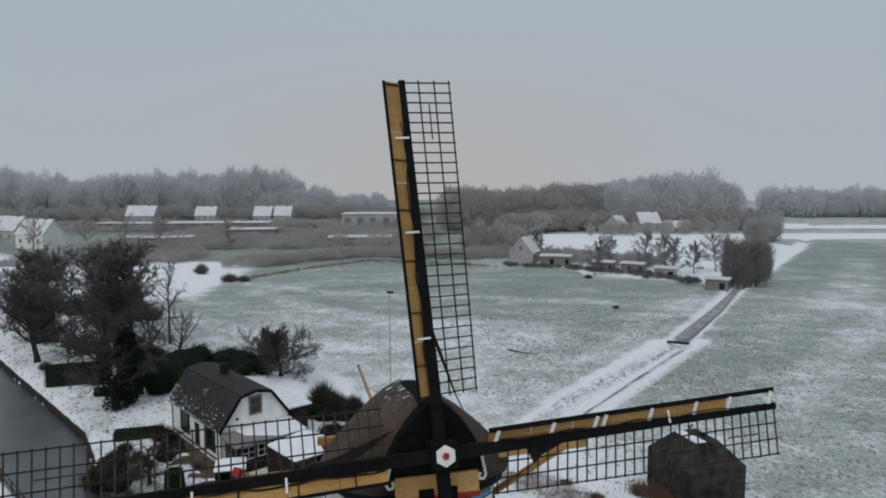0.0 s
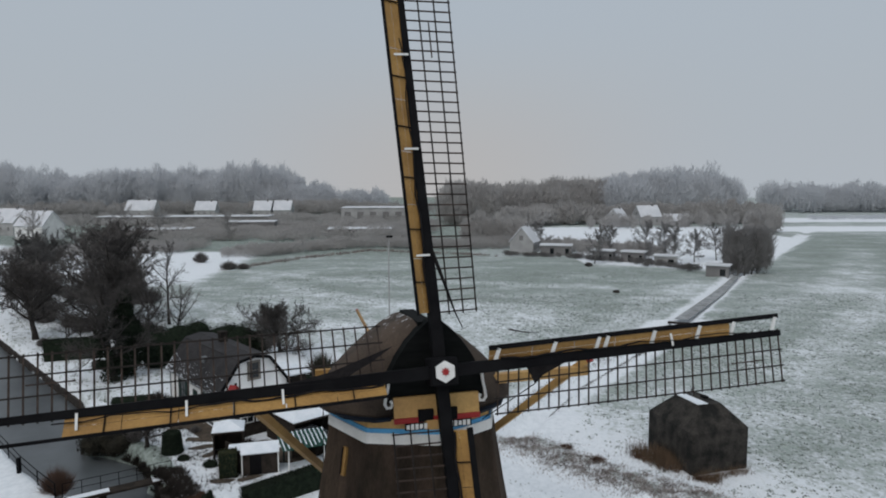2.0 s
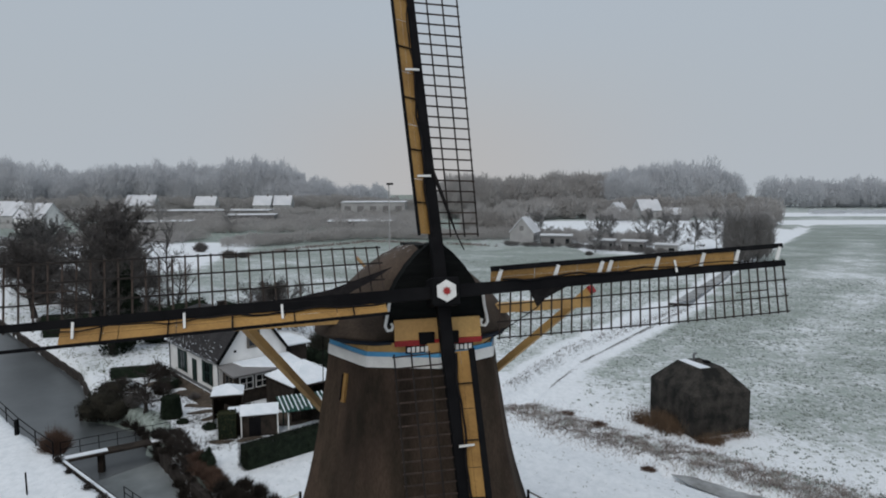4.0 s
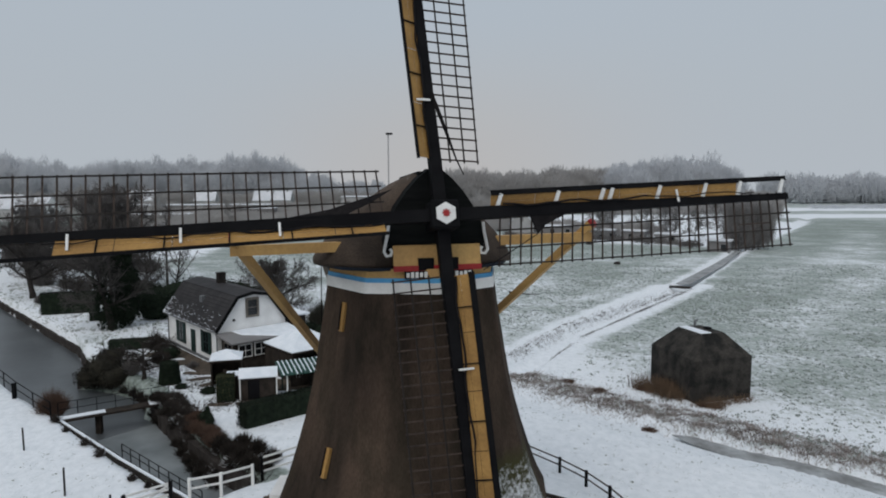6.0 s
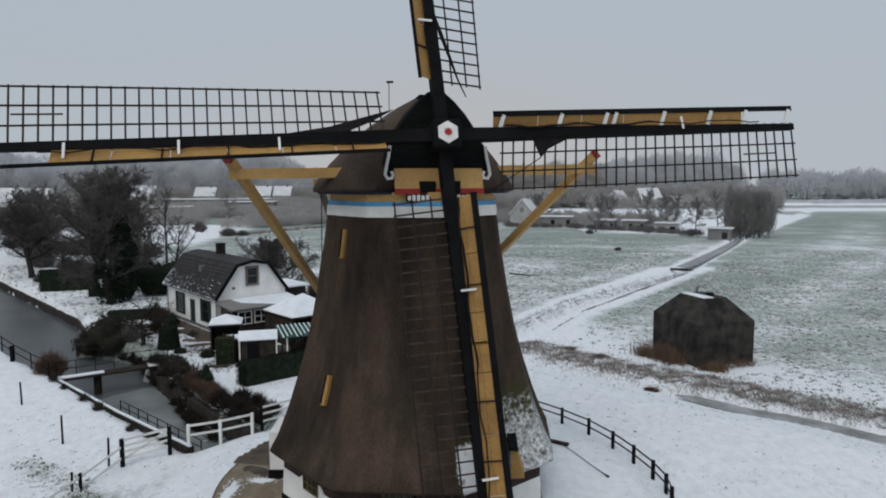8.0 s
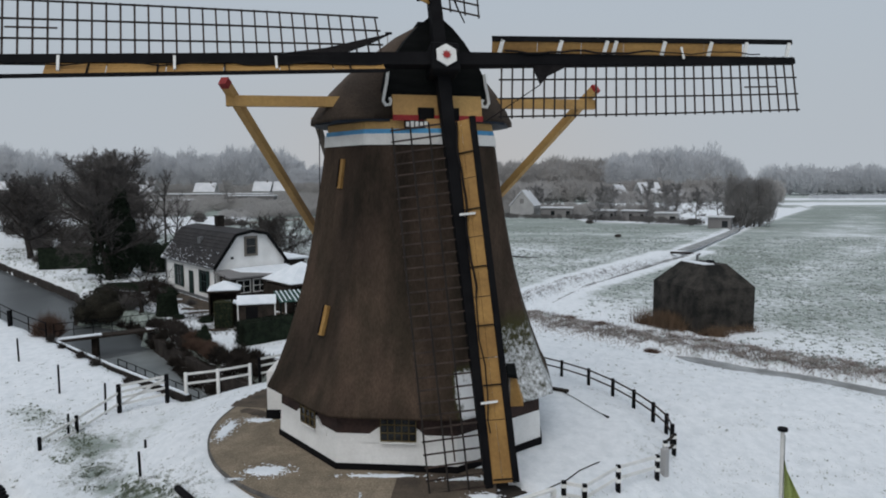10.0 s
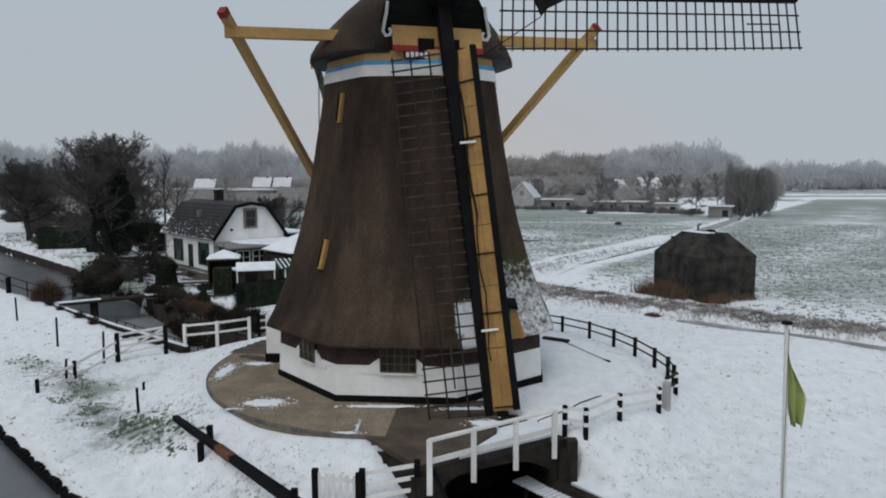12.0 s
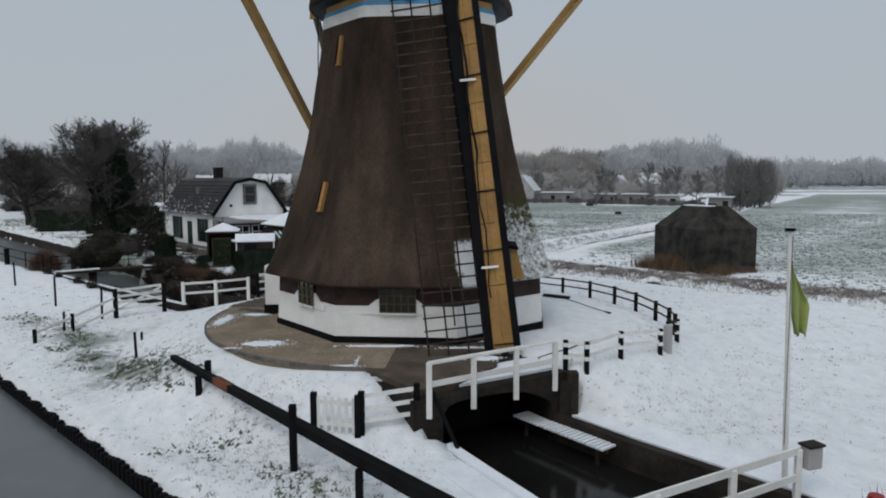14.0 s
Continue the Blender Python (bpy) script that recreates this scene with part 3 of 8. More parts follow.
water_sheet("water_yard_ditch", [(13.9, 40.3), (15.3, 39.8), (17.5, 37.5), (19.4, 36.9), (21.0, 35.3), (22.4, 33.6), (35.6, 21.3), (34.4, 19.8), (21.2, 32.1), (19.7, 33.4), (18.4, 35.1), (16.4, 36.4), (14.6, 38.7)], -0.16, DITCHICE, "narrow snow-dusted grey ice in the ditch below the mill")


# ---------------------------------------------------------------- the windmill
def ring8(r, z, turn=17.4, n=8):
    return [(MILL[0] + r * math.cos(radians(turn + 360 / n * i)), MILL[1] + r * math.sin(radians(turn + 360 / n * i)), z) for i in range(n)]


def ring_soft(r, z, soft=0.6):
    """An eight-sided ring with softened corners, for thatch."""
    pts = []
    for i in range(8):
        a0, a1 = radians(17.4 + 45 * i), radians(17.4 + 45 * (i + 1))
        p0 = Vector((math.cos(a0), math.sin(a0))) * r
        p1 = Vector((math.cos(a1), math.sin(a1))) * r
        for t in (0.0, 0.06, 0.2, 0.35, 0.5, 0.65, 0.8, 0.94):
            q = p0.lerp(p1, t)
            edge = min(t, 1 - t)
            pull = 0.012 * (1 - smoothstep(0, 0.12, edge)) * soft
            q *= 1 - pull
            pts.append((MILL[0] + q.x, MILL[1] + q.y, z))
    return pts


def build_mill():
    mill = thing("windmill", "eight-sided thatched windmill with black and ochre sails on a whitewashed base", "windmill")
    # base of brick, whitewashed below, dark red above
    bm = bmesh.new()
    add_rings(bm, [ring8(5.08, MILL_Z - 0.3), ring8(5.08, MILL_Z + 0.26)], True, True)
    part("plinth", bm, BLACK, mill, "black tarred plinth")
    bm = bmesh.new()
    add_rings(bm, [ring8(5.03, MILL_Z + 0.26), ring8(4.98, 2.52)], True, True)
    part("base_wall", bm, WHITEWASH, mill, "whitewashed brick base wall")
    bm = bmesh.new()
    add_rings(bm, [ring8(4.97, 2.5), ring8(4.93, 3.5)], True, True)
    part("brick_band", bm, BRICK, mill, "dark red brick band under the thatch")
    # thatched body, flaring to its foot
    prof = [(5.30, 3.12), (5.48, 3.17), (5.47, 3.26), (5.20, 3.76), (4.80, 4.76), (4.45, 5.75), (4.16, 6.76), (3.91, 7.76), (3.71, 8.76), (3.54, 9.75), (3.38, 10.7), (3.24, 11.6), (3.15, 11.66)]
    bm = bmesh.new()
    rings = []
    dense = []
    for (r0, z0), (r1, z1) in zip(prof, prof[1:]):
        k = max(1, int((z1 - z0) / 0.3))
        dense += [(r0 + (r1 - r0) * i / k, z0 + (z1 - z0) * i / k) for i in range(k)]
    dense.append(prof[-1])
    for r, z in dense:
        ring = []
        for x, y, zz in ring_soft(r, z):
            q = 1 + 0.006 * noise.noise(Vector((x * 1.3, y * 1.3, z * 0.8)))
            dz = 0.035 * noise.noise(Vector((x * 2, y * 2, 1))) if z < 3.3 else 0
            ring.append((MILL[0] + (x - MILL[0]) * q, MILL[1] + (y - MILL[1]) * q, zz + dz))
        rings.append(ring)
    add_rings(bm, rings, True, True)
    body = part("thatch_body", bm, THATCH, mill, "dark brown weathered thatch", smooth=True)
    # the foot of one side keeps a crust of snow
    crust = []
    for v in body.data.vertices:
        c = v.co
        a = math.degrees(math.atan2(c.y - MILL[1], c.x - MILL[0])) % 360
        side = smoothstep(297, 305, a) * smoothstep(358, 345, a) * smoothstep(6.5, 5.3, c.z)
        corner = smoothstep(285.8, 288.5, a + (c.z - 3.3) * 0.9) * smoothstep(304, 298, a) * smoothstep(4.9, 4.3, c.z)
        crust.append(max(side * (0.40 + 0.12 * smoothstep(5.6, 4.2, c.z)), corner * 0.70))
    att = body.data.attributes.new("crust", "FLOAT", "POINT")
    att.data.foreach_set("value", np.array(crust, dtype=np.float32))
    # neck: white, blue and ochre bands
    bm = bmesh.new()
    add_rings(bm, [ring_soft(3.27, 11.62), ring_soft(3.24, 11.98)], True, True)
    part("white_band", bm, WHITE, mill, "white painted band below the cap")
    bm = bmesh.new()
    add_rings(bm, [ring_soft(3.20, 11.97), ring_soft(3.19, 12.13)], True, True)
    part("blue_band", bm, BLUE, mill, "light blue painted band")
    bm = bmesh.new()
    add_rings(bm, [ring_soft(3.14, 12.12), ring_soft(3.12, 12.44)], True, True)
    part("ochre_band", bm, BAND, mill, "ochre painted band")

    def face_point(face, u, out, z):
        """A point on side number face of the base: u along it, out from it."""
        a0, a1 = radians(17.4 + 45 * face), radians(17.4 + 45 * (face + 1))
        r = 5.0
        p0 = Vector((MILL[0] + r * math.cos(a0), MILL[1] + r * math.sin(a0), 0))
        p1 = Vector((MILL[0] + r * math.cos(a1), MILL[1] + r * math.sin(a1), 0))
        n = Vector((math.cos((a0 + a1) / 2), math.sin((a0 + a1) / 2), 0))
        return p0.lerp(p1, u) + n * out + Vector((0, 0, z)), (p1 - p0).normalized(), n

    def base_window(face, u, w, z0, z1, cols, rows):
        c, s, n = face_point(face, u, 0.0, (z0 + z1) / 2)
        m = Matrix((s, n, Vector((0, 0, 1)))).transposed().to_4x4()
        m.translation = c
        bm = bmesh.new()
        add_box(bm, (0, -0.03, 0), (w, 0.16, z1 - z0), m)
        win = part("window", bm, GLASS, mill, "small-paned window with ochre glazing bars")
        bm = bmesh.new()
        add_box(bm, (0, 0.10, -(z1 - z0) / 2 - 0.05), (w, 0.09, 0.035), m)
        part("sill", bm, WHITEWASH, win)
        for i in range(cols + 1):
            bm = bmesh.new()
            add_box(bm, (-w / 2 + w * i / cols, 0.065, 0), (0.022, 0.04, z1 - z0), m)
            part("glazing_bar", bm, OLIVE, win)
        for i in range(rows + 1):
            bm = bmesh.new()
            add_box(bm, (0, 0.068, -(z1 - z0) / 2 + (z1 - z0) * i / rows), (w, 0.04, 0.022), m)
            part("glazing_bar", bm, OLIVE, win)
        # white reveal patch stepping up round the window
        bm = bmesh.new()
        low, crest = -(z1 - z0) / 2 - 0.02, []
        for i in range(33):
            u = -1.15 + 2.3 * i / 32
            k = smoothstep(1.12, 0.52 + 0.06 * math.sin(face * 3), abs(u) * (1.0 if u < 0 else 1.1))
            crest.append((u, low + 0.10 + 0.34 * k + 0.03 * noise.noise(Vector((u * 5, face, 0)))))
        rows_ = [[m @ Vector((u, y, z)) for u, z in crest] + [m @ Vector((u, y, low - 0.06)) for u, z in crest[::-1]] for y in (-0.02, 0.034)]
        add_rings(bm, rows_, True, True)
        part("white_reveal", bm, WHITEWASH, win)

    base_window(5, 0.52, 1.12, 2.34, 3.12, 5, 3)
    base_window(4, 0.55, 0.95, 2.34, 3.12, 3, 3)
    # low side porch under the eaves
    bm = bmesh.new()
    add_box(bm, (-6.1, 26.35, 2.45), (1.45, 1.8, 1.5))
    wing = part("side_porch", bm, WHITEWASH, mill, "whitewashed side porch under the thatch")
    bm = bmesh.new()
    add_box(bm, (-6.1, 26.35, 1.36), (1.53, 1.88, 0.72))
    part("porch_plinth", bm, BLACK, wing, "black tarred plinth")
    # two slender ochre hatches in the thatch
    def hatch(ang, r, z, hgt, lean):
        a = radians(ang)
        out = Vector((math.cos(a), math.sin(a), 0))
        side = Vector((-math.sin(a), math.cos(a), 0))
        up = (Vector((0, 0, 1)) - out * lean).normalized()
        nn = side.cross(up)
        if nn.dot(out) < 0:
            nn = -nn
        m = Matrix((side, nn, up)).transposed().to_4x4()
        m.translation = Vector((MILL[0], MILL[1], z)) + out * r
        bm = bmesh.new()
        add_box(bm, (0, 0.02, 0), (0.20, 0.14, hgt), m, 0.01)
        h = part("hatch", bm, YELLOW, mill, "narrow ochre hatch in the thatch")
        bm = bmesh.new()
        add_box(bm, (-0.075, 0.05, 0.02), (0.055, 0.14, hgt - 0.06), m)
        part("hatch_opening", bm, BLACK, h)
    hatch(222.5, 3.15, 10.68, 1.0, 0.16)
    hatch(227, 4.18, 5.85, 1.0, 0.30)
    # ochre-boarded dormer beside the lower sail, its cheek narrowing upwards
    bm = bmesh.new()
    quad_box(bm, [(2.05, 21.1, 3.3), (2.48, 21.15, 3.3), (2.62, 22.4, 3.3), (2.1, 22.4, 3.3), (2.05, 21.2, 4.3), (2.22, 21.25, 4.26), (2.30, 22.7, 4.26), (2.1, 22.7, 4.3)])
    dm = part("dormer", bm, YELLOW, mill, "ochre-boarded dormer over the entrance")
    bm = bmesh.new()
    add_beam(bm, (2.03, 21.08, 3.25), (2.03, 21.18, 4.28), 0.05, 0.06)
    part("dormer_post", bm, GREYWOOD, dm)
    bm = bmesh.new()
    quad_box(bm, [(1.96, 21.0, 4.28), (2.28, 21.05, 4.22), (2.38, 22.7, 4.22), (2.0, 22.7, 4.32), (1.98, 21.02, 4.38), (2.24, 21.07, 4.34), (2.32, 22.7, 4.4), (2.02, 22.7, 4.46)])
    part("dormer_roof", bm, CAPBLACK, dm)
    return mill


AXIS_YAW, AXIS_TILT = radians(14.25), radians(13.6)
N_AX = Vector((math.sin(AXIS_YAW) * math.cos(AXIS_TILT), -math.cos(AXIS_YAW) * math.cos(AXIS_TILT), math.sin(AXIS_TILT)))
EX = Vector((math.cos(AXIS_YAW), math.sin(AXIS_YAW), 0))
EY = EX.cross(N_AX) * -1
if EY.z < 0:
    EY = -EY
HUB = Vector((-0.04, 22.1, 14.23))
FWD = Vector((math.sin(AXIS_YAW), -math.cos(AXIS_YAW), 0))


def cap_point(f, s, z):
    """f metres ahead of the tower's axis, s to its right as seen from the front, z up."""
    return Vector((MILL[0], MILL[1], z)) + FWD * f + EX * s


def build_cap(mill):
    z0 = 12.42
    prof = [(1.0, 0.0), (1.0, 0.05), (0.95, 0.15), (0.83, 0.33), (0.67, 0.52), (0.48, 0.71), (0.27, 0.88), (0.09, 0.98)]
    secs = [(2.35, 1.80, 3.02), (1.95, 2.55, 3.22), (1.3, 3.30, 3.25), (0.4, 3.68, 3.16), (-0.5, 3.66, 3.05), (-1.5, 3.40, 2.95), (-2.4, 2.9, 2.75), (-3.1, 2.2, 2.45), (-3.6, 1.3, 1.9), (-3.8, 0.5, 1.1)]
    bm = bmesh.new()
    rings = []
    for f, w, h in secs:
        ring = [cap_point(f, w * a, z0 + h * b) for a, b in prof] + [cap_point(f, -w * a, z0 + h * b) for a, b in prof[::-1]]
        ring += [cap_point(f, -w * 0.9, z0 + 0.02), cap_point(f, w * 0.9, z0 + 0.02)]
        rings.append(ring)
    add_rings(bm, rings, True, True)
    part("cap", bm, CAP_THATCH, mill, "brown thatched cap streaked with snow", smooth=True)
    # dark boards under the eaves of the cap
    bm = bmesh.new()
    eaves = [(2.6, 1.9), (2.3, 2.4), (1.95, 2.85)] + [(f, w * 0.96) for f, w, h in secs[2:9]]
    rim = [cap_point(f, w, 0) for f, w in eaves] + [cap_point(f, -w, 0) for f, w in eaves[::-1]]
    low = [Vector((p.x, p.y, z0 - 0.05)) for p in rim]
    high = [Vector((p.x, p.y, z0 + 0.03)) for p in rim]
    add_rings(bm, [low, high], True, True)
    part("cap_soffit", bm, NAVY, mill, "blue-black boards under the cap")
    # dark ridge cover
    bm = bmesh.new()
    add_beam(bm, cap_point(2.2, 0, 15.60), cap_point(-1.2, 0, 15.40), 0.55, 0.12)
    part("ridge_cover", bm, CAPBLACK, mill)
    # the black front boards: an upright shield with a pointed head
    half = [(1.66, 13.02), (1.74, 13.4), (1.60, 13.95), (1.32, 14.5), (0.98, 15.0), (0.60, 15.42), (0.22, 15.74)]
    out = [(-half[0][0], half[0][1])] + half + [(-a, b) for a, b in half[:0:-1]]
    bm = bmesh.new()
    back = [bm.verts.new(cap_point(2.1 - 0.02 * (z - 13), s * 1.06 + 0.24, z)) for s, z in out]
    front = [bm.verts.new(cap_point(2.62 - 0.04 * (z - 13), s + 0.24, z)) for s, z in out]
    bm.faces.new(front)
    bm.faces.new(back[::-1])
    for i in range(len(out)):
        j = (i + 1) % len(out)
        bm.faces.new((back[i], back[j], front[j], front[i]))
    part("cap_front", bm, CAPBLACK, mill, "black-tarred front boards of the cap")
    # ochre beard boards with dark notches, a red lower edge and the name board
    beard = finish_beard(mill)
    # neck of the windshaft and poll end
    bm = bmesh.new()
    add_tube(bm, HUB - N_AX * 3.2, HUB - N_AX * 0.2, 0.36, 0.36, 12)
    part("windshaft", bm, BLACK, mill)
    bm = bmesh.new()
    m = Matrix((EX, EY, N_AX)).transposed().to_4x4()
    m.translation = HUB
    add_box(bm, (0, 0, -0.1), (0.92, 0.92, 0.95), m, 0.05)
    poll = part("poll_end", bm, BLACK, mill, "black iron poll end")
    bm = bmesh.new()
    hexa = [m @ Vector((0.36 * math.cos(radians(90 + 60 * i)), 0.36 * math.sin(radians(90 + 60 * i)), 0.40)) for i in range(6)]
    hexb = [p + N_AX * 0.06 for p in hexa]
    add_rings(bm, [hexa, hexb], True, True)
    plate = part("hub_plate", bm, WHITE, poll, "white six-sided plate")
    bm = bmesh.new()
    star = []
    for i in range(16):
        q = 0.15 if i % 2 == 0 else 0.09
        star.append(m @ Vector((q * math.cos(radians(22.5 * i)), q * math.sin(radians(22.5 * i)), 0.464)))
    add_rings(bm, [star, [p + N_AX * 0.02 for p in star]], True, True)
    part("hub_star", bm, RED, poll, "red star on the plate")
    # white curled ends beside the front
    for sgn in (-1, 1):
        bm = bmesh.new()
        pts = [(1.62, 13.95), (1.66, 13.6), (1.74, 13.25), (1.78, 13.02), (1.70, 12.88), (1.56, 12.90), (1.52, 13.02), (1.58, 13.12)]
        add_pipe(bm, [cap_point(2.72, sgn * s + 0.24, z) for s, z in pts], [0.055] * len(pts), 6)
        part("white_scroll", bm, WHITE, mill, "white painted scroll")


def finish_beard(mill):
    bm = bmesh.new()
    for s0, s1 in ((-1.26, 0.24), (0.24, 1.74)):
        quad_box(bm, [cap_point(f, s, z) for z, f0 in ((12.5, 2.92), (13.22, 2.75)) for f, s in ((f0, s0 + 0.01), (f0, s1 - 0.01), (f0 - 0.1, s1 - 0.01), (f0 - 0.1, s0 + 0.01))])
    beard = part("beard", bm, BAND, mill, "ochre beard boards under the cap front")
    bm = bmesh.new()
    quad_box(bm, [cap_point(f, s, z) for z in (12.38, 12.56) for f, s in ((2.97, -1.26), (2.97, 1.74), (2.84, 1.74), (2.84, -1.26))])
    part("red_edge", bm, RED, beard, "red painted lower edge")
    for s in (-0.18, 0.66):
        bm = bmesh.new()
        quad_box(bm, [cap_point(f, q, z) for z in (12.40, 12.80) for f, q in ((2.99, s - 0.26), (2.99, s + 0.26), (2.8, s + 0.26), (2.8, s - 0.26))])
        part("dark_notch", bm, BLACK, beard)
    bm = bmesh.new()
    quad_box(bm, [cap_point(f, s, z) for z in (12.14, 12.38) for f, s in ((3.0, -0.9), (3.0, 1.42), (2.9, 1.42), (2.9, -0.9))])
    board = part("name_board", bm, BLACK, beard, "black name board with worn white lettering")
    # worn lettering, no longer legible
    for i in range(15):
        if i == 7:
            continue
        s = -0.80 + i * 0.151
        bm = bmesh.new()
        hh = 0.095 if i % 3 else 0.075
        quad_box(bm, [cap_point(f, q, z) for z in (12.26 - hh, 12.26 + hh) for f, q in ((3.012, s - 0.055), (3.012, s + 0.05), (2.99, s + 0.05), (2.99, s - 0.055))])
        part("letter_bar", bm, WHITE, board)
    return beard


BAR_COUNT = 31


def build_sail(mill, angle, depth, board_end, cloth=None):
    """One sail: stock, leading board in lengths, lattice with its bars and laths."""
    a = radians(angle)
    d = EX * math.cos(a) + EY * math.sin(a)
    lead = EX * -math.sin(a) + EY * math.cos(a)
    o = HUB + N_AX * depth

    def at(r, s, n=0.0):
        """r outwards, s to the leading side, n ahead."""
        return o + d * r + lead * s + N_AX * n

    def twist(r):
        return radians(4 + 17 * (1 - (r - 1.9) / 11.3))

    bm = bmesh.new()
    quad_box(bm, [at(0.0, -0.21, -0.2), at(0.0, 0.21, -0.2), at(0.0, 0.21, 0.2), at(0.0, -0.21, 0.2),
                  at(13.2, -0.11, -0.09), at(13.2, 0.11, -0.09), at(13.2, 0.11, 0.09), at(13.2, -0.11, 0.09)])
    sail = part("sail", bm, BLACK, mill, "black sail stock with ochre leading boards and open lattice")

    def trail(r, t):
        q = twist(r)
        return at(r, -t * math.cos(q), -t * math.sin(q) + 0.02)

    # bars
    for i in range(BAR_COUNT):
        r = 1.95 + (13.12 - 1.95) * i / (BAR_COUNT - 1)
        bm = bmesh.new()
        add_beam(bm, trail(r, -0.16), trail(r, 1.86), 0.05, 0.035, up=N_AX)
        part("lattice_bar", bm, LATTICE, sail)
    for t in (0.62, 1.22, 1.80):
        bm = bmesh.new()
        rs = [1.85 + (13.2 - 1.85) * k / 8 for k in range(9)]
        add_strip(bm, [trail(r, t) + N_AX * 0.035 for r in rs], 0.05, 0.035, N_AX)
        part("lattice_lath", bm, DARKLATH, sail)
    # short spare bars near the tip
    bm = bmesh.new()
    add_beam(bm, trail(11.0, 0.95) + N_AX * 0.05, trail(12.3, 0.95) + N_AX * 0.05, 0.045, 0.03, up=N_AX)
    part("lattice_lath", bm, LATTICE, sail)

    # leading boards, cupped towards the front
    def board(r, t):
        q = radians({2.2: 27, 182.2: 48}.get(angle, 37) - 14 * (r - 1.9) / 11.3)
        t *= 0.78 if angle == 2.2 else 1.0
        return at(r, 0.10 + t * math.cos(q), 0.05 + t * math.sin(q))

    lengths = 6
    start, stop = (1.6 if angle < 90 else 1.95), board_end
    for i in range(lengths):
        r0 = start + (stop - start) * i / lengths + 0.012
        r1 = start + (stop - start) * (i + 1) / lengths - 0.012
        bm = bmesh.new()
        for k in range(2):
            t0, t1 = 0.02 + 0.31 * k, 0.02 + 0.31 * (k + 1) - 0.012
            quad_box(bm, [board(r0, t0), board(r1, t0), board(r1, t1), board(r0, t1)] +
                     [p + N_AX * -0.03 for p in (board(r0, t0), board(r1, t0), board(r1, t1), board(r0, t1))])
        part("leading_board", bm, YELLOW, sail, "ochre painted leading board")
    bm = bmesh.new()
    add_strip(bm, [board(r, 0.72 if angle in (2.2, 272.8) else 0.67) for r in np.linspace(1.6 if angle < 90 else 1.9, 13.1, 13)], {2.2: 0.17, 92.8: 0.10, 182.2: 0.10, 272.8: 0.20}[angle], 0.06, N_AX)
    part("leading_lath", bm, BLACK, sail)
    pale = angle < 90
    for r in ((1.95, 4.0, 5.66, 6.0, 7.85, 9.7, 11.15, 12.95) if pale else (3.0, 4.8, 6.6, 8.4, 10.2, 12.98)):
        bm = bmesh.new()
        add_beam(bm, board(r - (0.12 if pale else 0), 0.05) + N_AX * 0.04, board(r, 0.66) + N_AX * 0.04, 0.13 if pale else 0.035, 0.05, up=N_AX)
        part("board_bracket", bm, WHITE if pale else BLACK, sail)
    for r in {2.2: (8.5,), 92.8: (3.9, 7.6, 11.0), 182.2: (5.15, 7.95, 10.93), 272.8: (4.95, 10.7)}[angle]:
        bm = bmesh.new()
        add_beam(bm, at(r, -0.02, 0.24), board(r, 0.44) + N_AX * 0.03, 0.07, 0.04, up=N_AX)
        part("white_clamp", bm, WHITE, sail, "white clamp over the board")
    # rope and furled cloth along the stock
    bm = bmesh.new()
    pts = []
    for i in range(25):
        r = 2.0 + 9.6 * i / 24
        pts.append(at(r, 0.20 + 0.045 * math.sin(i * 0.9 + angle) + 0.02 * math.sin(i * 2.1), 0.23))
    add_pipe(bm, pts, [0.035 if i < 14 else 0.022 for i in range(len(pts))], 5)
    part("furled_cloth", bm, CLOTH, sail, "dark sailcloth rolled along the stock")
    if angle == 92.8:
        bm = bmesh.new()
        line = [at(4.1, -0.12, 0.2), at(3.5, -0.26, 0.22), at(2.7, -0.48, 0.2), at(1.9, -0.70, 0.15), at(1.35, -0.92, 0.1)]
        add_pipe(bm, line, [0.05, 0.07, 0.055, 0.03, 0.02], 6)
        part("sheet_rope", bm, CLOTH, sail, "dark twisted end of sailcloth and rope")
    if cloth:
        bm = bmesh.new()
        lo = [trail(r, t) + N_AX * 0.1 for r, t in cloth]
        hi = [p + N_AX * 0.07 for p in lo]
        add_rings(bm, [lo, hi], True, True)
        part("loose_cloth", bm, CLOTH, sail, "loose corner of dark sailcloth")
        if angle > 90:
            return sail
        bm = bmesh.new()
        add_tube(bm, trail(*cloth[1]) + N_AX * 0.12, trail(1.4, 1.95), 0.018, sides=5)
        part("sheet_rope", bm, CLOTH, sail)
    return sail


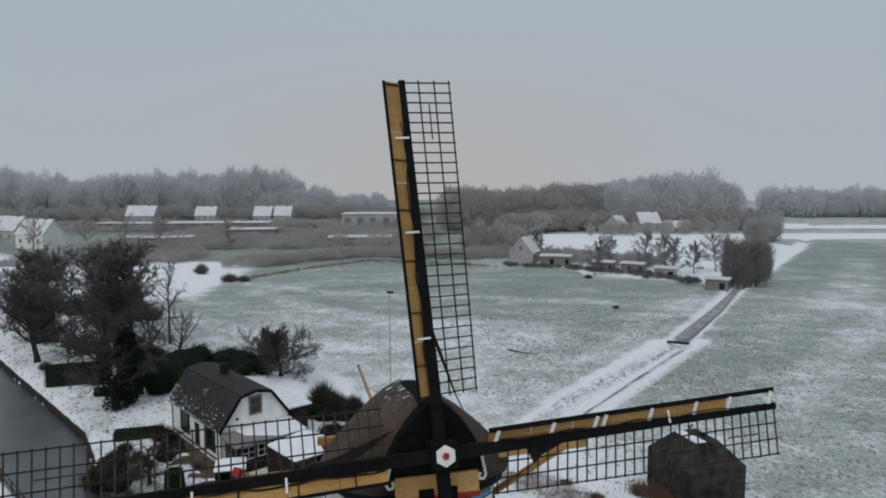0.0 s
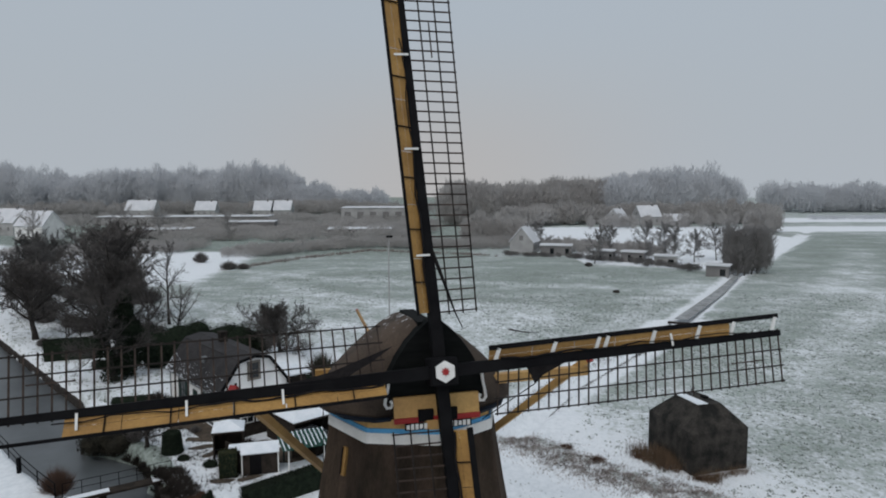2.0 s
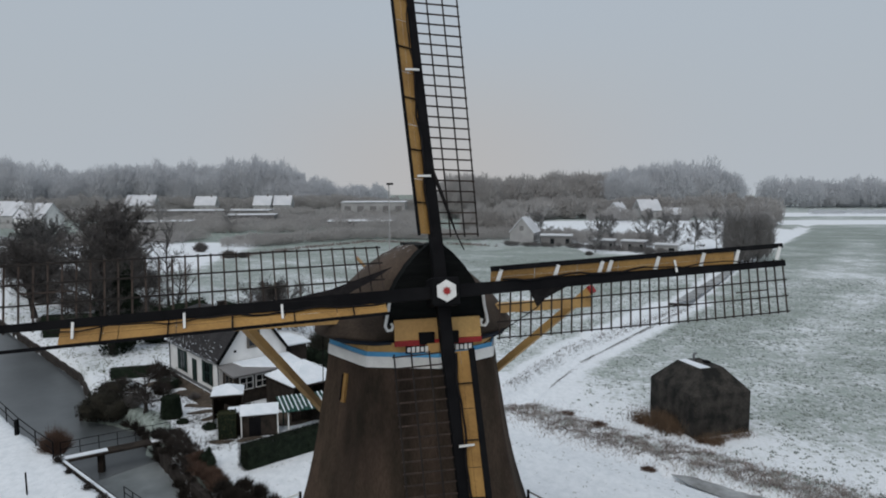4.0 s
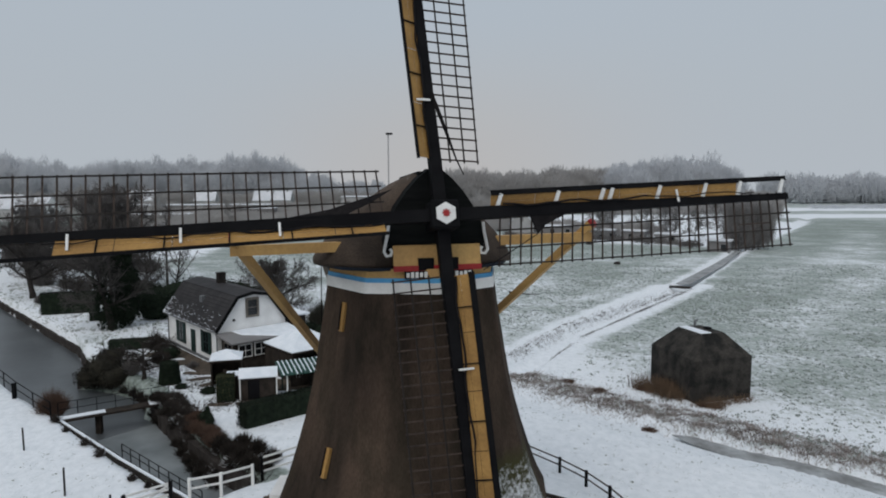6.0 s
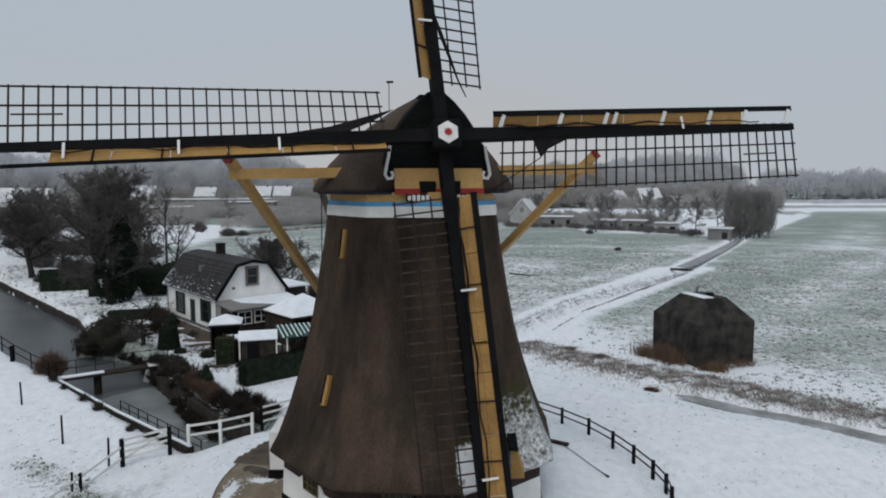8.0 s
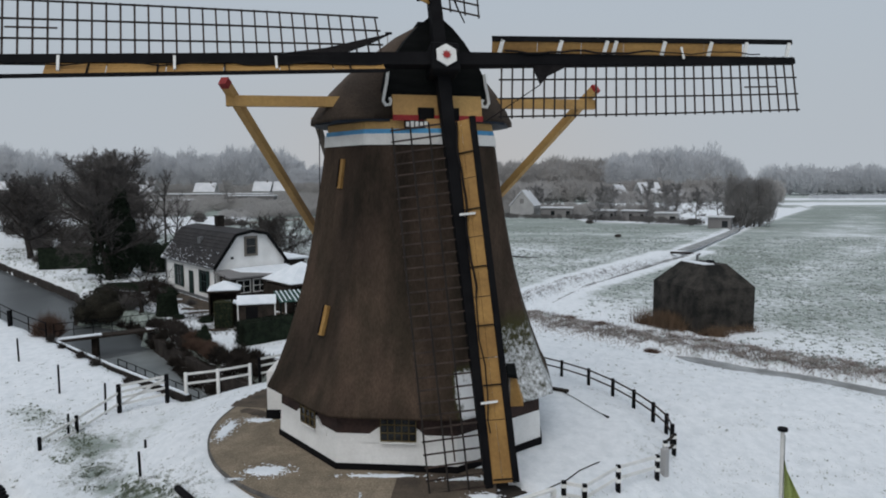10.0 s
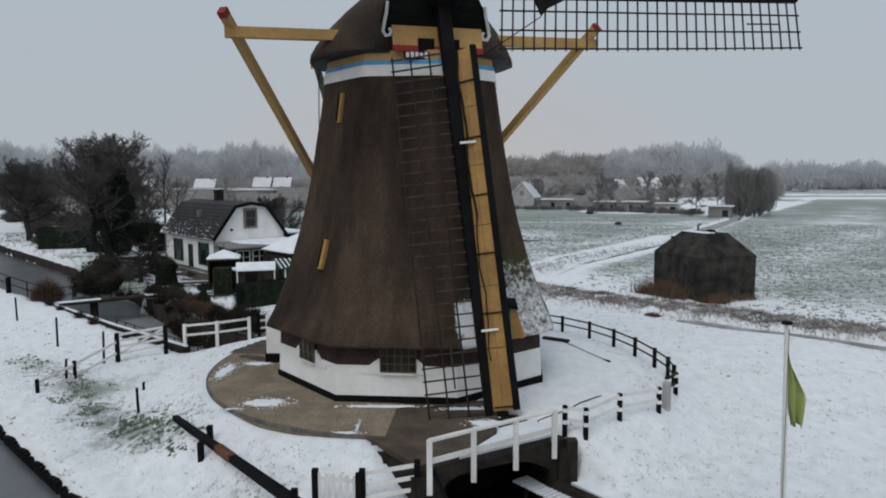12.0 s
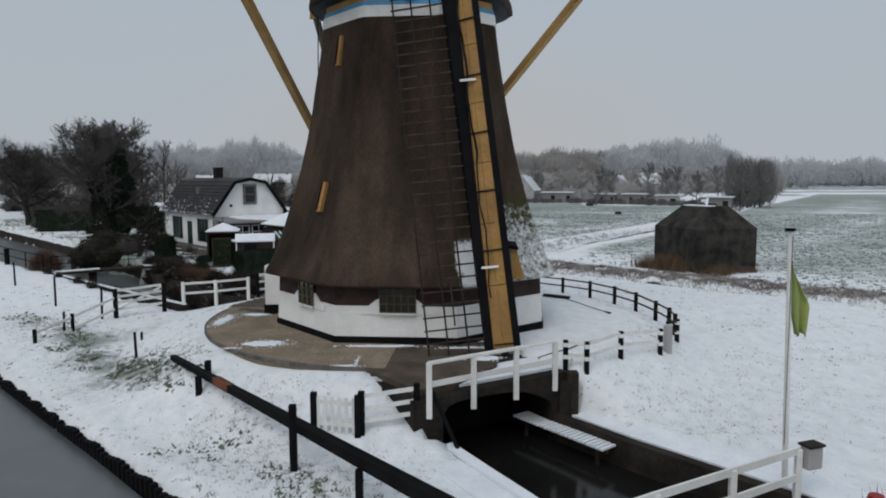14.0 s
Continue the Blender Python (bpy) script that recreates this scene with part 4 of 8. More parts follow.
def build_tail(mill):
    """Cross beams through the cap, the long and short braces, the tail pole."""
    bm = bmesh.new()
    add_beam(bm, cap_point(1.25, -6.45, 13.05), cap_point(1.25, 6.6, 13.22), 0.30, 0.34)
    part("cross_beam", bm, BAND, mill, "long ochre cross beam through the cap")
    foot = cap_point(-9.2, 0, 3.2)
    for s in (-1, 1):
        top = cap_point(1.55, -6.4 if s < 0 else 6.45, 13.5 if s < 0 else 13.72)
        bm = bmesh.new()
        add_beam(bm, top, foot + EX * s * 0.25, 0.26, 0.28)
        brace = part("long_brace", bm, BAND, mill, "long ochre tail brace")
        bm = bmesh.new()
        q = (top - foot).normalized()
        add_beam(bm, top, top + q * (0.22 if s < 0 else 0.12), 0.27, 0.29)
        part("red_tip", bm, RED, brace, "red painted tip")
    bm = bmesh.new()
    add_beam(bm, cap_point(-2.6, -3.5, 12.75), cap_point(-2.6, 3.5, 12.75), 0.26, 0.28)
    part("short_cross_beam", bm, YELLOW, mill, "short ochre cross beam")
    for s in (-1, 1):
        bm = bmesh.new()
        add_beam(bm, cap_point(-2.6, s * 3.3, 12.8), cap_point(-9.0, s * 0.3, 4.2), 0.2, 0.22)
        part("short_brace", bm, GREYWOOD, mill, "weathered short tail brace")
    bm = bmesh.new()
    add_beam(bm, cap_point(-3.2, 0, 13.0), cap_point(-9.4, 0, 2.6), 0.34, 0.36)
    part("tail_pole", bm, YELLOW, mill, "ochre tail pole")
    bm = bmesh.new()
    add_beam(bm, (-2.75, 27.0, 13.95), (-4.3, 33.7, 14.0), 0.10, 0.11)
    rear = part("rear_beam", bm, YELLOW, mill, "ochre beam end jutting from the back of the cap")
    bm = bmesh.new()
    add_beam(bm, (-4.3, 33.7, 14.0), (-4.35, 33.92, 14.0), 0.11, 0.12)
    part("beam_tip", bm, RED, rear, "dark red beam tip")
    bm = bmesh.new()
    add_tube(bm, cap_point(-1.2, -3.3, 12.6), cap_point(-4.5, -3.2, 4.0), 0.02, sides=5)
    part("brake_rope", bm, CLOTH, mill)


windmill = build_mill()
build_cap(windmill)
build_sail(windmill, 2.2, 0.0, 11.0, cloth=((2.9, 0.1), (3.25, 0.82), (3.5, 0.55), (4.5, 0.1)))
build_sail(windmill, 92.8, -0.3, 13.1)
build_sail(windmill, 182.2, 0.0, 11.3, cloth=((1.55, 1.05), (2.6, 0.72), (3.6, 0.40), (5.4, 0.10), (3.3, 0.05), (2.9, 0.30), (2.3, 0.58)))
build_sail(windmill, 272.8, -0.3, 13.1)
build_tail(windmill)


# ---------------------------------------------------------------- leaves, twigs and trees
def bare_tree(name, label, at, tall, wide, seed, trunk_r=0.25, fork=0.25, twigs=5200, mats=(BARK, TWIG), thick=0.022, group="", limbs=13, rise=0.55, droop=0.0, ivy=0):
    """A leafless tree: tapered trunk, limbs that fork twice more, and sprays of fine twigs along the last shoots."""
    rnd = random.Random(seed)
    z0 = height(*at) - 0.1
    tree = thing(name, label, "tree", Matrix.Translation((at[0], at[1], z0)), group)
    bm = bmesh.new()
    verts, faces, shoots = [], [], []

    def jitter(a):
        return Vector((rnd.gauss(0, a), rnd.gauss(0, a), rnd.gauss(0, a)))

    def reach(p, d, length, steps, bend, up):
        pts = [p]
        for i in range(steps):
            d = (d + jitter(bend) + Vector((0, 0, up))).normalized()
            pts.append(pts[-1] + d * length / steps)
        return pts

    def sliver_tube(pts, r0, r1):
        for i, (a, b) in enumerate(zip(pts, pts[1:])):
            d = (b - a).normalized()
            u = d.orthogonal().normalized()
            w = d.cross(u)
            ra, rb = (r0 + (r1 - r0) * k / (len(pts) - 1) for k in (i, i + 1))
            n = len(verts)
            for c, r in ((a, ra), (b, rb)):
                for t in (0, 2.094, 4.189):
                    verts.append(c + (u * math.cos(t) + w * math.sin(t)) * r)
            faces.extend(((n, n + 1, n + 4, n + 3), (n + 1, n + 2, n + 5, n + 4), (n + 2, n, n + 3, n + 5)))

    trunk = reach(Vector((0, 0, 0)), Vector((rnd.gauss(0, 0.06), rnd.gauss(0, 0.06), 1)), tall * 0.86, 9, 0.07, 0.12)
    add_pipe(bm, trunk, [trunk_r * (1.25 if i == 0 else 1.0) * (1 - 0.095 * i) for i in range(10)], 8)
    for k in range(limbs):
        u = (k + rnd.random() * 0.8) / limbs
        h = fork + (0.92 - fork) * u
        at_i = min(8.999, h / 0.86 * 9 * 0.94)
        p = trunk[int(at_i)].lerp(trunk[int(at_i) + 1], at_i % 1)
        ang = k * 2.4 + rnd.uniform(-0.5, 0.5)
        up = (0.25 + 1.1 * u) * rise / 0.55
        d = Vector((math.cos(ang), math.sin(ang), up)).normalized()
        length = wide * (0.62 + 0.55 * math.sin(math.pi * min(1, 0.25 + 0.75 * u))) * rnd.uniform(0.72, 1.18)
        length = min(length, (tall * rnd.uniform(0.92, 1.04) - p.z) / max(0.3, d.z + 0.15))
        limb = reach(p, d, length, 6, 0.13, 0.05 - droop)
        r = trunk_r * (0.50 - 0.28 * u)
        add_pipe(bm, limb, [r * (1 - 0.14 * i) for i in range(7)], 5)
        shoots.append((limb[-1], (limb[-1] - limb[-2]).normalized(), length * 0.2))
        for i in range(1, 7):
            for q in range(2 if i < 3 else 3):
                base = limb[i - 1].lerp(limb[i], rnd.random())
                way = (limb[i] - limb[i - 1]).normalized()
                out = (way * rnd.uniform(0.5, 1.0) + jitter(0.62) + Vector((0, 0, 0.14 - droop))).normalized()
                ln = length * (0.50 - 0.045 * i) * rnd.uniform(0.7, 1.2)
                sec = reach(base, out, ln, 4, 0.17, 0.06 - droop)
                sliver_tube(sec, r * 0.34, r * 0.10)
                for j in range(1, 5):
                    for w in range(2):
                        shoots.append((sec[j - 1].lerp(sec[j], rnd.random()), ((sec[j] - sec[j - 1]).normalized() * 0.9 + jitter(0.55) + Vector((0, 0, 0.1 - droop))).normalized(), ln * rnd.uniform(0.35, 0.62)))
    part("trunk", bm, mats[0], tree, "dark wet trunk and limbs", True)
    each = max(2, int(twigs / len(shoots)))
    for p, d, ln in shoots:
        line = reach(p, d, ln, 3, 0.2, 0.07 - droop)
        for i in range(each):
            if i < 3:
                a, b = line[i], line[i + 1]
            else:
                t = rnd.random() * 2.999
                a = line[int(t)].lerp(line[int(t) + 1], t % 1)
                b = a + (d * 0.8 + jitter(0.6) + Vector((0, 0, 0.12 - droop))).normalized() * ln * rnd.uniform(0.25, 0.6)
            s = (b - a).orthogonal().normalized()
            s = (s * rnd.uniform(-1, 1) + (b - a).normalized().cross(s) * rnd.uniform(-1, 1)).normalized() * thick * rnd.uniform(0.5, 1.2)
            n = len(verts)
            verts += [a - s, a + s, b]
            faces.append((n, n + 1, n + 2))
    me = bpy.data.meshes.new("crown")
    me.from_pydata([tuple(v) for v in verts], [], faces)
    me.materials.append(mats[1])
    crown = new("crown", me)
    crown.parent = tree
    crown["label"] = "crown of fine leafless twigs"
    crown["kind"] = "stuff"
    if ivy:
        vs, fs = [], []
        for i in range(ivy):
            t = rnd.random() * 7.5
            c = trunk[int(t)].lerp(trunk[int(t) + 1], t % 1)
            r = trunk_r * 3.2 * (1 - 0.07 * t) * rnd.uniform(0.6, 1.0) * (1 + 0.5 * noise.noise(c * 0.9 + Vector((seed, 0, 0))))
            a = rnd.random() * 6.283
            leaf_clump((c.x + r * math.cos(a), c.y + r * math.sin(a), c.z), (0.05, 0.05, 0.05), 1, 0.13, rnd, vs, fs)
        me = bpy.data.meshes.new("ivy")
        me.from_pydata(vs, [], fs)
        me.materials.append(HEDGE)
        ob = new("ivy", me)
        ob.parent = tree
        ob["label"] = "dark ivy round the trunk"
        ob["kind"] = "stuff"
    return tree


def leaf_clump(center, radii, count, size, rnd, verts, faces, flat=0.0, box=False):
    """Small leaves or sprays over and inside an uneven body."""
    for i in range(count):
        if box:
            q = Vector((rnd.uniform(-1, 1), rnd.uniform(-1, 1), rnd.uniform(-1, 1)))
            k = rnd.choice((0, 1, 2, 2))
            q[k] = math.copysign(1, q[k]) * rnd.uniform(0.94, 1.03)
        else:
            q = Vector((rnd.gauss(0, 1), rnd.gauss(0, 1), rnd.gauss(0, 1))).normalized() * rnd.uniform(0.72, 1.04)
            q *= 1 + 0.16 * noise.noise(q * 2.3 + Vector(center))
        p = Vector((center[0] + q.x * radii[0], center[1] + q.y * radii[1], center[2] + q.z * radii[2]))
        n = (q + Vector((rnd.gauss(0, 0.6), rnd.gauss(0, 0.6), rnd.gauss(0.2, 0.6)))).normalized()
        a = n.orthogonal().normalized()
        b = n.cross(a)
        t = rnd.random() * 6.28
        a, b = a * math.cos(t) + b * math.sin(t), b * math.cos(t) - a * math.sin(t)
        s = size * rnd.uniform(0.6, 1.4)
        k = len(verts)
        verts += [tuple(p - a * s), tuple(p + b * s * 0.5), tuple(p + a * s), tuple(p - b * s * 0.5)]
        faces.append((k, k + 1, k + 2, k + 3))


def shrub(name, label, category, clumps, count, size, mat, seed, core=None, box=False, group="", kind="", turn=0.0, at=(0, 0, 0)):
    """A leafy body: a dark core of branches and a skin of leaves."""
    rnd = random.Random(seed)
    m = pose(*at, 0, 0, turn)
    ob = thing(name, label, category, m, group, kind)
    bm = bmesh.new()
    for c, r in clumps:
        if box:
            add_box(bm, c, (r[0] * 1.9, r[1] * 1.9, r[2] * 1.9))
        else:
            bmesh.ops.create_icosphere(bm, subdivisions=2, radius=1.0, matrix=Matrix.Translation(c) @ Matrix.Diagonal((r[0] * 0.82, r[1] * 0.82, r[2] * 0.82, 1)))
    for v in bm.verts:
        v.co += Vector((noise.noise(v.co * 2.1), noise.noise(v.co * 2.1 + Vector((5, 0, 0))), noise.noise(v.co * 2.1 + Vector((0, 5, 0))))) * (0.05 if box else 0.12)
    part("branch_core", bm, core or mat, ob)
    verts, faces = [], []
    total = sum(r[0] * r[1] + r[1] * r[2] + r[0] * r[2] for c, r in clumps)
    for c, r in clumps:
        leaf_clump(c, r, int(count * (r[0] * r[1] + r[1] * r[2] + r[0] * r[2]) / total), size, rnd, verts, faces, box=box)
    me = bpy.data.meshes.new("leaves")
    me.from_pydata(verts, [], faces)
    me.materials.append(mat)
    leaves = new("leaves", me)
    leaves.parent = ob
    leaves["kind"] = "stuff"
    return ob


def twig_bush(name, label, at, tall, wide, seed, count, mat, group="", thick=0.012, kind="", category="bush", foot=None):
    """A leafless bush of many stems from the ground."""
    rnd = random.Random(seed)
    z0 = (height(*at) if foot is None else foot) - 0.05
    verts, faces = [], []
    for i in range(count):
        a = rnd.random() * 6.283
        lean = rnd.random() ** 0.7
        base = Vector((math.cos(a), math.sin(a), 0)) * wide * 0.35 * rnd.random()
        top = Vector((math.cos(a) * wide * lean, math.sin(a) * wide * lean, tall * math.sqrt(max(0.05, 1 - lean * lean * 0.85)) * rnd.uniform(0.7, 1.05)))
        start = rnd.uniform(0.0, 0.6)
        p, e = base.lerp(top, start), base.lerp(top, min(1.0, start + rnd.uniform(0.3, 0.5)))
        e += Vector((rnd.gauss(0, 0.07), rnd.gauss(0, 0.07), rnd.gauss(0, 0.07))) * wide
        s = (e - p).orthogonal().normalized()
        s = (s * rnd.uniform(-1, 1) + (e - p).normalized().cross(s) * rnd.uniform(-1, 1)).normalized() * thick * rnd.uniform(0.6, 1.5)
        k = len(verts)
        verts += [tuple(p - s), tuple(p + s), tuple(e)]
        faces.append((k, k + 1, k + 2))
    me = bpy.data.meshes.new(name)
    me.from_pydata(verts, [], faces)
    me.materials.append(mat)
    ob = new(name, me)
    ob.matrix_world = Matrix.Translation((at[0], at[1], z0))
    return tagged(ob, label, category, group, kind)


# ---------------------------------------------------------------- fences, walls and posts round the mill
def fence(name, label, pts, rails, tall, post_mat, rail_mat, post_w=0.12, every=None, top_cap=False, banded=False, group="", z_off=0.0, rail_h=0.10, rail_w=0.035, skip_rails=False, zs=None):
    """Posts at the given points, rails from post to post."""
    f = thing(name, label, "fence", group=group)
    tops = []
    for i, (x, y) in enumerate(pts):
        z = (zs[i] if zs else height(x, y)) + z_off
        bm = bmesh.new()
        add_box(bm, (x, y, z + tall / 2 - 0.15), (post_w, post_w, tall + 0.3), bevel=0.008)
        p = part("post", bm, post_mat, f)
        if banded:
            bm = bmesh.new()
            add_box(bm, (x, y, z + tall * 0.84), (post_w + 0.012, post_w + 0.012, tall * 0.14))
            part("white_band", bm, WHITE, p)
            bm = bmesh.new()
            add_box(bm, (x, y, z + tall * 0.42), (post_w + 0.012, post_w + 0.012, tall * 0.14))
            part("white_band", bm, WHITE, p)
        tops.append(Vector((x, y, z)))
    if not skip_rails:
        for a, b in zip(tops, tops[1:]):
            for h in rails:
                bm = bmesh.new()
                add_beam(bm, a + Vector((0, 0, h * tall)), b + Vector((0, 0, h * tall)), rail_w, rail_h)
                part("rail", bm, rail_mat, f)
    if top_cap:
        for a, b in zip(tops, tops[1:]):
            bm = bmesh.new()
            add_beam(bm, a + Vector((0, 0, tall)), b + Vector((0, 0, tall)), 0.14, 0.06)
            part("handrail", bm, rail_mat, f)
    return f


# ring of black posts with dark rails behind the mill
ring_pts = [(4.4, 34.6), (5.71, 32.6), (6.66, 30.9), (7.36, 29.2), (7.85, 27.65), (8.28, 26.4), (8.45, 25.3), (8.3, 24.2)]
fence("ring_fence", "black two-rail fence on the edge of the mill mound", ring_pts, (0.5, 0.9), 0.80, BLACK, LATTICE, 0.13, rail_h=0.065)
fence("banded_fence", "white-railed fence with black and white banded posts", [(3.36, 18.73), (3.91, 18.51), (5.18, 19.75), (6.76, 21.03)], (0.5, 0.92), 0.82, BLACK, WHITE, 0.13, banded=True)
fence("banded_fence", "short corner of black and white banded posts", [(7.42, 22.3), (8.07, 23.3)], (0.5, 0.92), 0.8, BLACK, DARKWOOD, 0.13, banded=True)
bm = bmesh.new()
add_box(bm, (0, 0, 0.4), (0.24, 0.2, 1.0), bevel=0.02)
meter = finish(bm, "meter_cabinet", PALEGREY)
meter.matrix_world = pose(7.15, 21.5, height(7.15, 21.5), 0, 0, 40)
tagged(meter, "grey utility cabinet beside the banded fence", "cabinet")
# white rail over the outlet
front = fence("bridge_rail", "white-painted bridge rail over the mill outlet", [(-0.42, 15.72), (0.67, 16.42), (1.8, 17.12), (2.92, 17.85)], (0.5,), 1.05, WHITE, WHITE, 0.14, top_cap=True, zs=[1.05] * 4, rail_h=0.14)
# near white fence over the outlet
fence("bridge_rail", "white-painted rail along the near bridge", [(1.9, 10.1), (3.55, 11.05), (5.25, 12.0), (6.95, 12.95)], (0.45, 0.97), 1.05, WHITE, WHITE, 0.12, zs=[0.05] * 4, rail_h=0.15, rail_w=0.05)
bm = bmesh.new()
add_box(bm, (0, 0, 0), (0.36, 0.26, 0.46), bevel=0.03)
box = finish(bm, "lidded_box", PALEGREY)
box.matrix_world = pose(7.22, 12.98, 0.93, 0, 0, 20)
tagged(box, "weathered pale box hung on the end of the white rail", "box")
bm = bmesh.new()
add_box(bm, (0, 0, 0.25), (0.42, 0.32, 0.05), bevel=0.015)
lid = part("lid", bm, DARKWOOD, box, "dark grey lid")

# white gate and picket gate beside the outlet
def gate(name, label, a, b, za, zb, tall, bars, post_a=BLACK, mat=WHITE):
    g = thing(name, label, "gate")
    a, b = Vector((*a, za)), Vector((*b, zb))
    for p in (a, b):
        bm = bmesh.new()
        add_box(bm, (p.x, p.y, p.z + tall * 0.5 - 0.1), (0.15, 0.15, tall + 0.25), bevel=0.01)
        part("post", bm, post_a, g)
    for h in bars:
        bm = bmesh.new()
        add_beam(bm, a + Vector((0, 0, h * tall)), b + Vector((0, 0, h * tall)), 0.04, 0.10)
        part("bar", bm, mat, g)
    return g, a, b


gate("field_gate", "white three-barred gate between black posts", (-2.02, 15.55), (-0.72, 15.75), 0.45, 0.58, 1.0, (0.3, 0.6, 0.9))
pg, a, b = gate("picket_gate", "small white picket gate between black posts", (-3.18, 15.75), (-2.1, 15.5), 0.42, 0.42, 0.95, (0.25, 0.8))
for i in range(6):
    bm = bmesh.new()
    p = a.lerp(b, 0.1 + 0.8 * i / 5)
    add_box(bm, (p.x, p.y, p.z + 0.46), (0.07, 0.04, 0.86))
    part("picket", bm, WHITE, pg)
fg, a, b = gate("field_gate", "white braced gate between black posts beside the inlet", (-13.85, 28.2), (-12.3, 29.4), 0.72, 0.8, 1.15, (0.25, 0.5, 0.72, 0.95))
bm = bmesh.new()
add_beam(bm, a + Vector((0, 0, 0.25)), b + Vector((0, 0, 1.05)), 0.04, 0.09)
part("brace", bm, WHITE, fg)
fence("white_fence", "low sloping white rails on black posts down the embankment", [(-13.85, 28.2), (-14.6, 26.2), (-15.2, 24.7)], (0.35, 0.85), 0.95, BLACK, WHITE, 0.11, zs=[0.72, 0.3, 0.0])
fence("inlet_rail", "white two-rail fence across the mill inlet", [(-11.6, 29.8), (-10.36, 30.4), (-9.15, 31.3)], (0.48, 0.92), 0.98, WHITE, WHITE, 0.13, zs=[0.95] * 3)
fence("white_gate", "white barred gate leaning from a black post", [(-8.92, 32.1), (-7.4, 33.5)], (0.25, 0.6, 0.92), 1.05, BLACK, WHITE, 0.13, zs=[0.95] * 2)
# slim dark stakes on the embankment
stake_i = 0
for x, y, tall in ((-22.7, 35.6, 1.25), (-17.75, 30.6, 1.35), (-14.35, 28.0, 1.35), (-10.3, 22.15, 0.85), (-11.2, 24.6, 0.3), (-14.9, 26.1, 0.8)):
    bm = bmesh.new()
    add_tube(bm, (0, 0, -0.25), (0.03 * (stake_i % 3 - 1), 0.02, tall), 0.05, 0.045, 7)
    stake = finish(bm, "stake", BLACK)
    stake.matrix_world = Matrix.Translation((x, y, height(x, y)))
    tagged(stake, "slim dark wooden stake in the snow", "stake", "stakes on the embankment")
    stake_i += 1

# spare tarred timber on low trestles beside the gate
spar = thing("spare_spar", "long black tarred timber resting on short posts in the snow", "timber")
bm = bmesh.new()
add_beam(bm, (-8.30, 20.2, 1.08), (1.4, 9.6, 0.80), 0.16, 0.15, 0.30, 0.28)
part("timber", bm, BLACK, spar)
bm = bmesh.new()
add_beam(bm, (-6.25, 17.96, 1.03), (-5.65, 17.30, 1.005), 0.215, 0.20)
part("rusty_sleeve", bm, RUST, spar, "rusty orange sleeve")
for x, y, z_top in ((-6.85, 18.3, 1.06), (-6.75, 18.8, 1.35), (-3.35, 14.25, 1.60), (-1.75, 12.85, 0.75)):
    bm = bmesh.new()
    z_low = height(x, y) - 0.35
    add_box(bm, (x, y, (z_low + z_top) / 2), (0.15, 0.15, z_top - z_low), bevel=0.01)
    part("post", bm, BLACK, spar)

# flagpole with a limp flag
pole = thing("flagpole", "white flagpole with a limp lime-green flag", "flagpole", Matrix.Translation((6.75, 13.5, 0)))
bm = bmesh.new()
add_tube(bm, (0.24, 0, -0.1), (0.1, 0, 5.4), 0.06, 0.04, 10)
part("mast", bm, WHITE, pole)
bm = bmesh.new()
add_tube(bm, (0.1, 0, 5.38), (0.1, 0, 5.44), 0.10, 0.10, 10)
part("finial", bm, BLACK, pole)
bm = bmesh.new()
vs = []
rows_n, cols_n = 16, 9
for j in range(rows_n + 1):
    t = j / rows_n
    wdt = 0.05 + 0.29 * min(1, t * 1.9) * (1 - 0.55 * max(0, t - 0.55) / 0.45)
    row = []
    for i in range(cols_n + 1):
        u = i / cols_n
        row.append(bm.verts.new((0.12 + 0.12 * t + u * wdt + 0.12 * max(0, t - 0.6), 0.09 * math.sin(u * 9 + t * 3) * (0.3 + t), 4.95 - 1.68 * t - 0.3 * u * (1 - t) + 0.05 * math.sin(u * 11) * t)))
    vs.append(row)
for j in range(rows_n):
    for i in range(cols_n):
        bm.faces.new((vs[j][i], vs[j][i + 1], vs[j + 1][i + 1], vs[j + 1][i]))
flag = part("flag", bm, FLAGCLOTH, pole, "limp lime-green flag", smooth=True)
solid = flag.modifiers.new("thickness", "SOLIDIFY")
solid.thickness = 0.006
bm = bmesh.new()
add_tube(bm, (0.13, -0.05, 5.3), (0.15, -0.07, 1.0), 0.006, 0.006, 4)
part("halyard", bm, CLOTH, pole)

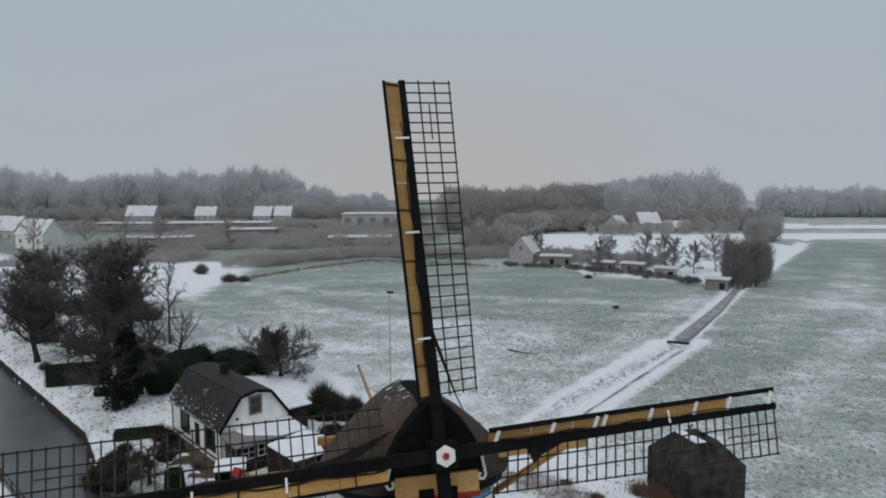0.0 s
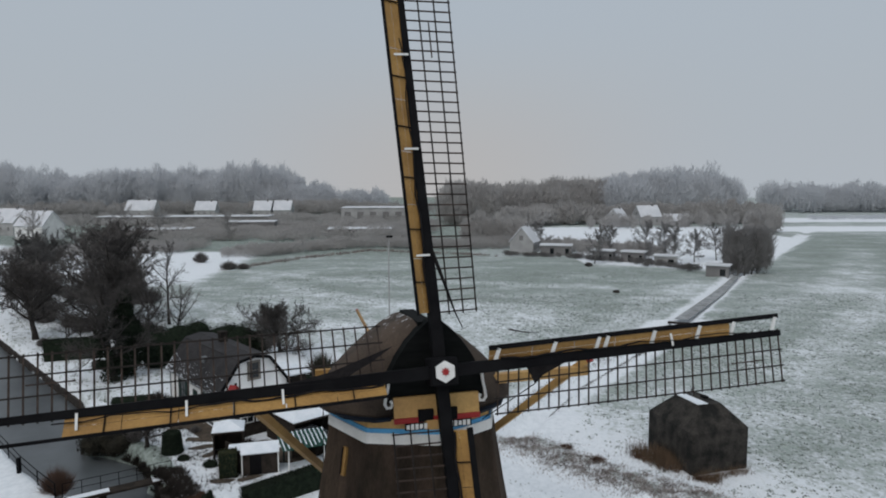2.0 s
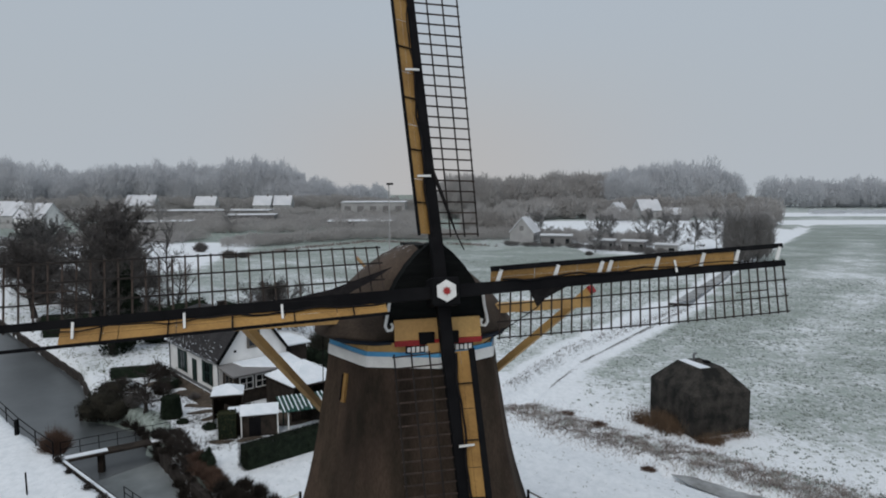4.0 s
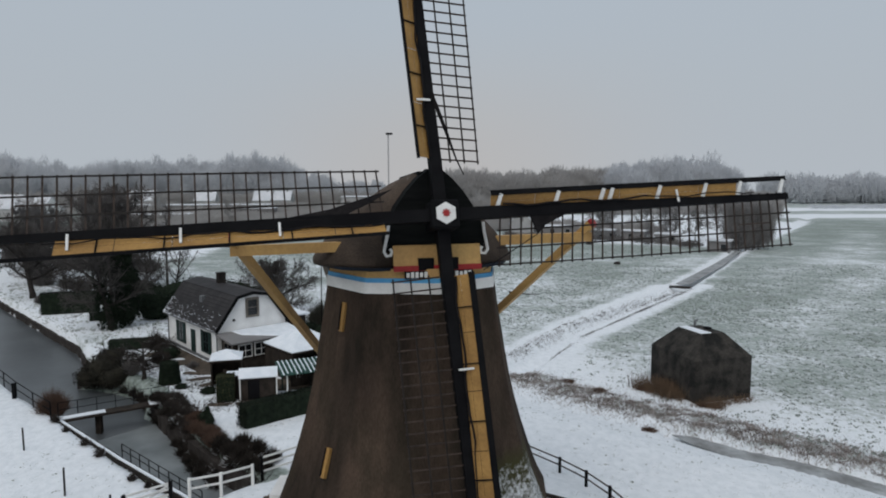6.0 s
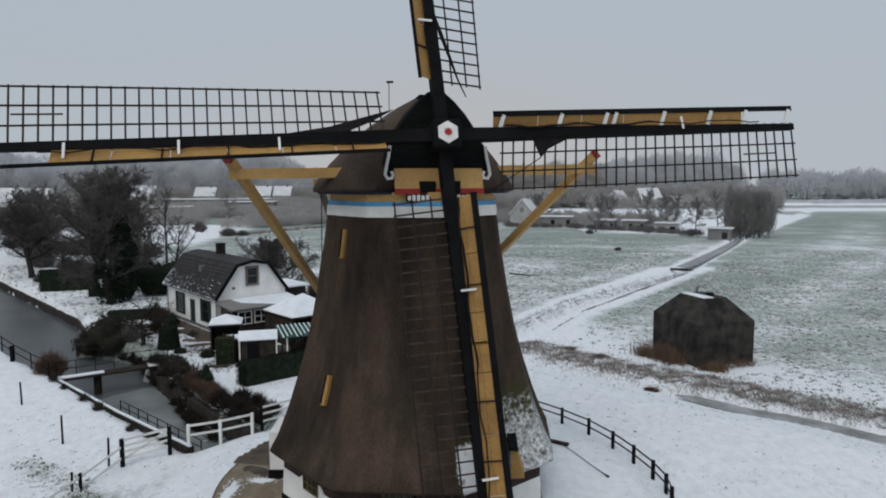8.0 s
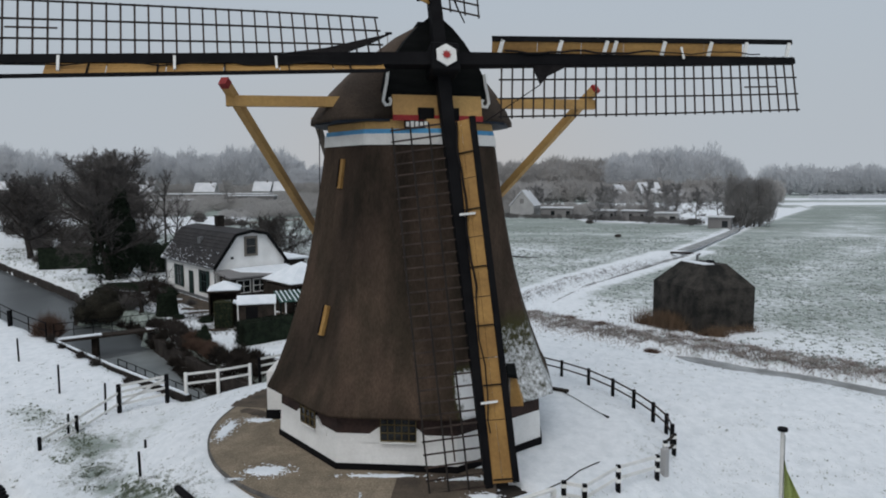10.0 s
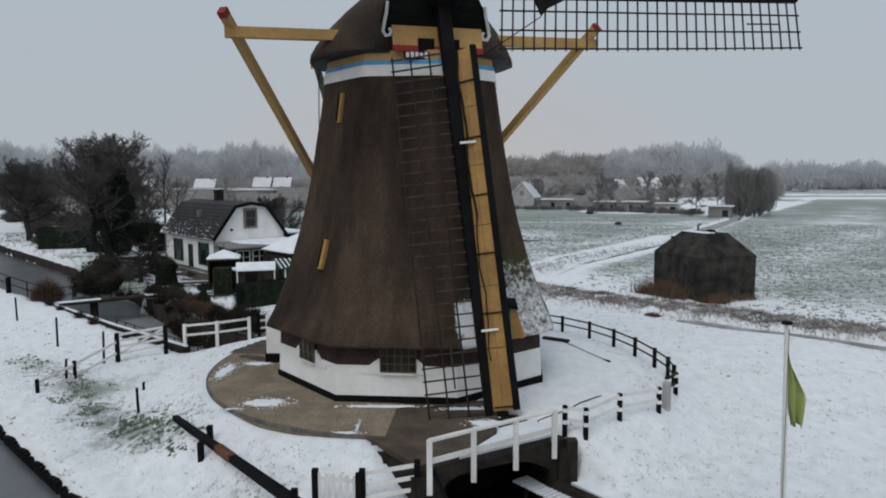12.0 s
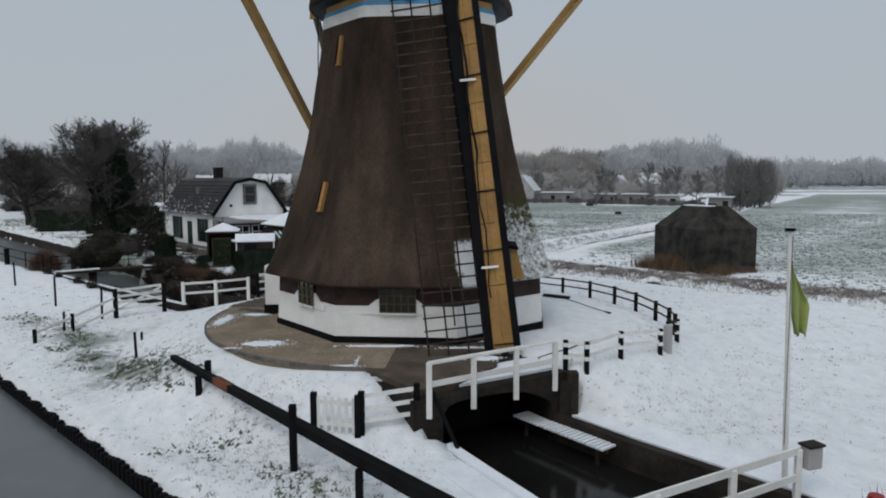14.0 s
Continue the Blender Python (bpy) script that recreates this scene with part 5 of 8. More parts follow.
# outlet: arched brick bridge, side walls, landing stage
def outlet():
    br = thing("outlet_bridge", "damp dark brick arch bridge over the mill outlet", "bridge")
    a, b = Vector((-0.75, 15.5, 0)), Vector((3.35, 18.05, 0))
    s = (b - a).normalized()
    n = Vector((s.y, -s.x, 0))
    length = (b - a).length
    w0, w1 = 0.82, length - 0.55
    prof = [(0, -1.4), (w0, -1.4), (w0, 0.62), (w0 + 0.05, 0.80), (w0 + 0.18, 0.93), (w0 + 0.45, 1.0), (2.1, 1.0), (2.8, 0.96), (3.4, 0.86), (3.85, 0.68), (w1 - 0.1, 0.48), (w1, 0.3), (w1, -1.4), (length, -1.4), (length, 1.2), (0, 1.2)]
    bm = bmesh.new()
    head = prof[2:12]
    cells = [((0, -1.4), (w0, -1.4), (w0, 1.2), (0, 1.2)), ((w1, -1.4), (length, -1.4), (length, 1.2), (w1, 1.2))]
    cells += [(p, q, (q[0], 1.2), (p[0], 1.2)) for p, q in zip(head, head[1:]) if q[0] > p[0]]
    for cell in cells:
        quad_box(bm, [a + s * u + n * -0.07 + Vector((0, 0, z)) for u, z in cell] + [a + s * u - n * 3.2 + Vector((0, 0, z)) for u, z in cell])
    bmesh.ops.remove_doubles(bm, verts=bm.verts, dist=0.001)
    part("arch", bm, MASONRY, br)
    bm = bmesh.new()
    add_prism(bm, [tuple((a + s * 0.4 - n * 0.5).xy), tuple((b - n * 0.4).xy), tuple((b - n * 1.6).xy), tuple((a + s * 0.5 - n * 1.5).xy)], 1.201, 1.27)
    part("snow_on_deck", bm, SNOW, br, "snow on the bridge deck")
    # Added black skin behind the mouth paints the tunnel's inner shade.
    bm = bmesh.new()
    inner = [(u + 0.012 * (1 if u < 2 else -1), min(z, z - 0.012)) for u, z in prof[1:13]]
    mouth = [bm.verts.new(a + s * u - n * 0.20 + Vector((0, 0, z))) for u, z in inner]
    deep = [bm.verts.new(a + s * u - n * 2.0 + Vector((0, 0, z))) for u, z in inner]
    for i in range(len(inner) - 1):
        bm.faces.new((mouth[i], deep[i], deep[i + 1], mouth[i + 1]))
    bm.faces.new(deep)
    part("tunnel_lining", bm, BLACK, br, "black lining that paints the shade inside the tunnel")
    bm = bmesh.new()
    q0, q1 = a - n * 3.0 - s * 0.3, b - n * 3.0 + s * 0.3
    add_beam(bm, q0 + Vector((0, 0, -0.25)), q1 + Vector((0, 0, -0.25)), 0.2, 2.8)
    part("tunnel_end", bm, MASONRY, br)
    # dark wet end pillar
    bm = bmesh.new()
    p = b + n * 0.12
    add_box(bm, (p.x, p.y, 0.5), (0.3, 0.3, 1.5), bevel=0.02)
    part("end_post", bm, DARKWOOD, br)
    def wall(name, pts, z1, th, label):
        bm = bmesh.new()
        for p, q in zip(pts, pts[1:]):
            p, q = Vector((*p, 0)), Vector((*q, 0))
            d = (q - p).normalized()
            o = Vector((d.y, -d.x, 0)) * th / 2
            quad_box(bm, [p + o + Vector((0, 0, -1.6)), q + o + Vector((0, 0, -1.6)), q - o + Vector((0, 0, -1.6)), p - o + Vector((0, 0, -1.6)),
                          p + o + Vector((0, 0, z1)), q + o + Vector((0, 0, z1)), q - o + Vector((0, 0, z1)), p - o + Vector((0, 0, z1))])
        return tagged(finish(bm, name, MASONRY), label, "wall", kind="structure")
    wall("wall_outlet_east", [(2.98, 17.9), (3.72, 17.0), (4.47, 16.0), (5.26, 15.1), (9.3, 10.4)], 0.08, 0.28, "dark wet retaining wall of the outlet")
    wall("wall_outlet_west", [(0.02, 15.55), (0.86, 14.05), (1.68, 12.65), (3.6, 9.4)], 0.14, 0.16, "low wooden edge of the outlet with snow on it")
    bm = bmesh.new()
    for p, q in (((0.02, 15.5), (0.85, 14.05)), ((0.85, 14.05), (1.67, 12.65)), ((1.67, 12.65), (3.3, 9.9))):
        add_beam(bm, (*p, 0.18), (*q, 0.18), 0.26, 0.08)
    tagged(finish(bm, "trim_snow", SNOW), "strip of snow on the outlet edge", "snow", kind="structure")
    wall("wall_wing", [(3.42, 18.5), (3.2, 17.8)], 0.98, 0.30, "dark wet wing wall beside the arch")
    bm = bmesh.new()
    for p, q in (((-0.1, 15.4), (0.76, 13.98)), ((0.76, 13.98), (1.58, 12.58)), ((1.58, 12.58), (3.5, 9.35))):
        d = (Vector(q) - Vector(p)).normalized()
        o = Vector((d.y, -d.x)) * -0.75
        o = o if o.x < 0 else -o
        quad_box(bm, [(p[0], p[1], -1), (q[0], q[1], -1), (q[0] + o.x, q[1] + o.y, -1), (p[0] + o.x, p[1] + o.y, -1),
                      (p[0], p[1], 0.13), (q[0], q[1], 0.13), (q[0] + o.x, q[1] + o.y, 0.17), (p[0] + o.x, p[1] + o.y, 0.17)])
    shore = [(3.2, 18.05), (3.83, 17.2), (4.60, 16.2), (5.38, 15.3), (9.42, 10.6)]
    for p, q in zip(shore, shore[1:]):
        d = (Vector(q) - Vector(p)).normalized()
        o = Vector((-d.y, d.x)) * 0.8
        quad_box(bm, [(p[0], p[1], -1), (q[0], q[1], -1), (q[0] + o.x, q[1] + o.y, -1), (p[0] + o.x, p[1] + o.y, -1),
                      (p[0], p[1], 0.09), (q[0], q[1], 0.09), (q[0] + o.x, q[1] + o.y, 0.17), (p[0] + o.x, p[1] + o.y, 0.2)])
    tagged(finish(bm, "trim_snow", SNOW), "snowy shoulder of the bank behind the outlet wall", "snow", kind="structure")
    # landing stage of snow-covered planks
    st = thing("landing_stage", "narrow plank landing stage covered with snow in the outlet", "landing stage")
    p0, p1 = Vector((2.42, 18.8, -0.12)), Vector((4.36, 16.29, -0.12))
    d = (p1 - p0).normalized()
    o = Vector((-d.y, d.x, 0))
    o = o if o.x < 0 else -o
    k = 22
    for i in range(k):
        c = p0.lerp(p1, (i + 0.5) / k)
        bm = bmesh.new()
        add_beam(bm, c + o * 0.02 + Vector((0, 0, 0.004 * (i % 3))), c + o * 0.74 + Vector((0, 0, 0.004 * (i % 2))), (p1 - p0).length / k * 0.66, 0.05)
        part("plank", bm, SNOW, st)
    for q in (0.1, 0.56):
        bm = bmesh.new()
        add_beam(bm, p0 + o * q - Vector((0, 0, 0.07)), p1 + o * q - Vector((0, 0, 0.07)), 0.08, 0.10)
        part("bearer", bm, DARKWOOD, st)
    for u in (0.12, 0.9):
        bm = bmesh.new()
        c = p0.lerp(p1, u) + o * 0.56
        add_tube(bm, c + Vector((0, 0, -1.5)), c + Vector((0, 0, -0.06)), 0.06, 0.06, 7)
        part("pile", bm, DARKWOOD, st)


outlet()
for a, b in (((0.0, 15.75, 1.0), (0.35, 14.9, 0.05)),):
    bm = bmesh.new()
    add_beam(bm, (-0.35, 15.9, 1.35), (0.25, 15.2, 0.2), 0.07, 0.07)
    add_beam(bm, (0.25, 15.2, 0.2), (0.2, 15.15, -0.1), 0.07, 0.07)
    tagged(finish(bm, "mooring_pole", BLACK), "black pole leaning against the bridge end", "pole")

# gravel apron round the mill, brown path to the bridge
bm = bmesh.new()
apron_out, apron_in = [], []
for i in range(49):
    ang = radians(168 + (266 - 168) * i / 48)
    r = 7.5
    apron_out.append((MILL[0] + r * math.cos(ang), MILL[1] + r * math.sin(ang)))
    apron_in.append((MILL[0] + 4.6 * math.cos(ang), MILL[1] + 4.6 * math.sin(ang)))
add_prism(bm, apron_out + apron_in[::-1], MILL_Z - 0.2, MILL_Z + 0.06)
tagged(finish(bm, "pavement_gravel", GRAVEL), "brown gravel apron round the mill foot", "gravel", kind="structure")
bm = bmesh.new()
for i in range(48):
    add_beam(bm, (*apron_out[i], MILL_Z + 0.02), (*apron_out[i + 1], MILL_Z + 0.02), 0.07, 0.10)
tagged(finish(bm, "kerb", KERB), "low grey kerb round the gravel", "kerb", kind="structure")
bm = bmesh.new()
add_prism(bm, [(-2.9, 20.9), (-2.3, 18.0), (-1.75, 17.4), (-0.7, 16.0), (0.2, 16.55), (1.4, 18.3), (1.6, 20.9)], MILL_Z - 0.3, MILL_Z + 0.052)
tagged(finish(bm, "pavement_path", EARTH), "trodden brown path to the bridge", "path", kind="structure")
sill = [(-6.5, 25.2), (-8.5, 26.3), (-8.9, 27.2), (-8.5, 28.6), (-7.6, 30.0), (-5.6, 30.4), (-5.4, 27.2)]
bm = bmesh.new()
grid = {}
for i in range(28):
    for k in range(36):
        x, y = -9.2 + 0.16 * i, 25.0 + 0.16 * k
        if inside(x + 0.2 * noise.noise(Vector((x, y, 0))), y + 0.2 * noise.noise(Vector((x, y, 9))), sill):
            grid[i, k] = bm.verts.new((x, y, height(x, y) + 0.045))
for i, k in list(grid):
    if (i + 1, k) in grid and (i, k + 1) in grid and (i + 1, k + 1) in grid:
        bm.faces.new((grid[i, k], grid[i + 1, k], grid[i + 1, k + 1], grid[i, k + 1]))
tagged(finish(bm, "pavement_sill", EARTH), "bare brown ground beside the inlet", "path", kind="structure")
def snow_patch(c, rx, ry, z, seed, flecks=60):
    """A ragged remnant of snow with crumbs thinning out round it."""
    pr = random.Random(seed)
    bm = bmesh.new()
    rim, mid = [], []
    for i in range(90):
        t = 2 * math.pi * i / 90
        x, y = math.cos(t), math.sin(t)
        q = 0.8 + 0.35 * noise.noise(Vector((x * 1.5, y * 1.5, seed))) + 0.28 * noise.noise(Vector((x * 6, y * 6, seed))) + 0.16 * noise.noise(Vector((x * 17, y * 17, seed)))
        rim.append((c[0] + rx * q * x, c[1] + ry * q * y, z))
        mid.append((c[0] + rx * q * 0.86 * x, c[1] + ry * q * 0.86 * y, z + 0.018))
    add_rings(bm, [rim, mid], True, False)
    for i in range(flecks):
        t, k = pr.random() * 6.283, 0.75 + abs(pr.gauss(0, 0.38))
        x, y, w = c[0] + rx * k * math.cos(t), c[1] + ry * k * math.sin(t), pr.uniform(0.012, 0.045)
        n = [bm.verts.new((x + w * math.cos(a + t) * pr.uniform(0.6, 1.5), y + w * math.sin(a + t), z + 0.006)) for a in (0, 1.3, 2.5, 3.8, 5.0)]
        bm.faces.new(n)
    return tagged(finish(bm, "snow_patch", SNOW, smooth=False), "ragged patch of snow left on the gravel", "snow", "snow patches on the apron", "structure")


snow_patch((-5.65, 20.75), 0.75, 0.42, MILL_Z + 0.062, 1, 110)
snow_patch((-8.05, 24.3), 0.26, 1.0, MILL_Z + 0.062, 2, 160)
snow_patch((-7.1, 25.3), 0.5, 0.25, MILL_Z + 0.063, 12, 70)
snow_patch((-6.5, 20.15), 0.26, 0.07, MILL_Z + 0.062, 13, 60)
snow_patch((-2.0, 20.35), 1.3, 0.13, MILL_Z + 0.064, 3)
snow_patch((-2.75, 18.15), 0.34, 0.08, MILL_Z + 0.062, 17, 40)
snow_patch((-2.50, 18.6), 0.05, 0.42, MILL_Z + 0.062, 18, 20)
snow_patch((1.1, 18.9), 0.45, 0.3, MILL_Z + 0.064, 7)
snow_patch((0.6, 20.1), 0.8, 0.15, MILL_Z + 0.064, 4)

# hose lying on the snow beside the mill
bm = bmesh.new()
hose_line = [(1.6, 19.25), (2.1, 19.32), (2.7, 19.35), (3.2, 19.65), (3.7, 20.1), (4.2, 20.75), (4.7, 21.2), (5.0, 21.42)]
add_pipe(bm, [Vector((x, y, height(x, y) + 0.03)) for x, y in hose_line], [0.016] * len(hose_line), 6)
tagged(finish(bm, "hose", BLACK), "thin black hose lying on the snow by the mill", "hose")

bm = bmesh.new()
cable_line = [(5.0, 28.9), (5.4, 28.0), (5.8, 26.9), (6.15, 26.0), (6.3, 25.6)]
add_pipe(bm, [Vector((x, y, height(x, y) + 0.03)) for x, y in cable_line], [0.014, 0.014, 0.014, 0.014, 0.05], 6)
tagged(finish(bm, "cable", BLACK), "thin dark cable lying on the snow of the mound", "cable")
bm = bmesh.new()
add_beam(bm, (4.3, 29.3, height(4.3, 29.3) + 0.06), (5.3, 28.7, height(5.3, 28.7) + 0.06), 0.22, 0.10)
tagged(finish(bm, "plank", DARKWOOD), "dark plank lying in the snow behind the mill", "plank")

# timber piling along the river
def piling():
    pts = [(-4.0, 11.85), (-5.4, 13.2), (-7.9, 15.5), (-10.8, 18.25), (-14.9, 22.2), (-18.5, 25.8)]
    wall = thing("river_piling", "row of dark stakes along the snowy river bank", "piling", kind="structure")
    bm = bmesh.new()
    add_box(bm, (0, 0, -0.5), (0.15, 0.17, 1.2), bevel=0.02)
    pile = part("pile", bm, BLACK, wall)
    step, count = 0.24, 0
    for (ax, ay), (bx, by) in zip(pts, pts[1:]):
        ln = math.hypot(bx - ax, by - ay)
        for i in range(int(ln / step)):
            t = (i + 0.5) * step / ln
            m = pose(ax + (bx - ax) * t, ay + (by - ay) * t, -0.21 + 0.05 * math.sin(count * 7.3), 0, 0, math.degrees(math.atan2(by - ay, bx - ax)) + 4 * math.sin(count * 3.1))
            if count == 0:
                pile.matrix_local = m
            else:
                shared_part("pile", pile.data, wall, m)
            count += 1


piling()

# inlet: quay edge, footbridge and steel rails
def inlet():
    bm = bmesh.new()
    for p, q in (((-23.4, 40.2), (-16.9, 34.3)), ((-16.9, 34.3), (-11.5, 29.7))):
        a, b = Vector((*p, 0)), Vector((*q, 0))
        add_beam(bm, a + Vector((0, 0, -0.12)), b + Vector((0, 0, -0.12)), 0.36, 2.1)
    tagged(finish(bm, "wall_quay", MASONRY), "dark quay wall along the mill inlet", "wall", kind="structure")
    bm = bmesh.new()
    for p, q in (((-23.4, 40.2), (-16.9, 34.3)), ((-16.9, 34.3), (-11.5, 29.7))):
        add_beam(bm, (*p, 0.955), (*q, 0.955), 0.15, 0.06)
    tagged(finish(bm, "trim_quay", SNOW), "strip of snow on the quay edge", "snow", kind="structure")
    rail = thing("quay_rail", "dark steel railing along the inlet quay", "railing")
    a, b = Vector((-18.2, 37.2, -0.15)), Vector((-11.6, 31.3, -0.15))
    for i in range(9):
        p = a.lerp(b, i / 8)
        bm = bmesh.new()
        add_tube(bm, p + Vector((0, 0, -0.2)), p + Vector((0, 0, 0.75)), 0.03, 0.03, 6)
        part("baluster", bm, BLACK, rail)
    for z in (0.4, 0.75):
        bm = bmesh.new()
        add_tube(bm, a + Vector((0, 0, z)), b + Vector((0, 0, z)), 0.022, 0.022, 6)
        part("rail", bm, BLACK, rail)
    fb = thing("footbridge", "narrow footbridge with a snowy deck and steel rails over the inlet", "bridge")
    a, b = Vector((-23.4, 40.2, 0.9)), Vector((-18.0, 43.6, 0.95))
    bm = bmesh.new()
    add_beam(bm, a, b, 0.9, 0.14)
    part("deck", bm, DARKWOOD, fb)
    bm = bmesh.new()
    add_beam(bm, a.lerp(b, 0.0) + Vector((0, 0, 0.09)), a.lerp(b, 0.40) + Vector((0, 0, 0.09)), 0.55, 0.05)
    part("snow_on_deck", bm, SNOW, fb)
    bm = bmesh.new()
    add_beam(bm, a.lerp(b, 0.80) + Vector((0, 0, 0.10)), b + Vector((0, 0, 0.10)), 0.7, 0.06)
    part("snow_on_deck", bm, SNOW, fb)
    for u in (0.34,):
        p = a.lerp(b, u)
        bm = bmesh.new()
        add_box(bm, (p.x, p.y, 0.0), (0.35, 0.35, 1.6), bevel=0.02)
        part("pier", bm, DARKWOOD, fb)
    d = (b - a).normalized()
    o = Vector((-d.y, d.x, 0)) * 0.42
    for sg in (1,):
        for i in range(7):
            p = a.lerp(b, i / 6) + o * sg
            bm = bmesh.new()
            add_tube(bm, p, p + Vector((0, 0, 0.95)), 0.025, 0.025, 6)
            part("baluster", bm, BLACK, fb)
        for z in (0.5, 0.95):
            bm = bmesh.new()
            add_tube(bm, a + o * sg + Vector((0, 0, z)), b + o * sg + Vector((0, 0, z)), 0.022, 0.022, 6)
            part("rail", bm, BLACK, fb)
    fence("steel_fence", "dark steel fence along the canal head", [(-33.3, 49.2), (-31.0, 46.9), (-28.7, 44.6), (-26.2, 42.3), (-24.0, 40.4)], (0.5, 0.97), 1.05, BLACK, BLACK, 0.06, rail_h=0.05)
    bm = bmesh.new()
    add_box(bm, (-28.6, 44.2, 1.2), (0.2, 0.2, 1.6), bevel=0.01)
    tagged(finish(bm, "gatepost", BLACK), "thick black post of the canal fence", "post")
    for i, (u, off, tall) in enumerate(((0.02, 0.3, 0.7), (0.16, 0.5, 0.45), (0.34, 0.55, 0.6), (0.47, 0.6, 0.65), (0.72, 0.7, 0.5), (0.80, 0.5, 0.4))):
        x, y = -23.4 + 11.9 * u - off * 0.66, 40.2 - 10.5 * u - off * 0.75
        twig_bush("quay_shrub", "small snow-flecked bare shrub beside the quay", (x, y), tall, tall * 0.75, 480 + i, 420, SNOWTWIG, "shrubs along the quay", 0.012)


inlet()


# ---------------------------------------------------------------- the house and its garden
def window_unit(parent, m, w, h, frame_mat=WHITE, cols=1, rows=2, shutter=None, label="window", depth=0.10, fr=0.07):
    """A window in the plane of m (x along the wall, y out, z up)."""
    bm = bmesh.new()
    add_box(bm, (0, 0.0, 0), (w, depth, h), m)
    win = part("window", bm, GLASS, parent)
    for c, s in (((-w / 2, 0.05, 0), (fr, 0.07, h + fr)), ((w / 2, 0.05, 0), (fr, 0.07, h + fr)), ((0, 0.05, h / 2), (w, 0.066, fr)), ((0, 0.05, -h / 2), (w, 0.066, fr))):
        bm = bmesh.new()
        add_box(bm, c, s, m)
        part("frame", bm, frame_mat, win)
    for i in range(1, cols):
        bm = bmesh.new()
        add_box(bm, (-w / 2 + w * i / cols, 0.06, 0), (0.04, 0.05, h), m)
        part("glazing_bar", bm, frame_mat, win)
    for i in range(1, rows):
        bm = bmesh.new()
        add_box(bm, (0, 0.062, -h / 2 + h * i / rows), (w, 0.05, 0.04), m)
        part("glazing_bar", bm, frame_mat, win)
    if shutter:
        for sg in (-1, 1):
            bm = bmesh.new()
            add_box(bm, (sg * (w / 2 + 0.26), 0.06, 0), (0.42, 0.05, h + 0.1), m)
            part("shutter", bm, shutter, win, "dark green shutter")
    return win


def build_house():
    z0 = 0.92
    turn = math.degrees(math.atan2(-0.749, 0.663))
    base = pose(-17.45, 51.85, z0, 0, 0, turn)
    # local axes: x along the long wall towards the gable, y into the house
    house = thing("house", "small white cottage with a dark tiled mansard roof dusted with snow", "house", base)
    long, wide, eave, knee, top = 10.7, 5.75, 3.1, 3.2, 5.5
    t = 0.18
    bm = bmesh.new()
    # walls up to the eaves
    add_box(bm, (-long / 2, t / 2, eave / 2), (long, t, eave))
    part("long_wall", bm, WHITEWASH, house)
    bm = bmesh.new()
    add_box(bm, (-long / 2, wide - t / 2, eave / 2), (long, t, eave))
    part("long_wall", bm, WHITEWASH, house)
    prof = [(0.0, 0.0), (wide, 0.0), (wide, eave), (wide - 1.6, top - 0.25), (wide / 2, top), (1.6, top - 0.25), (0.0, eave)]
    for x0, x1 in ((-t, -0.004), (-long + 0.004, -long + t)):
        bm = bmesh.new()
        a = [bm.verts.new((x0, y, z)) for y, z in prof]
        b = [bm.verts.new((x1, y, z)) for y, z in prof]
        bm.faces.new(a)
        bm.faces.new(b[::-1])
        for i in range(len(prof)):
            j = (i + 1) % len(prof)
            bm.faces.new((a[i], a[j], b[j], b[i]))
        part("gable_wall", bm, WHITEWASH, house)
    # roof planes with thickness
    roofp = [(-0.28, eave - 0.28), (1.57, top - 0.16), (wide / 2, top + 0.1), (wide - 1.57, top - 0.16), (wide + 0.28, eave - 0.28)]
    for (y0, za), (y1, zb) in zip(roofp, roofp[1:]):
        bm = bmesh.new()
        add_beam(bm, (-long - 0.2, (y0 + y1) / 2, (za + zb) / 2), (0.25, (y0 + y1) / 2, (za + zb) / 2), math.hypot(y1 - y0, zb - za), 0.13, up=(0, -(zb - za), (y1 - y0)))
        part("roof_slope", bm, TILES, house, "dark tiles with a dusting of snow")
    # dark barge boards at the near gable
    for (y0, za), (y1, zb) in zip(roofp, roofp[1:]):
        bm = bmesh.new()
        add_beam(bm, (0.27, y0, za - 0.06), (0.27, y1, zb - 0.06), 0.06, 0.24)
        part("barge_board", bm, BLACK, house)
    bm = bmesh.new()
    add_beam(bm, (-long - 0.2, -0.32, eave - 0.30), (0.25, -0.32, eave - 0.30), 0.12, 0.1)
    part("gutter", bm, STEEL, house)
    bm = bmesh.new()
    add_box(bm, (-6.0, wide / 2 + 0.1, top + 0.45), (0.62, 0.62, 1.0), bevel=0.02)
    ch = part("chimney", bm, MASONRY, house, "dark brown brick chimney")
    bm = bmesh.new()
    add_box(bm, (-6.0, wide / 2 + 0.1, top + 0.98), (0.72, 0.72, 0.10), bevel=0.02)
    part("chimney_cap", bm, MASONRY, ch)
    # raised courses of tiles on the long slope, and snow caught near the eaves
    (y0, za), (y1, zb) = roofp[0], roofp[1]
    slope = Vector((0, y1 - y0, zb - za))
    nrm = Vector((0, -(zb - za), y1 - y0)).normalized()
    for i in range(1, 10):
        c = Vector((0, y0, za)) + slope * (i / 10) + nrm * 0.075
        bm = bmesh.new()
        add_beam(bm, (-long - 0.18, c.y, c.z), (0.22, c.y, c.z), 0.30, 0.03, up=nrm + slope.normalized() * 0.12)
        part("tile_course", bm, TILES, house)
    er = random.Random(17)
    bm = bmesh.new()
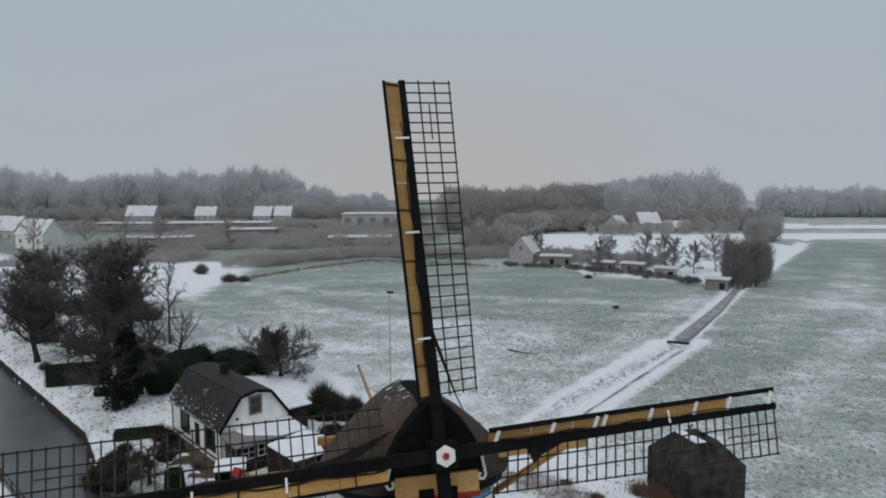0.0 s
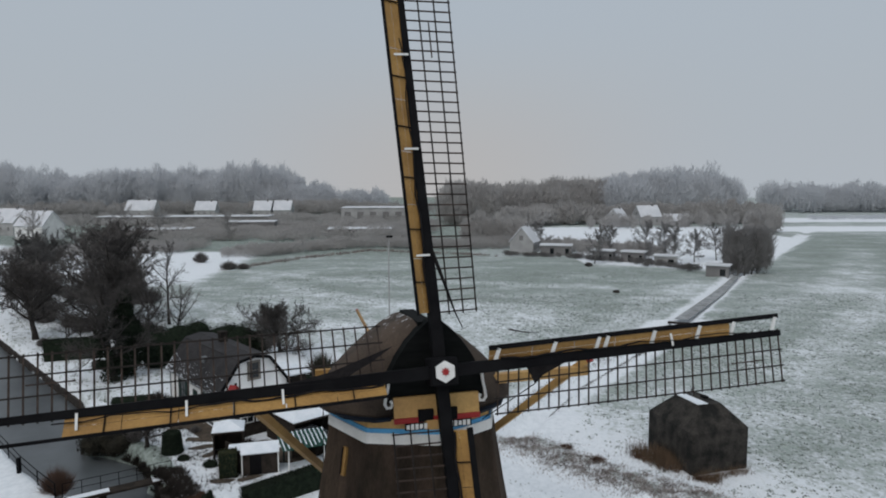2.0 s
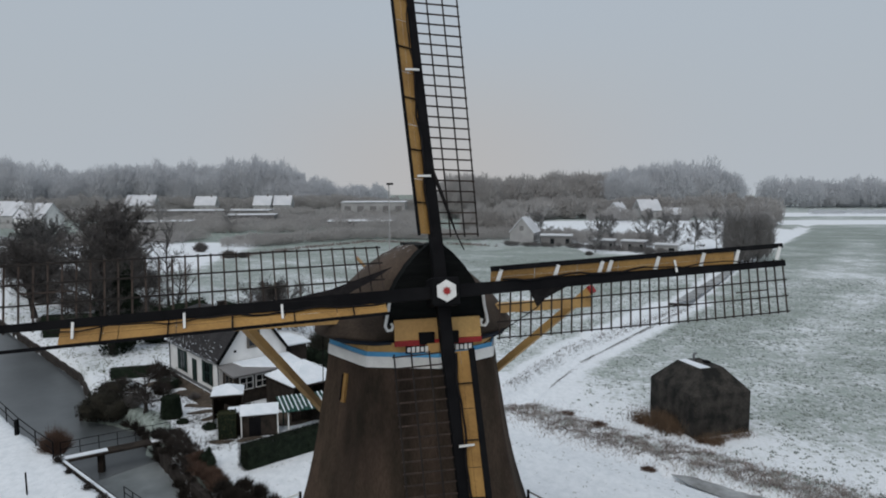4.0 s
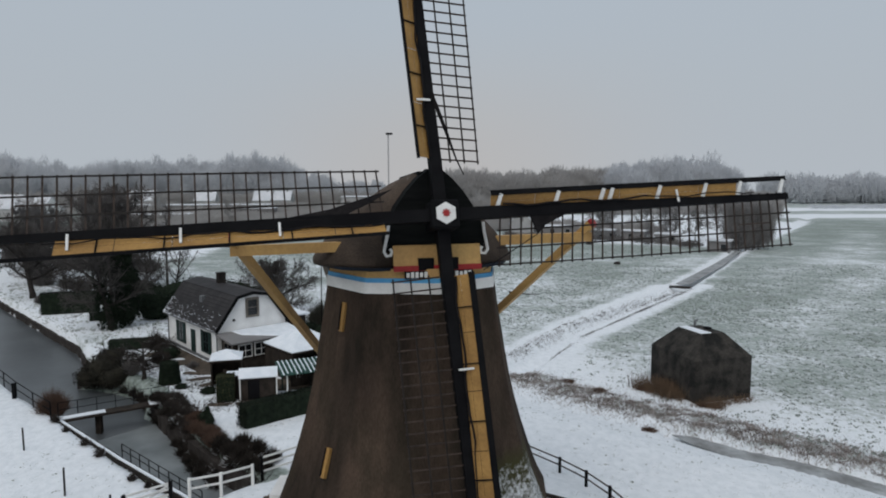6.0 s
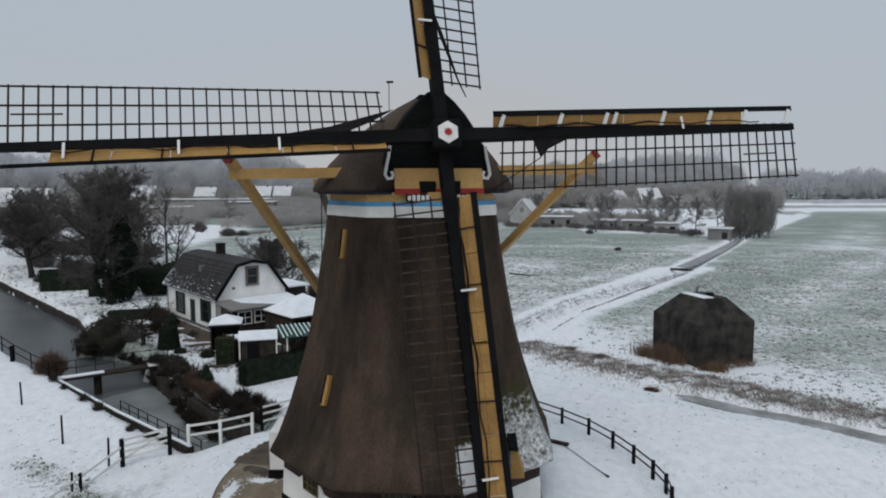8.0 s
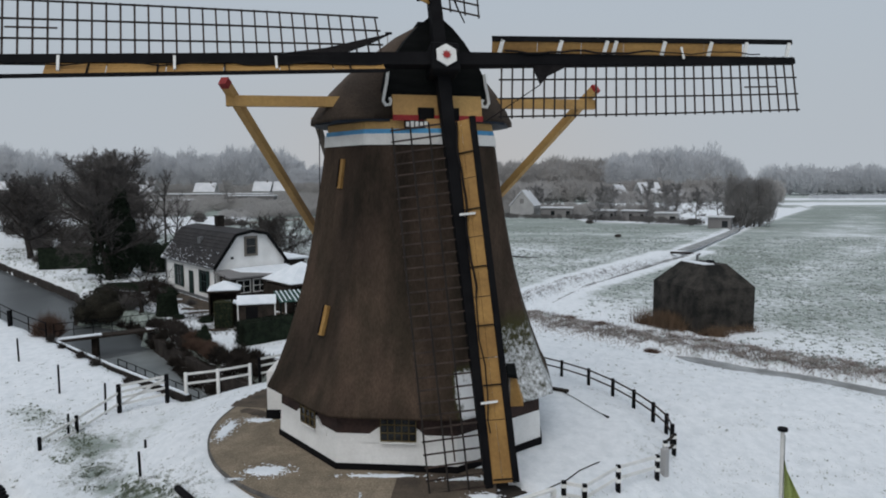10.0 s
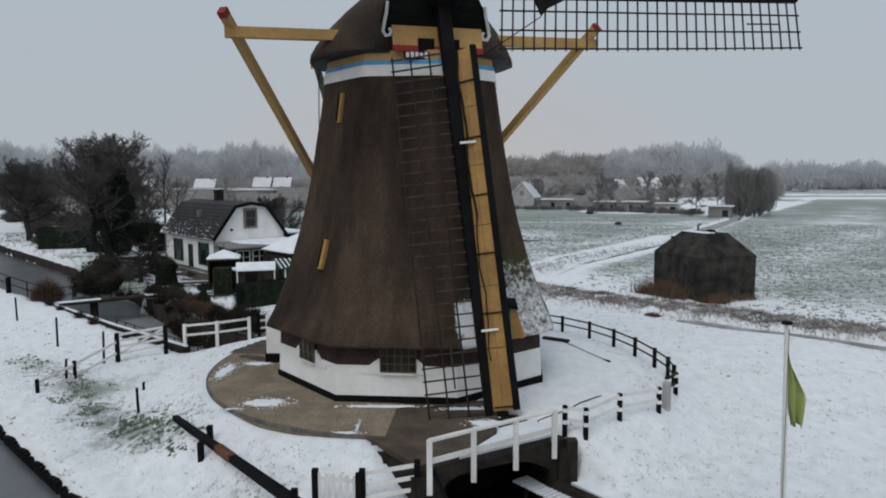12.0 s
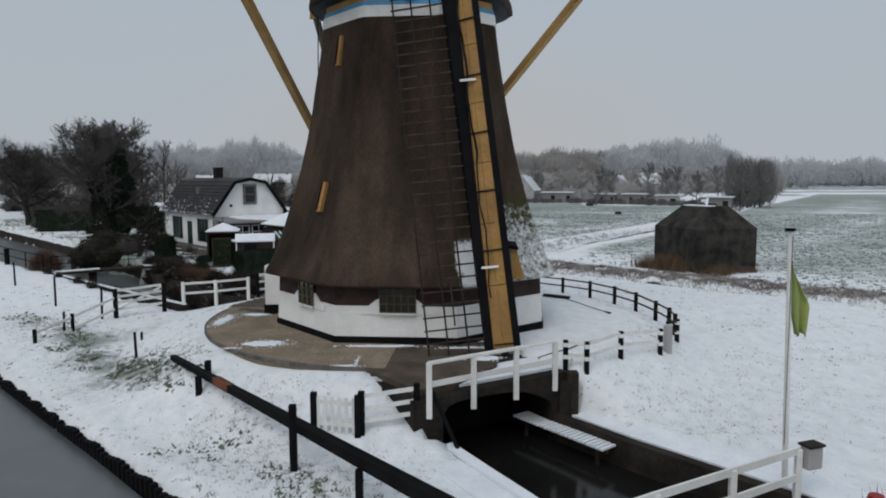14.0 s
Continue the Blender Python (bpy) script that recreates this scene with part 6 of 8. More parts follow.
    for i in range(230):
        u = er.random() ** (1.0 if i % 4 == 0 else 4.0)
        k = er.random() ** (4.0 if i % 4 == 0 else 1.6) * 0.5
        c = Vector((-long - 0.1 + (long + 0.2) * u, y0, za)) + slope * k + nrm * 0.10
        a = er.uniform(0.015, 0.09) * (1.2 - k)
        add_beam(bm, c - Vector((a, 0, 0)), c + Vector((a, 0, er.uniform(-0.03, 0.03))), er.uniform(0.015, 0.05), 0.03, up=nrm)
    part("eave_snow", bm, SNOW, house, "scraps of snow caught on the tiles")["kind"] = "stuff"
    # brown brick strip along the front
    bm = bmesh.new()
    add_box(bm, (-long / 2 + 0.6, -1.0, 0.0), (long + 1.0, 1.7, 0.12), bevel=0.02)
    part("terrace", bm, EARTH, house, "brown brick strip along the front wall")
    # small roof light
    bm = bmesh.new()
    add_box(bm, (-4.9, 0.85, 4.62), (0.45, 0.35, 0.5))
    part("roof_light", bm, STEEL, house)
    # gable window and little vent
    m = Matrix(((0, 1, 0, 0.0), (1, 0, 0, wide / 2 + 0.0), (0, 0, 1, 4.35), (0, 0, 0, 1)))
    window_unit(house, m, 0.95, 1.4, GREYWOOD, 1, 2, fr=0.17)
    bm = bmesh.new()
    add_box(bm, (0.03, 1.3, 3.5), (0.08, 0.18, 0.18))
    part("vent", bm, BLACK, house)
    # long wall: two arched windows with shutters and a door
    for x in (-7.6, -2.3):
        m = Matrix(((1, 0, 0, x), (0, -1, 0, 0.0), (0, 0, 1, 1.55), (0, 0, 0, 1)))
        window_unit(house, m, 1.05, 1.7, GREENWOOD, 2, 2, GREENWOOD)
        bm = bmesh.new()
        pts = [(x - 0.62, 2.42)] + [(x - 0.62 * math.cos(math.pi * i / 8), 2.42 + 0.18 * math.sin(math.pi * i / 8)) for i in range(1, 8)] + [(x + 0.62, 2.42)]
        a = [bm.verts.new((px, -0.06, pz)) for px, pz in pts]
        b = [bm.verts.new((px, 0.0, pz)) for px, pz in pts]
        bm.faces.new(a)
        for i in range(len(pts)):
            j = (i + 1) % len(pts)
            bm.faces.new((a[i], a[j], b[j], b[i]))
        part("window_arch", bm, WHITE, house)
    bm = bmesh.new()
    add_box(bm, (-5.0, -0.01, 1.1), (0.9, 0.08, 2.1))
    dr = part("door", bm, GREENWOOD, house, "dark green front door")
    bm = bmesh.new()
    add_tube(bm, (-4.7, -0.10, 1.05), (-4.7, -0.05, 1.05), 0.03, 0.03, 6)
    part("door_handle", bm, STEEL, dr)
    bm = bmesh.new()
    add_box(bm, (-long / 2, -0.02, 0.15), (long, 0.08, 0.3))
    part("plinth", bm, STEEL, house)
    for x in (-0.12, -10.5):
        bm = bmesh.new()
        add_tube(bm, (x, -0.08, 0.1), (x, -0.08, eave - 0.25), 0.045, 0.045, 7)
        part("downpipe", bm, STEEL, house)
    # lean-to with a window band in front of the gable
    ext = [(0.35, 0.1), (2.6, 0.1), (2.6, 5.2), (0.35, 5.2)]
    bm = bmesh.new()
    add_prism(bm, ext, 0.0, 2.35)
    le = part("lean_to", bm, DARKWOOD, house, "dark wooden lean-to with a snowy flat roof")
    bm = bmesh.new()
    quad_box(bm, [(0.02, -0.25, 2.50), (2.95, -0.25, 2.26), (2.95, 6.0, 2.26), (0.02, 6.0, 2.50), (0.02, -0.25, 2.64), (2.95, -0.25, 2.38), (2.95, 6.0, 2.38), (0.02, 6.0, 2.64)])
    part("lean_to_roof", bm, DIMGREY, le, "felted roof")
    bm = bmesh.new()
    quad_box(bm, [(0.05, 1.0, 2.60), (1.3, 1.3, 2.50), (2.9, 3.6, 2.35), (0.05, 5.9, 2.62), (0.06, 1.1, 2.70), (1.25, 1.4, 2.60), (2.85, 3.7, 2.44), (0.06, 5.85, 2.72)])
    quad_box(bm, [(2.9, 3.6, 2.35), (2.9, 5.9, 2.35), (2.0, 5.9, 2.42), (0.05, 5.9, 2.62), (2.85, 3.7, 2.44), (2.85, 5.85, 2.44), (2.0, 5.85, 2.52), (0.06, 5.85, 2.72)])
    part("roof_snow", bm, SNOW, le, "snow lying on the lean-to")
    for y in (0.95, 2.25, 3.7):
        m = Matrix(((0, 1, 0, 2.59), (1, 0, 0, y), (0, 0, 1, 1.62), (0, 0, 0, 1)))
        window_unit(le, m, 1.05, 0.95, GREYWOOD if y > 3 else WHITE, 2, 2)
    m = Matrix(((1, 0, 0, 1.6), (0, -1, 0, 0.1), (0, 0, 1, 1.3), (0, 0, 0, 1)))
    window_unit(le, m, 1.4, 1.6, GREYWOOD, 2, 2)
    # low back extension with a snowy roof
    bm = bmesh.new()
    add_box(bm, (-3.0, wide + 1.3, 1.4), (3.6, 2.6, 2.8))
    back = part("back_room", bm, DARKWOOD, house)
    bm = bmesh.new()
    add_box(bm, (-3.0, wide + 1.4, 2.95), (4.2, 3.0, 0.16), bevel=0.03)
    part("roof_snow", bm, SNOW, back)


build_house()


def hip_roof(bm, x0, x1, y0, y1, z, rise, ridge=0.0, th=0.10):
    cx, cy = (x0 + x1) / 2, (y0 + y1) / 2
    low = [(x0, y0, z), (x1, y0, z), (x1, y1, z), (x0, y1, z)]
    lo = [bm.verts.new((x, y, zz - th)) for x, y, zz in low]
    up = [bm.verts.new(p) for p in low]
    a, b = bm.verts.new((cx - ridge / 2, cy, z + rise)), bm.verts.new((cx + ridge / 2 + 0.001, cy, z + rise))
    bm.faces.new(lo[::-1])
    for i in range(4):
        j = (i + 1) % 4
        bm.faces.new((lo[i], lo[j], up[j], up[i]))
    bm.faces.new((up[0], up[1], b, a))
    bm.faces.new((up[1], up[2], b))
    bm.faces.new((up[2], up[3], a, b))
    bm.faces.new((up[3], up[0], a))


def pavilion(name, label, category, m, size, tall, rise, post_mat, walls=None, finial=True, ridge=0.0, roof=SNOW):
    p = thing(name, label, category, m)
    x, y = size[0] / 2, size[1] / 2
    for sx in (-1, 1):
        for sy in (-1, 1):
            bm = bmesh.new()
            add_box(bm, (sx * (x - 0.12), sy * (y - 0.12), tall / 2 - 0.1), (0.1, 0.1, tall + 0.2))
            part("post", bm, post_mat, p)
    bm = bmesh.new()
    hip_roof(bm, -x, x, -y, y, tall + 0.08, rise, ridge)
    part("roof", bm, roof, p, "roof under a layer of snow")
    bm = bmesh.new()
    for a, b in (((-x, -y), (x, -y)), ((x, -y), (x, y)), ((x, y), (-x, y)), ((-x, y), (-x, -y))):
        add_beam(bm, (*a, tall - 0.04), (*b, tall - 0.04), 0.05, 0.12)
    part("fascia", bm, post_mat, p)
    if walls:
        for a, b in (((-x + .1, y - .1), (x - .1, y - .1)), ((-x + .1, -y + .1), (-x + .1, y - .1)), ((x - .1, -y + .1), (x - .1, y - .1))):
            bm = bmesh.new()
            add_beam(bm, (*a, tall * 0.45), (*b, tall * 0.45), 0.04, tall * 0.9)
            part("wall_panel", bm, walls, p)
    if finial:
        bm = bmesh.new()
        add_tube(bm, (0, 0, tall + rise), (0, 0, tall + rise + 0.45), 0.035, 0.02, 6)
        part("finial", bm, BLACK, p)
    return p


pavilion("gazebo", "small garden pavilion with a pointed snow-covered roof", "gazebo", pose(-15.45, 47.5, 0.9, 0, 0, 14), (2.2, 2.1), 1.95, 0.52, DARKWOOD, DARKWOOD)
pavilion("tent_roof", "broad garden canopy with a pyramid roof under snow", "canopy", pose(-10.6, 50.4, 0.9, 0, 0, 42), (4.3, 4.3), 2.2, 1.25, DARKWOOD, DARKWOOD, finial=False)


def garden_shed(m):
    s = thing("garden_shed", "dark wooden garden shed with white corner posts and a snowy roof", "shed", m)
    bm = bmesh.new()
    add_box(bm, (0, 0, 0.75), (2.3, 1.7, 1.6))
    part("body", bm, DARKWOOD, s)
    for x in (-1.17, 1.17):
        for y in (-0.87,):
            bm = bmesh.new()
            add_box(bm, (x, y, 0.8), (0.08, 0.08, 1.7))
            part("corner_post", bm, WHITE, s)
    bm = bmesh.new()
    prof = [(-0.98, 1.52), (0.0, 1.90), (0.98, 1.52), (0.98, 1.60), (0.0, 2.0), (-0.98, 1.60)]
    a = [bm.verts.new((-1.25, y, z)) for y, z in prof]
    b = [bm.verts.new((1.25, y, z)) for y, z in prof]
    f = bm.faces.new(a)
    g = bm.faces.new(b[::-1])
    for i in range(6):
        j = (i + 1) % 6
        bm.faces.new((a[i], a[j], b[j], b[i]))
    bmesh.ops.triangulate(bm, faces=[f, g])
    part("roof", bm, SNOW, s, "roof under snow")
    bm = bmesh.new()
    add_box(bm, (-1.5, 0.5, 0.6), (1.2, 1.4, 1.7))
    sd = part("side_store", bm, DARKWOOD, s)
    bm = bmesh.new()
    add_box(bm, (-1.65, 0.62, 1.49), (0.9, 1.2, 0.09), bevel=0.03)
    part("store_snow", bm, SNOW, sd)
    bm = bmesh.new()
    add_box(bm, (-0.3, -0.86, 0.72), (0.75, 0.05, 1.3))
    part("door", bm, BLACK, s)


garden_shed(pose(-12.45, 44.7, 0.9, 0, 0, 14))

# pergola with green slats striped by snow
perg = thing("pergola", "low dark green slatted pergola striped with snow", "pergola", pose(-9.7, 45.6, 0.9, 0, 0, 24))
for x in (-1.2, 1.2):
    for y in (-0.9, 0.9):
        bm = bmesh.new()
        add_box(bm, (x, y, 0.75), (0.09, 0.09, 1.7))
        part("post", bm, WHITE if y < 0 else GREENWOOD, perg)
for i in range(11):
    bm = bmesh.new()
    add_beam(bm, (-1.5 + 0.3 * i, -1.2, 1.62), (-1.5 + 0.3 * i, 1.2, 2.0), 0.24, 0.04)
    slat = part("slat", bm, GREENSLAT, perg)
    bm = bmesh.new()
    add_beam(bm, (-1.44 + 0.3 * i, -1.18 + 0.2 * (i % 3), 1.655 + 0.03 * (i % 3)), (-1.44 + 0.3 * i, 1.18, 2.033), 0.07, 0.03)
    part("slat_snow", bm, SNOW, slat, "thin line of snow on the slat")
for y, z in ((-0.9, 1.62), (0.9, 1.9)):
    bm = bmesh.new()
    add_beam(bm, (-1.6, y, z), (1.6, y, z), 0.06, 0.10)
    part("bearer", bm, GREENWOOD, perg)

# hedges and shrubs of the garden
def hedge(label, a, b, thick, tall, seed, z=0.6, count=5200, mat=HEDGE_SNOW, size=0.055):
    ln = math.hypot(b[0] - a[0], b[1] - a[1])
    c = ((a[0] + b[0]) / 2, (a[1] + b[1]) / 2)
    turn = math.degrees(math.atan2(b[1] - a[1], b[0] - a[0]))
    return shrub("hedge", label, "hedge", [((0, 0, tall / 2 - 0.1), (ln / 2, thick / 2, tall / 2 + 0.1))], count, size, mat, seed, HEDGE, True, turn=turn, at=(c[0], c[1], z))


hedge("dark clipped hedge with a dusting of snow beside the inlet", (-11.9, 38.7), (-7.7, 42.5), 1.0, 1.4, 11, 0.92, 9000, size=0.05)
hedge("long dark clipped hedge on the snowy lawn", (-43.6, 72.9), (-38.2, 74.6), 1.5, 2.3, 12, 0.9, 7000)
hedge("low dark hedge under the big tree", (-36.5, 69.4), (-32.9, 70.1), 0.9, 0.95, 13, 0.85, 2400)
hedge("dark hedge behind the cottage", (-37.0, 79.0), (-27.5, 77.8), 1.6, 2.1, 14, 0.8, 6000)
hedge("low dark hedge on the lawn", (-30.9, 70.8), (-29.3, 71.4), 1.0, 1.75, 15, 0.85, 2400)
hedge("tall narrow olive-green hedge block beside the gazebo", (-14.9, 43.6), (-13.8, 43.9), 0.9, 1.75, 17, 0.9, 2600, OLIVELEAF, 0.05)
shrub("low_bush", "low dark rounded bush on the garden snow", "bush", [((0, 0, 0.2), (0.6, 0.45, 0.32))], 700, 0.05, HEDGE, 18, at=(-16.0, 45.2, 0.92))
shrub("low_bush", "low dark cushion bush beside the clipped drum", "bush", [((0, 0, 0.15), (0.45, 0.35, 0.26))], 500, 0.05, HEDGE, 19, at=(-18.3, 46.3, 0.92))


def bare_patch(c, rx, ry, seed, turn):
    """Paving or soil trodden free of snow, with a ragged rim."""
    rim = []
    for i in range(28):
        a = 2 * math.pi * i / 28
        k = 1 + 0.38 * noise.noise(Vector((math.cos(a) * 1.6, math.sin(a) * 1.6, seed)))
        x, y = rx * k * math.cos(a), ry * k * math.sin(a)
        q = radians(turn)
        rim.append((c[0] + x * math.cos(q) - y * math.sin(q), c[1] + x * math.sin(q) + y * math.cos(q)))
    bm = bmesh.new()
    z = height(*c)
    add_prism(bm, rim, z - 0.10, z + 0.035)
    return tagged(finish(bm, "bare_patch", EARTH), "dark paving trodden free of snow in the garden", "paving", "bare patches in the garden", kind="structure")


for i, (x, y, rx, ry) in enumerate(((-17.6, 48.6, 1.1, 0.35), (-16.6, 47.3, 0.9, 0.4), (-18.4, 50.0, 1.2, 0.4), (-14.6, 42.9, 0.8, 0.35), (-20.6, 53.0, 1.4, 0.6), (-24.0, 55.6, 1.3, 0.6), (-12.9, 43.3, 0.9, 0.3))):
    bare_patch((x, y), rx, ry, 3.7 * i, (20, 35, -10, 5, 40, 45, 30)[i])
bare_patch((-11.2, 47.2), 2.6, 1.3, 21.0, 20)
bare_patch((-13.6, 48.6), 1.6, 0.9, 23.0, 30)
for (x0, y0), (x1, y1) in (((-15.3, 46.2), (-13.5, 44.9)), ((-13.5, 44.9), (-13.1, 44.3)), ((-10.7, 46.4), (-8.6, 47.4))):
    gf = thing("garden_fence", "low dark board fence between the garden huts", "fence", Matrix.Identity(4), "board fences in the garden")
    d = Vector((x1 - x0, y1 - y0, 0))
    k = max(3, int(d.length / 0.2))
    for i in range(k):
        p = Vector((x0, y0, 0)) + d * ((i + 0.5) / k)
        bm = bmesh.new()
        add_box(bm, (0, 0, 0), (d.length / k - 0.015, 0.03, 1.5), Matrix.Translation((p.x, p.y, 1.6)) @ Matrix.Rotation(math.atan2(d.y, d.x), 4, "Z"))
        part("board", bm, DARKWOOD, gf)
    for z in (1.15, 2.05):
        bm = bmesh.new()
        add_beam(bm, (x0, y0 + 0.05, z), (x1, y1 + 0.05, z), 0.05, 0.09)
        part("rail", bm, DARKWOOD, gf)
# clipped tapering bush
rnd = random.Random(5)
tp = thing("topiary", "dark clipped bush shaped as a tapering drum", "bush", Matrix.Translation((-19.6, 47.6, 0.9)) @ Matrix.Diagonal((0.86, 0.86, 0.78, 1)))
bm = bmesh.new()
ringz = [(0.85, -0.1), (0.84, 0.3), (0.78, 1.0), (0.70, 1.7), (0.66, 1.98)]
add_rings(bm, [[(r * math.cos(2 * math.pi * i / 18), r * math.sin(2 * math.pi * i / 18), z) for i in range(18)] for r, z in ringz], True, True)
part("branch_core", bm, HEDGE, tp)
vs, fs = [], []
for i in range(3200):
    t = rnd.random()
    ang = rnd.random() * 6.283
    if rnd.random() < 0.16:
        q, zz = 0.66 * math.sqrt(rnd.random()), 2.0
    else:
        q, zz = 0.87 - 0.19 * t + rnd.uniform(-0.02, 0.04), 2.02 * t
    leaf_clump((q * math.cos(ang), q * math.sin(ang), zz), (0.03, 0.03, 0.03), 1, 0.06, rnd, vs, fs)
me = bpy.data.meshes.new("leaves")
me.from_pydata(vs, [], fs)
me.materials.append(HEDGE)
lv = new("leaves", me)
lv.parent = tp
lv["kind"] = "stuff"

shrub("evergreen_shrub", "broad dark evergreen shrub hanging over the canal bank", "bush",
      [((0, 0, 0.9), (1.6, 1.4, 1.3)), ((-0.9, -0.3, 0.5), (1.2, 1.1, 0.9)), ((1.0, -0.6, 0.6), (1.2, 1.1, 0.9)), ((0.2, 0.4, 1.7), (1.0, 0.9, 0.8))], 12000, 0.07, BROWNLEAF, 21, at=(-25.4, 50.0, 0.3))
shrub("evergreen_shrub", "dark evergreen shrubs behind the cottage", "bush",
      [((0, 0, 1.6), (3.2, 2.2, 2.0)), ((4.5, 1.5, 1.3), (3.0, 2.0, 1.7)), ((-4.5, 1, 1.4), (2.5, 2.0, 1.9)), ((7.2, -0.6, 1.7), (2.0, 1.8, 1.9)), ((1.8, 0.4, 2.3), (1.6, 1.4, 1.6)), ((9.2, 0.2, 1.3), (1.8, 1.5, 1.5)), ((5.6, 0.2, 2.1), (1.3, 1.2, 1.4))], 15000, 0.10, HEDGE, 23, at=(-30.6, 78.4, 0.4))
hedge("low dark hedge on the canal lawn", (-28.6, 57.2), (-25.2, 58.2), 1.2, 0.95, 16, 0.8, 3400)
shrub("evergreen_shrub", "tall dark hedge row at the far side of the cottage", "bush",
      [((0, 0, 1.4), (2.0, 1.3, 1.7)), ((3.0, 0.4, 1.2), (1.8, 1.3, 1.5)), ((-2.6, -0.5, 1.5), (1.8, 1.2, 1.8))], 6000, 0.11, HEDGE, 31, at=(-27.6, 70.5, 0.8))
for i, (x, y, tall, wide) in enumerate(((-24.2, 52.0, 1.6, 1.1), (-23.2, 51.0, 1.3, 1.0), (-22.8, 53.2, 1.1, 0.9), (-26.4, 54.4, 1.2, 1.0), (-24.6, 49.0, 1.2, 1.0))):
    twig_bush("garden_shrub", "dark tangled shrub flecked with snow", (x, y), tall, wide, 430 + i, 1500, SNOWTWIG if i % 2 else BUSHTWIG, "tangled shrubs by the fruit tree", 0.018)
shrub("evergreen_shrub", "round dark shrub beside the garden path", "bush", [((0, 0, 0.5), (0.9, 0.7, 0.6))], 1200, 0.07, HEDGE, 24, at=(-22.4, 54.4, 0.85))
shrub("evergreen_shrub", "dark green shrubs behind the mill", "bush", [((0, 0, 0.9), (1.6, 1.3, 1.2)), ((2.2, 0.6, 0.7), (1.4, 1.2, 1.0))], 3200, 0.09, HEDGE, 25, at=(-9.5, 57, 0.5))
shrub("evergreen_shrub", "small dark conifer beside the mill mound", "bush", [((0, 0, 0.6), (0.45, 0.45, 0.9))], 900, 0.06, HEDGE, 26, at=(3.4, 36.2, 0.7))
shrub("evergreen_shrub", "dark ivy-grown conifer beside the bare tree", "bush",
      [((0, 0, 2.0), (1.5, 1.4, 1.9)), ((0.2, 0, 4.4), (1.4, 1.3, 2.0)), ((-0.2, 0.2, 6.4), (1.0, 1.0, 1.6)), ((0.1, 0, 7.9), (0.6, 0.6, 1.1))], 9000, 0.14, HEDGE, 27, at=(-31.7, 66.8, 0.9))
twig_bush("bare_bush", "round bush of reddish brown bare twigs beside the footbridge", (-24.7, 41.9), 2.1, 1.35, 31, 3600, REDTWIG, foot=0.55)
for i, (x, y, tall) in enumerate(((-11.3, 34.9, 1.0), (-10.5, 34.4, 1.0), (-9.9, 33.6, 0.9), (-9.2, 33.2, 0.8), (-12.0, 35.6, 1.1), (-9.0, 34.2, 0.9), (-10.0, 35.2, 1.0), (-11.0, 36.0, 1.0))):
    twig_bush("bare_bush", "low dark shrub behind the white inlet rail", (x, y), tall, 0.8, 190 + i, 1100, BUSHTWIG, "shrubs behind the inlet rail", 0.018)
bank_rnd = random.Random(38)
for i in range(64):
    t = (i + 0.5) / 64
    off = (0.15, 0.5, 0.9, 1.35)[i % 4] + bank_rnd.uniform(-0.2, 0.2)
    x = -19.3 + (-11.7 + 19.3) * t + off * 0.8
    y = 44.0 + (33.2 - 44.0) * t + off * 0.58
    red = 0.4 < t < 0.85 and i % 4 > 1
    twig_bush("bare_bush", "reddish brown bare shrub on the inlet bank" if red else "dark bare shrub flecked with snow on the inlet bank", (x, y), bank_rnd.uniform(0.5, 0.95), bank_rnd.uniform(0.55, 0.85), 40 + i, 900, REDTWIG if red else (BUSHTWIG, SNOWTWIG, SNOWTWIG, SNOWTWIG)[i % 4], "shrubs on the inlet bank", 0.016, foot=max(height(x, y), -0.35))
for i, (x, y) in enumerate(((-19.6, 44.7), (-19.0, 43.9), (-18.4, 43.2), (-20.0, 45.4), (-20.6, 46.2), (-18.2, 42.6), (-21.4, 47.2), (-22.3, 48.2), (-23.2, 48.9))):
    twig_bush("bank_bush", "dark tangled bush hanging over the inlet's head", (x, y), 0.95, 0.85, 460 + i, 1300, BUSHTWIG, "bushes at the inlet's head", 0.022, foot=-0.2)
shrub("evergreen_shrub", "upright dark evergreen on the inlet bank", "bush", [((0, 0, 0.5), (0.42, 0.42, 0.7)), ((0.35, -0.4, 0.4), (0.32, 0.32, 0.55)), ((-0.4, 0.3, 0.35), (0.3, 0.3, 0.5)), ((0.1, -0.1, 1.0), (0.2, 0.2, 0.4))], 3200, 0.035, HEDGE, 29, at=(-14.1, 39.2, 0.8))
for i, (x, y, tall, wide) in enumerate(((-13.9, 46.8, 1.7, 1.0), (-9.2, 47.2, 1.6, 1.2), (-22.4, 52.8, 1.3, 1.0), (-24.5, 57.2, 1.8, 1.3), (-23.0, 55.6, 1.5, 1.2))):
    twig_bush("garden_shrub", "dark garden shrub with a few withered leaves", (x, y), tall, wide, 130 + i, 1500, BUSHTWIG, "dark shrubs round the garden huts", 0.03)
for i, (x, y, tall, wide) in enumerate(((-23.2, 49.6, 1.8, 1.0), (-16.4, 50.2, 0.9, 0.6), (-19.4, 51.6, 0.7, 0.6))):
    twig_bush("bare_bush", "bare dark garden shrub with a little snow", (x, y), tall, wide, 60 + i, 900, TWIG, "bare shrubs in the garden", 0.016)
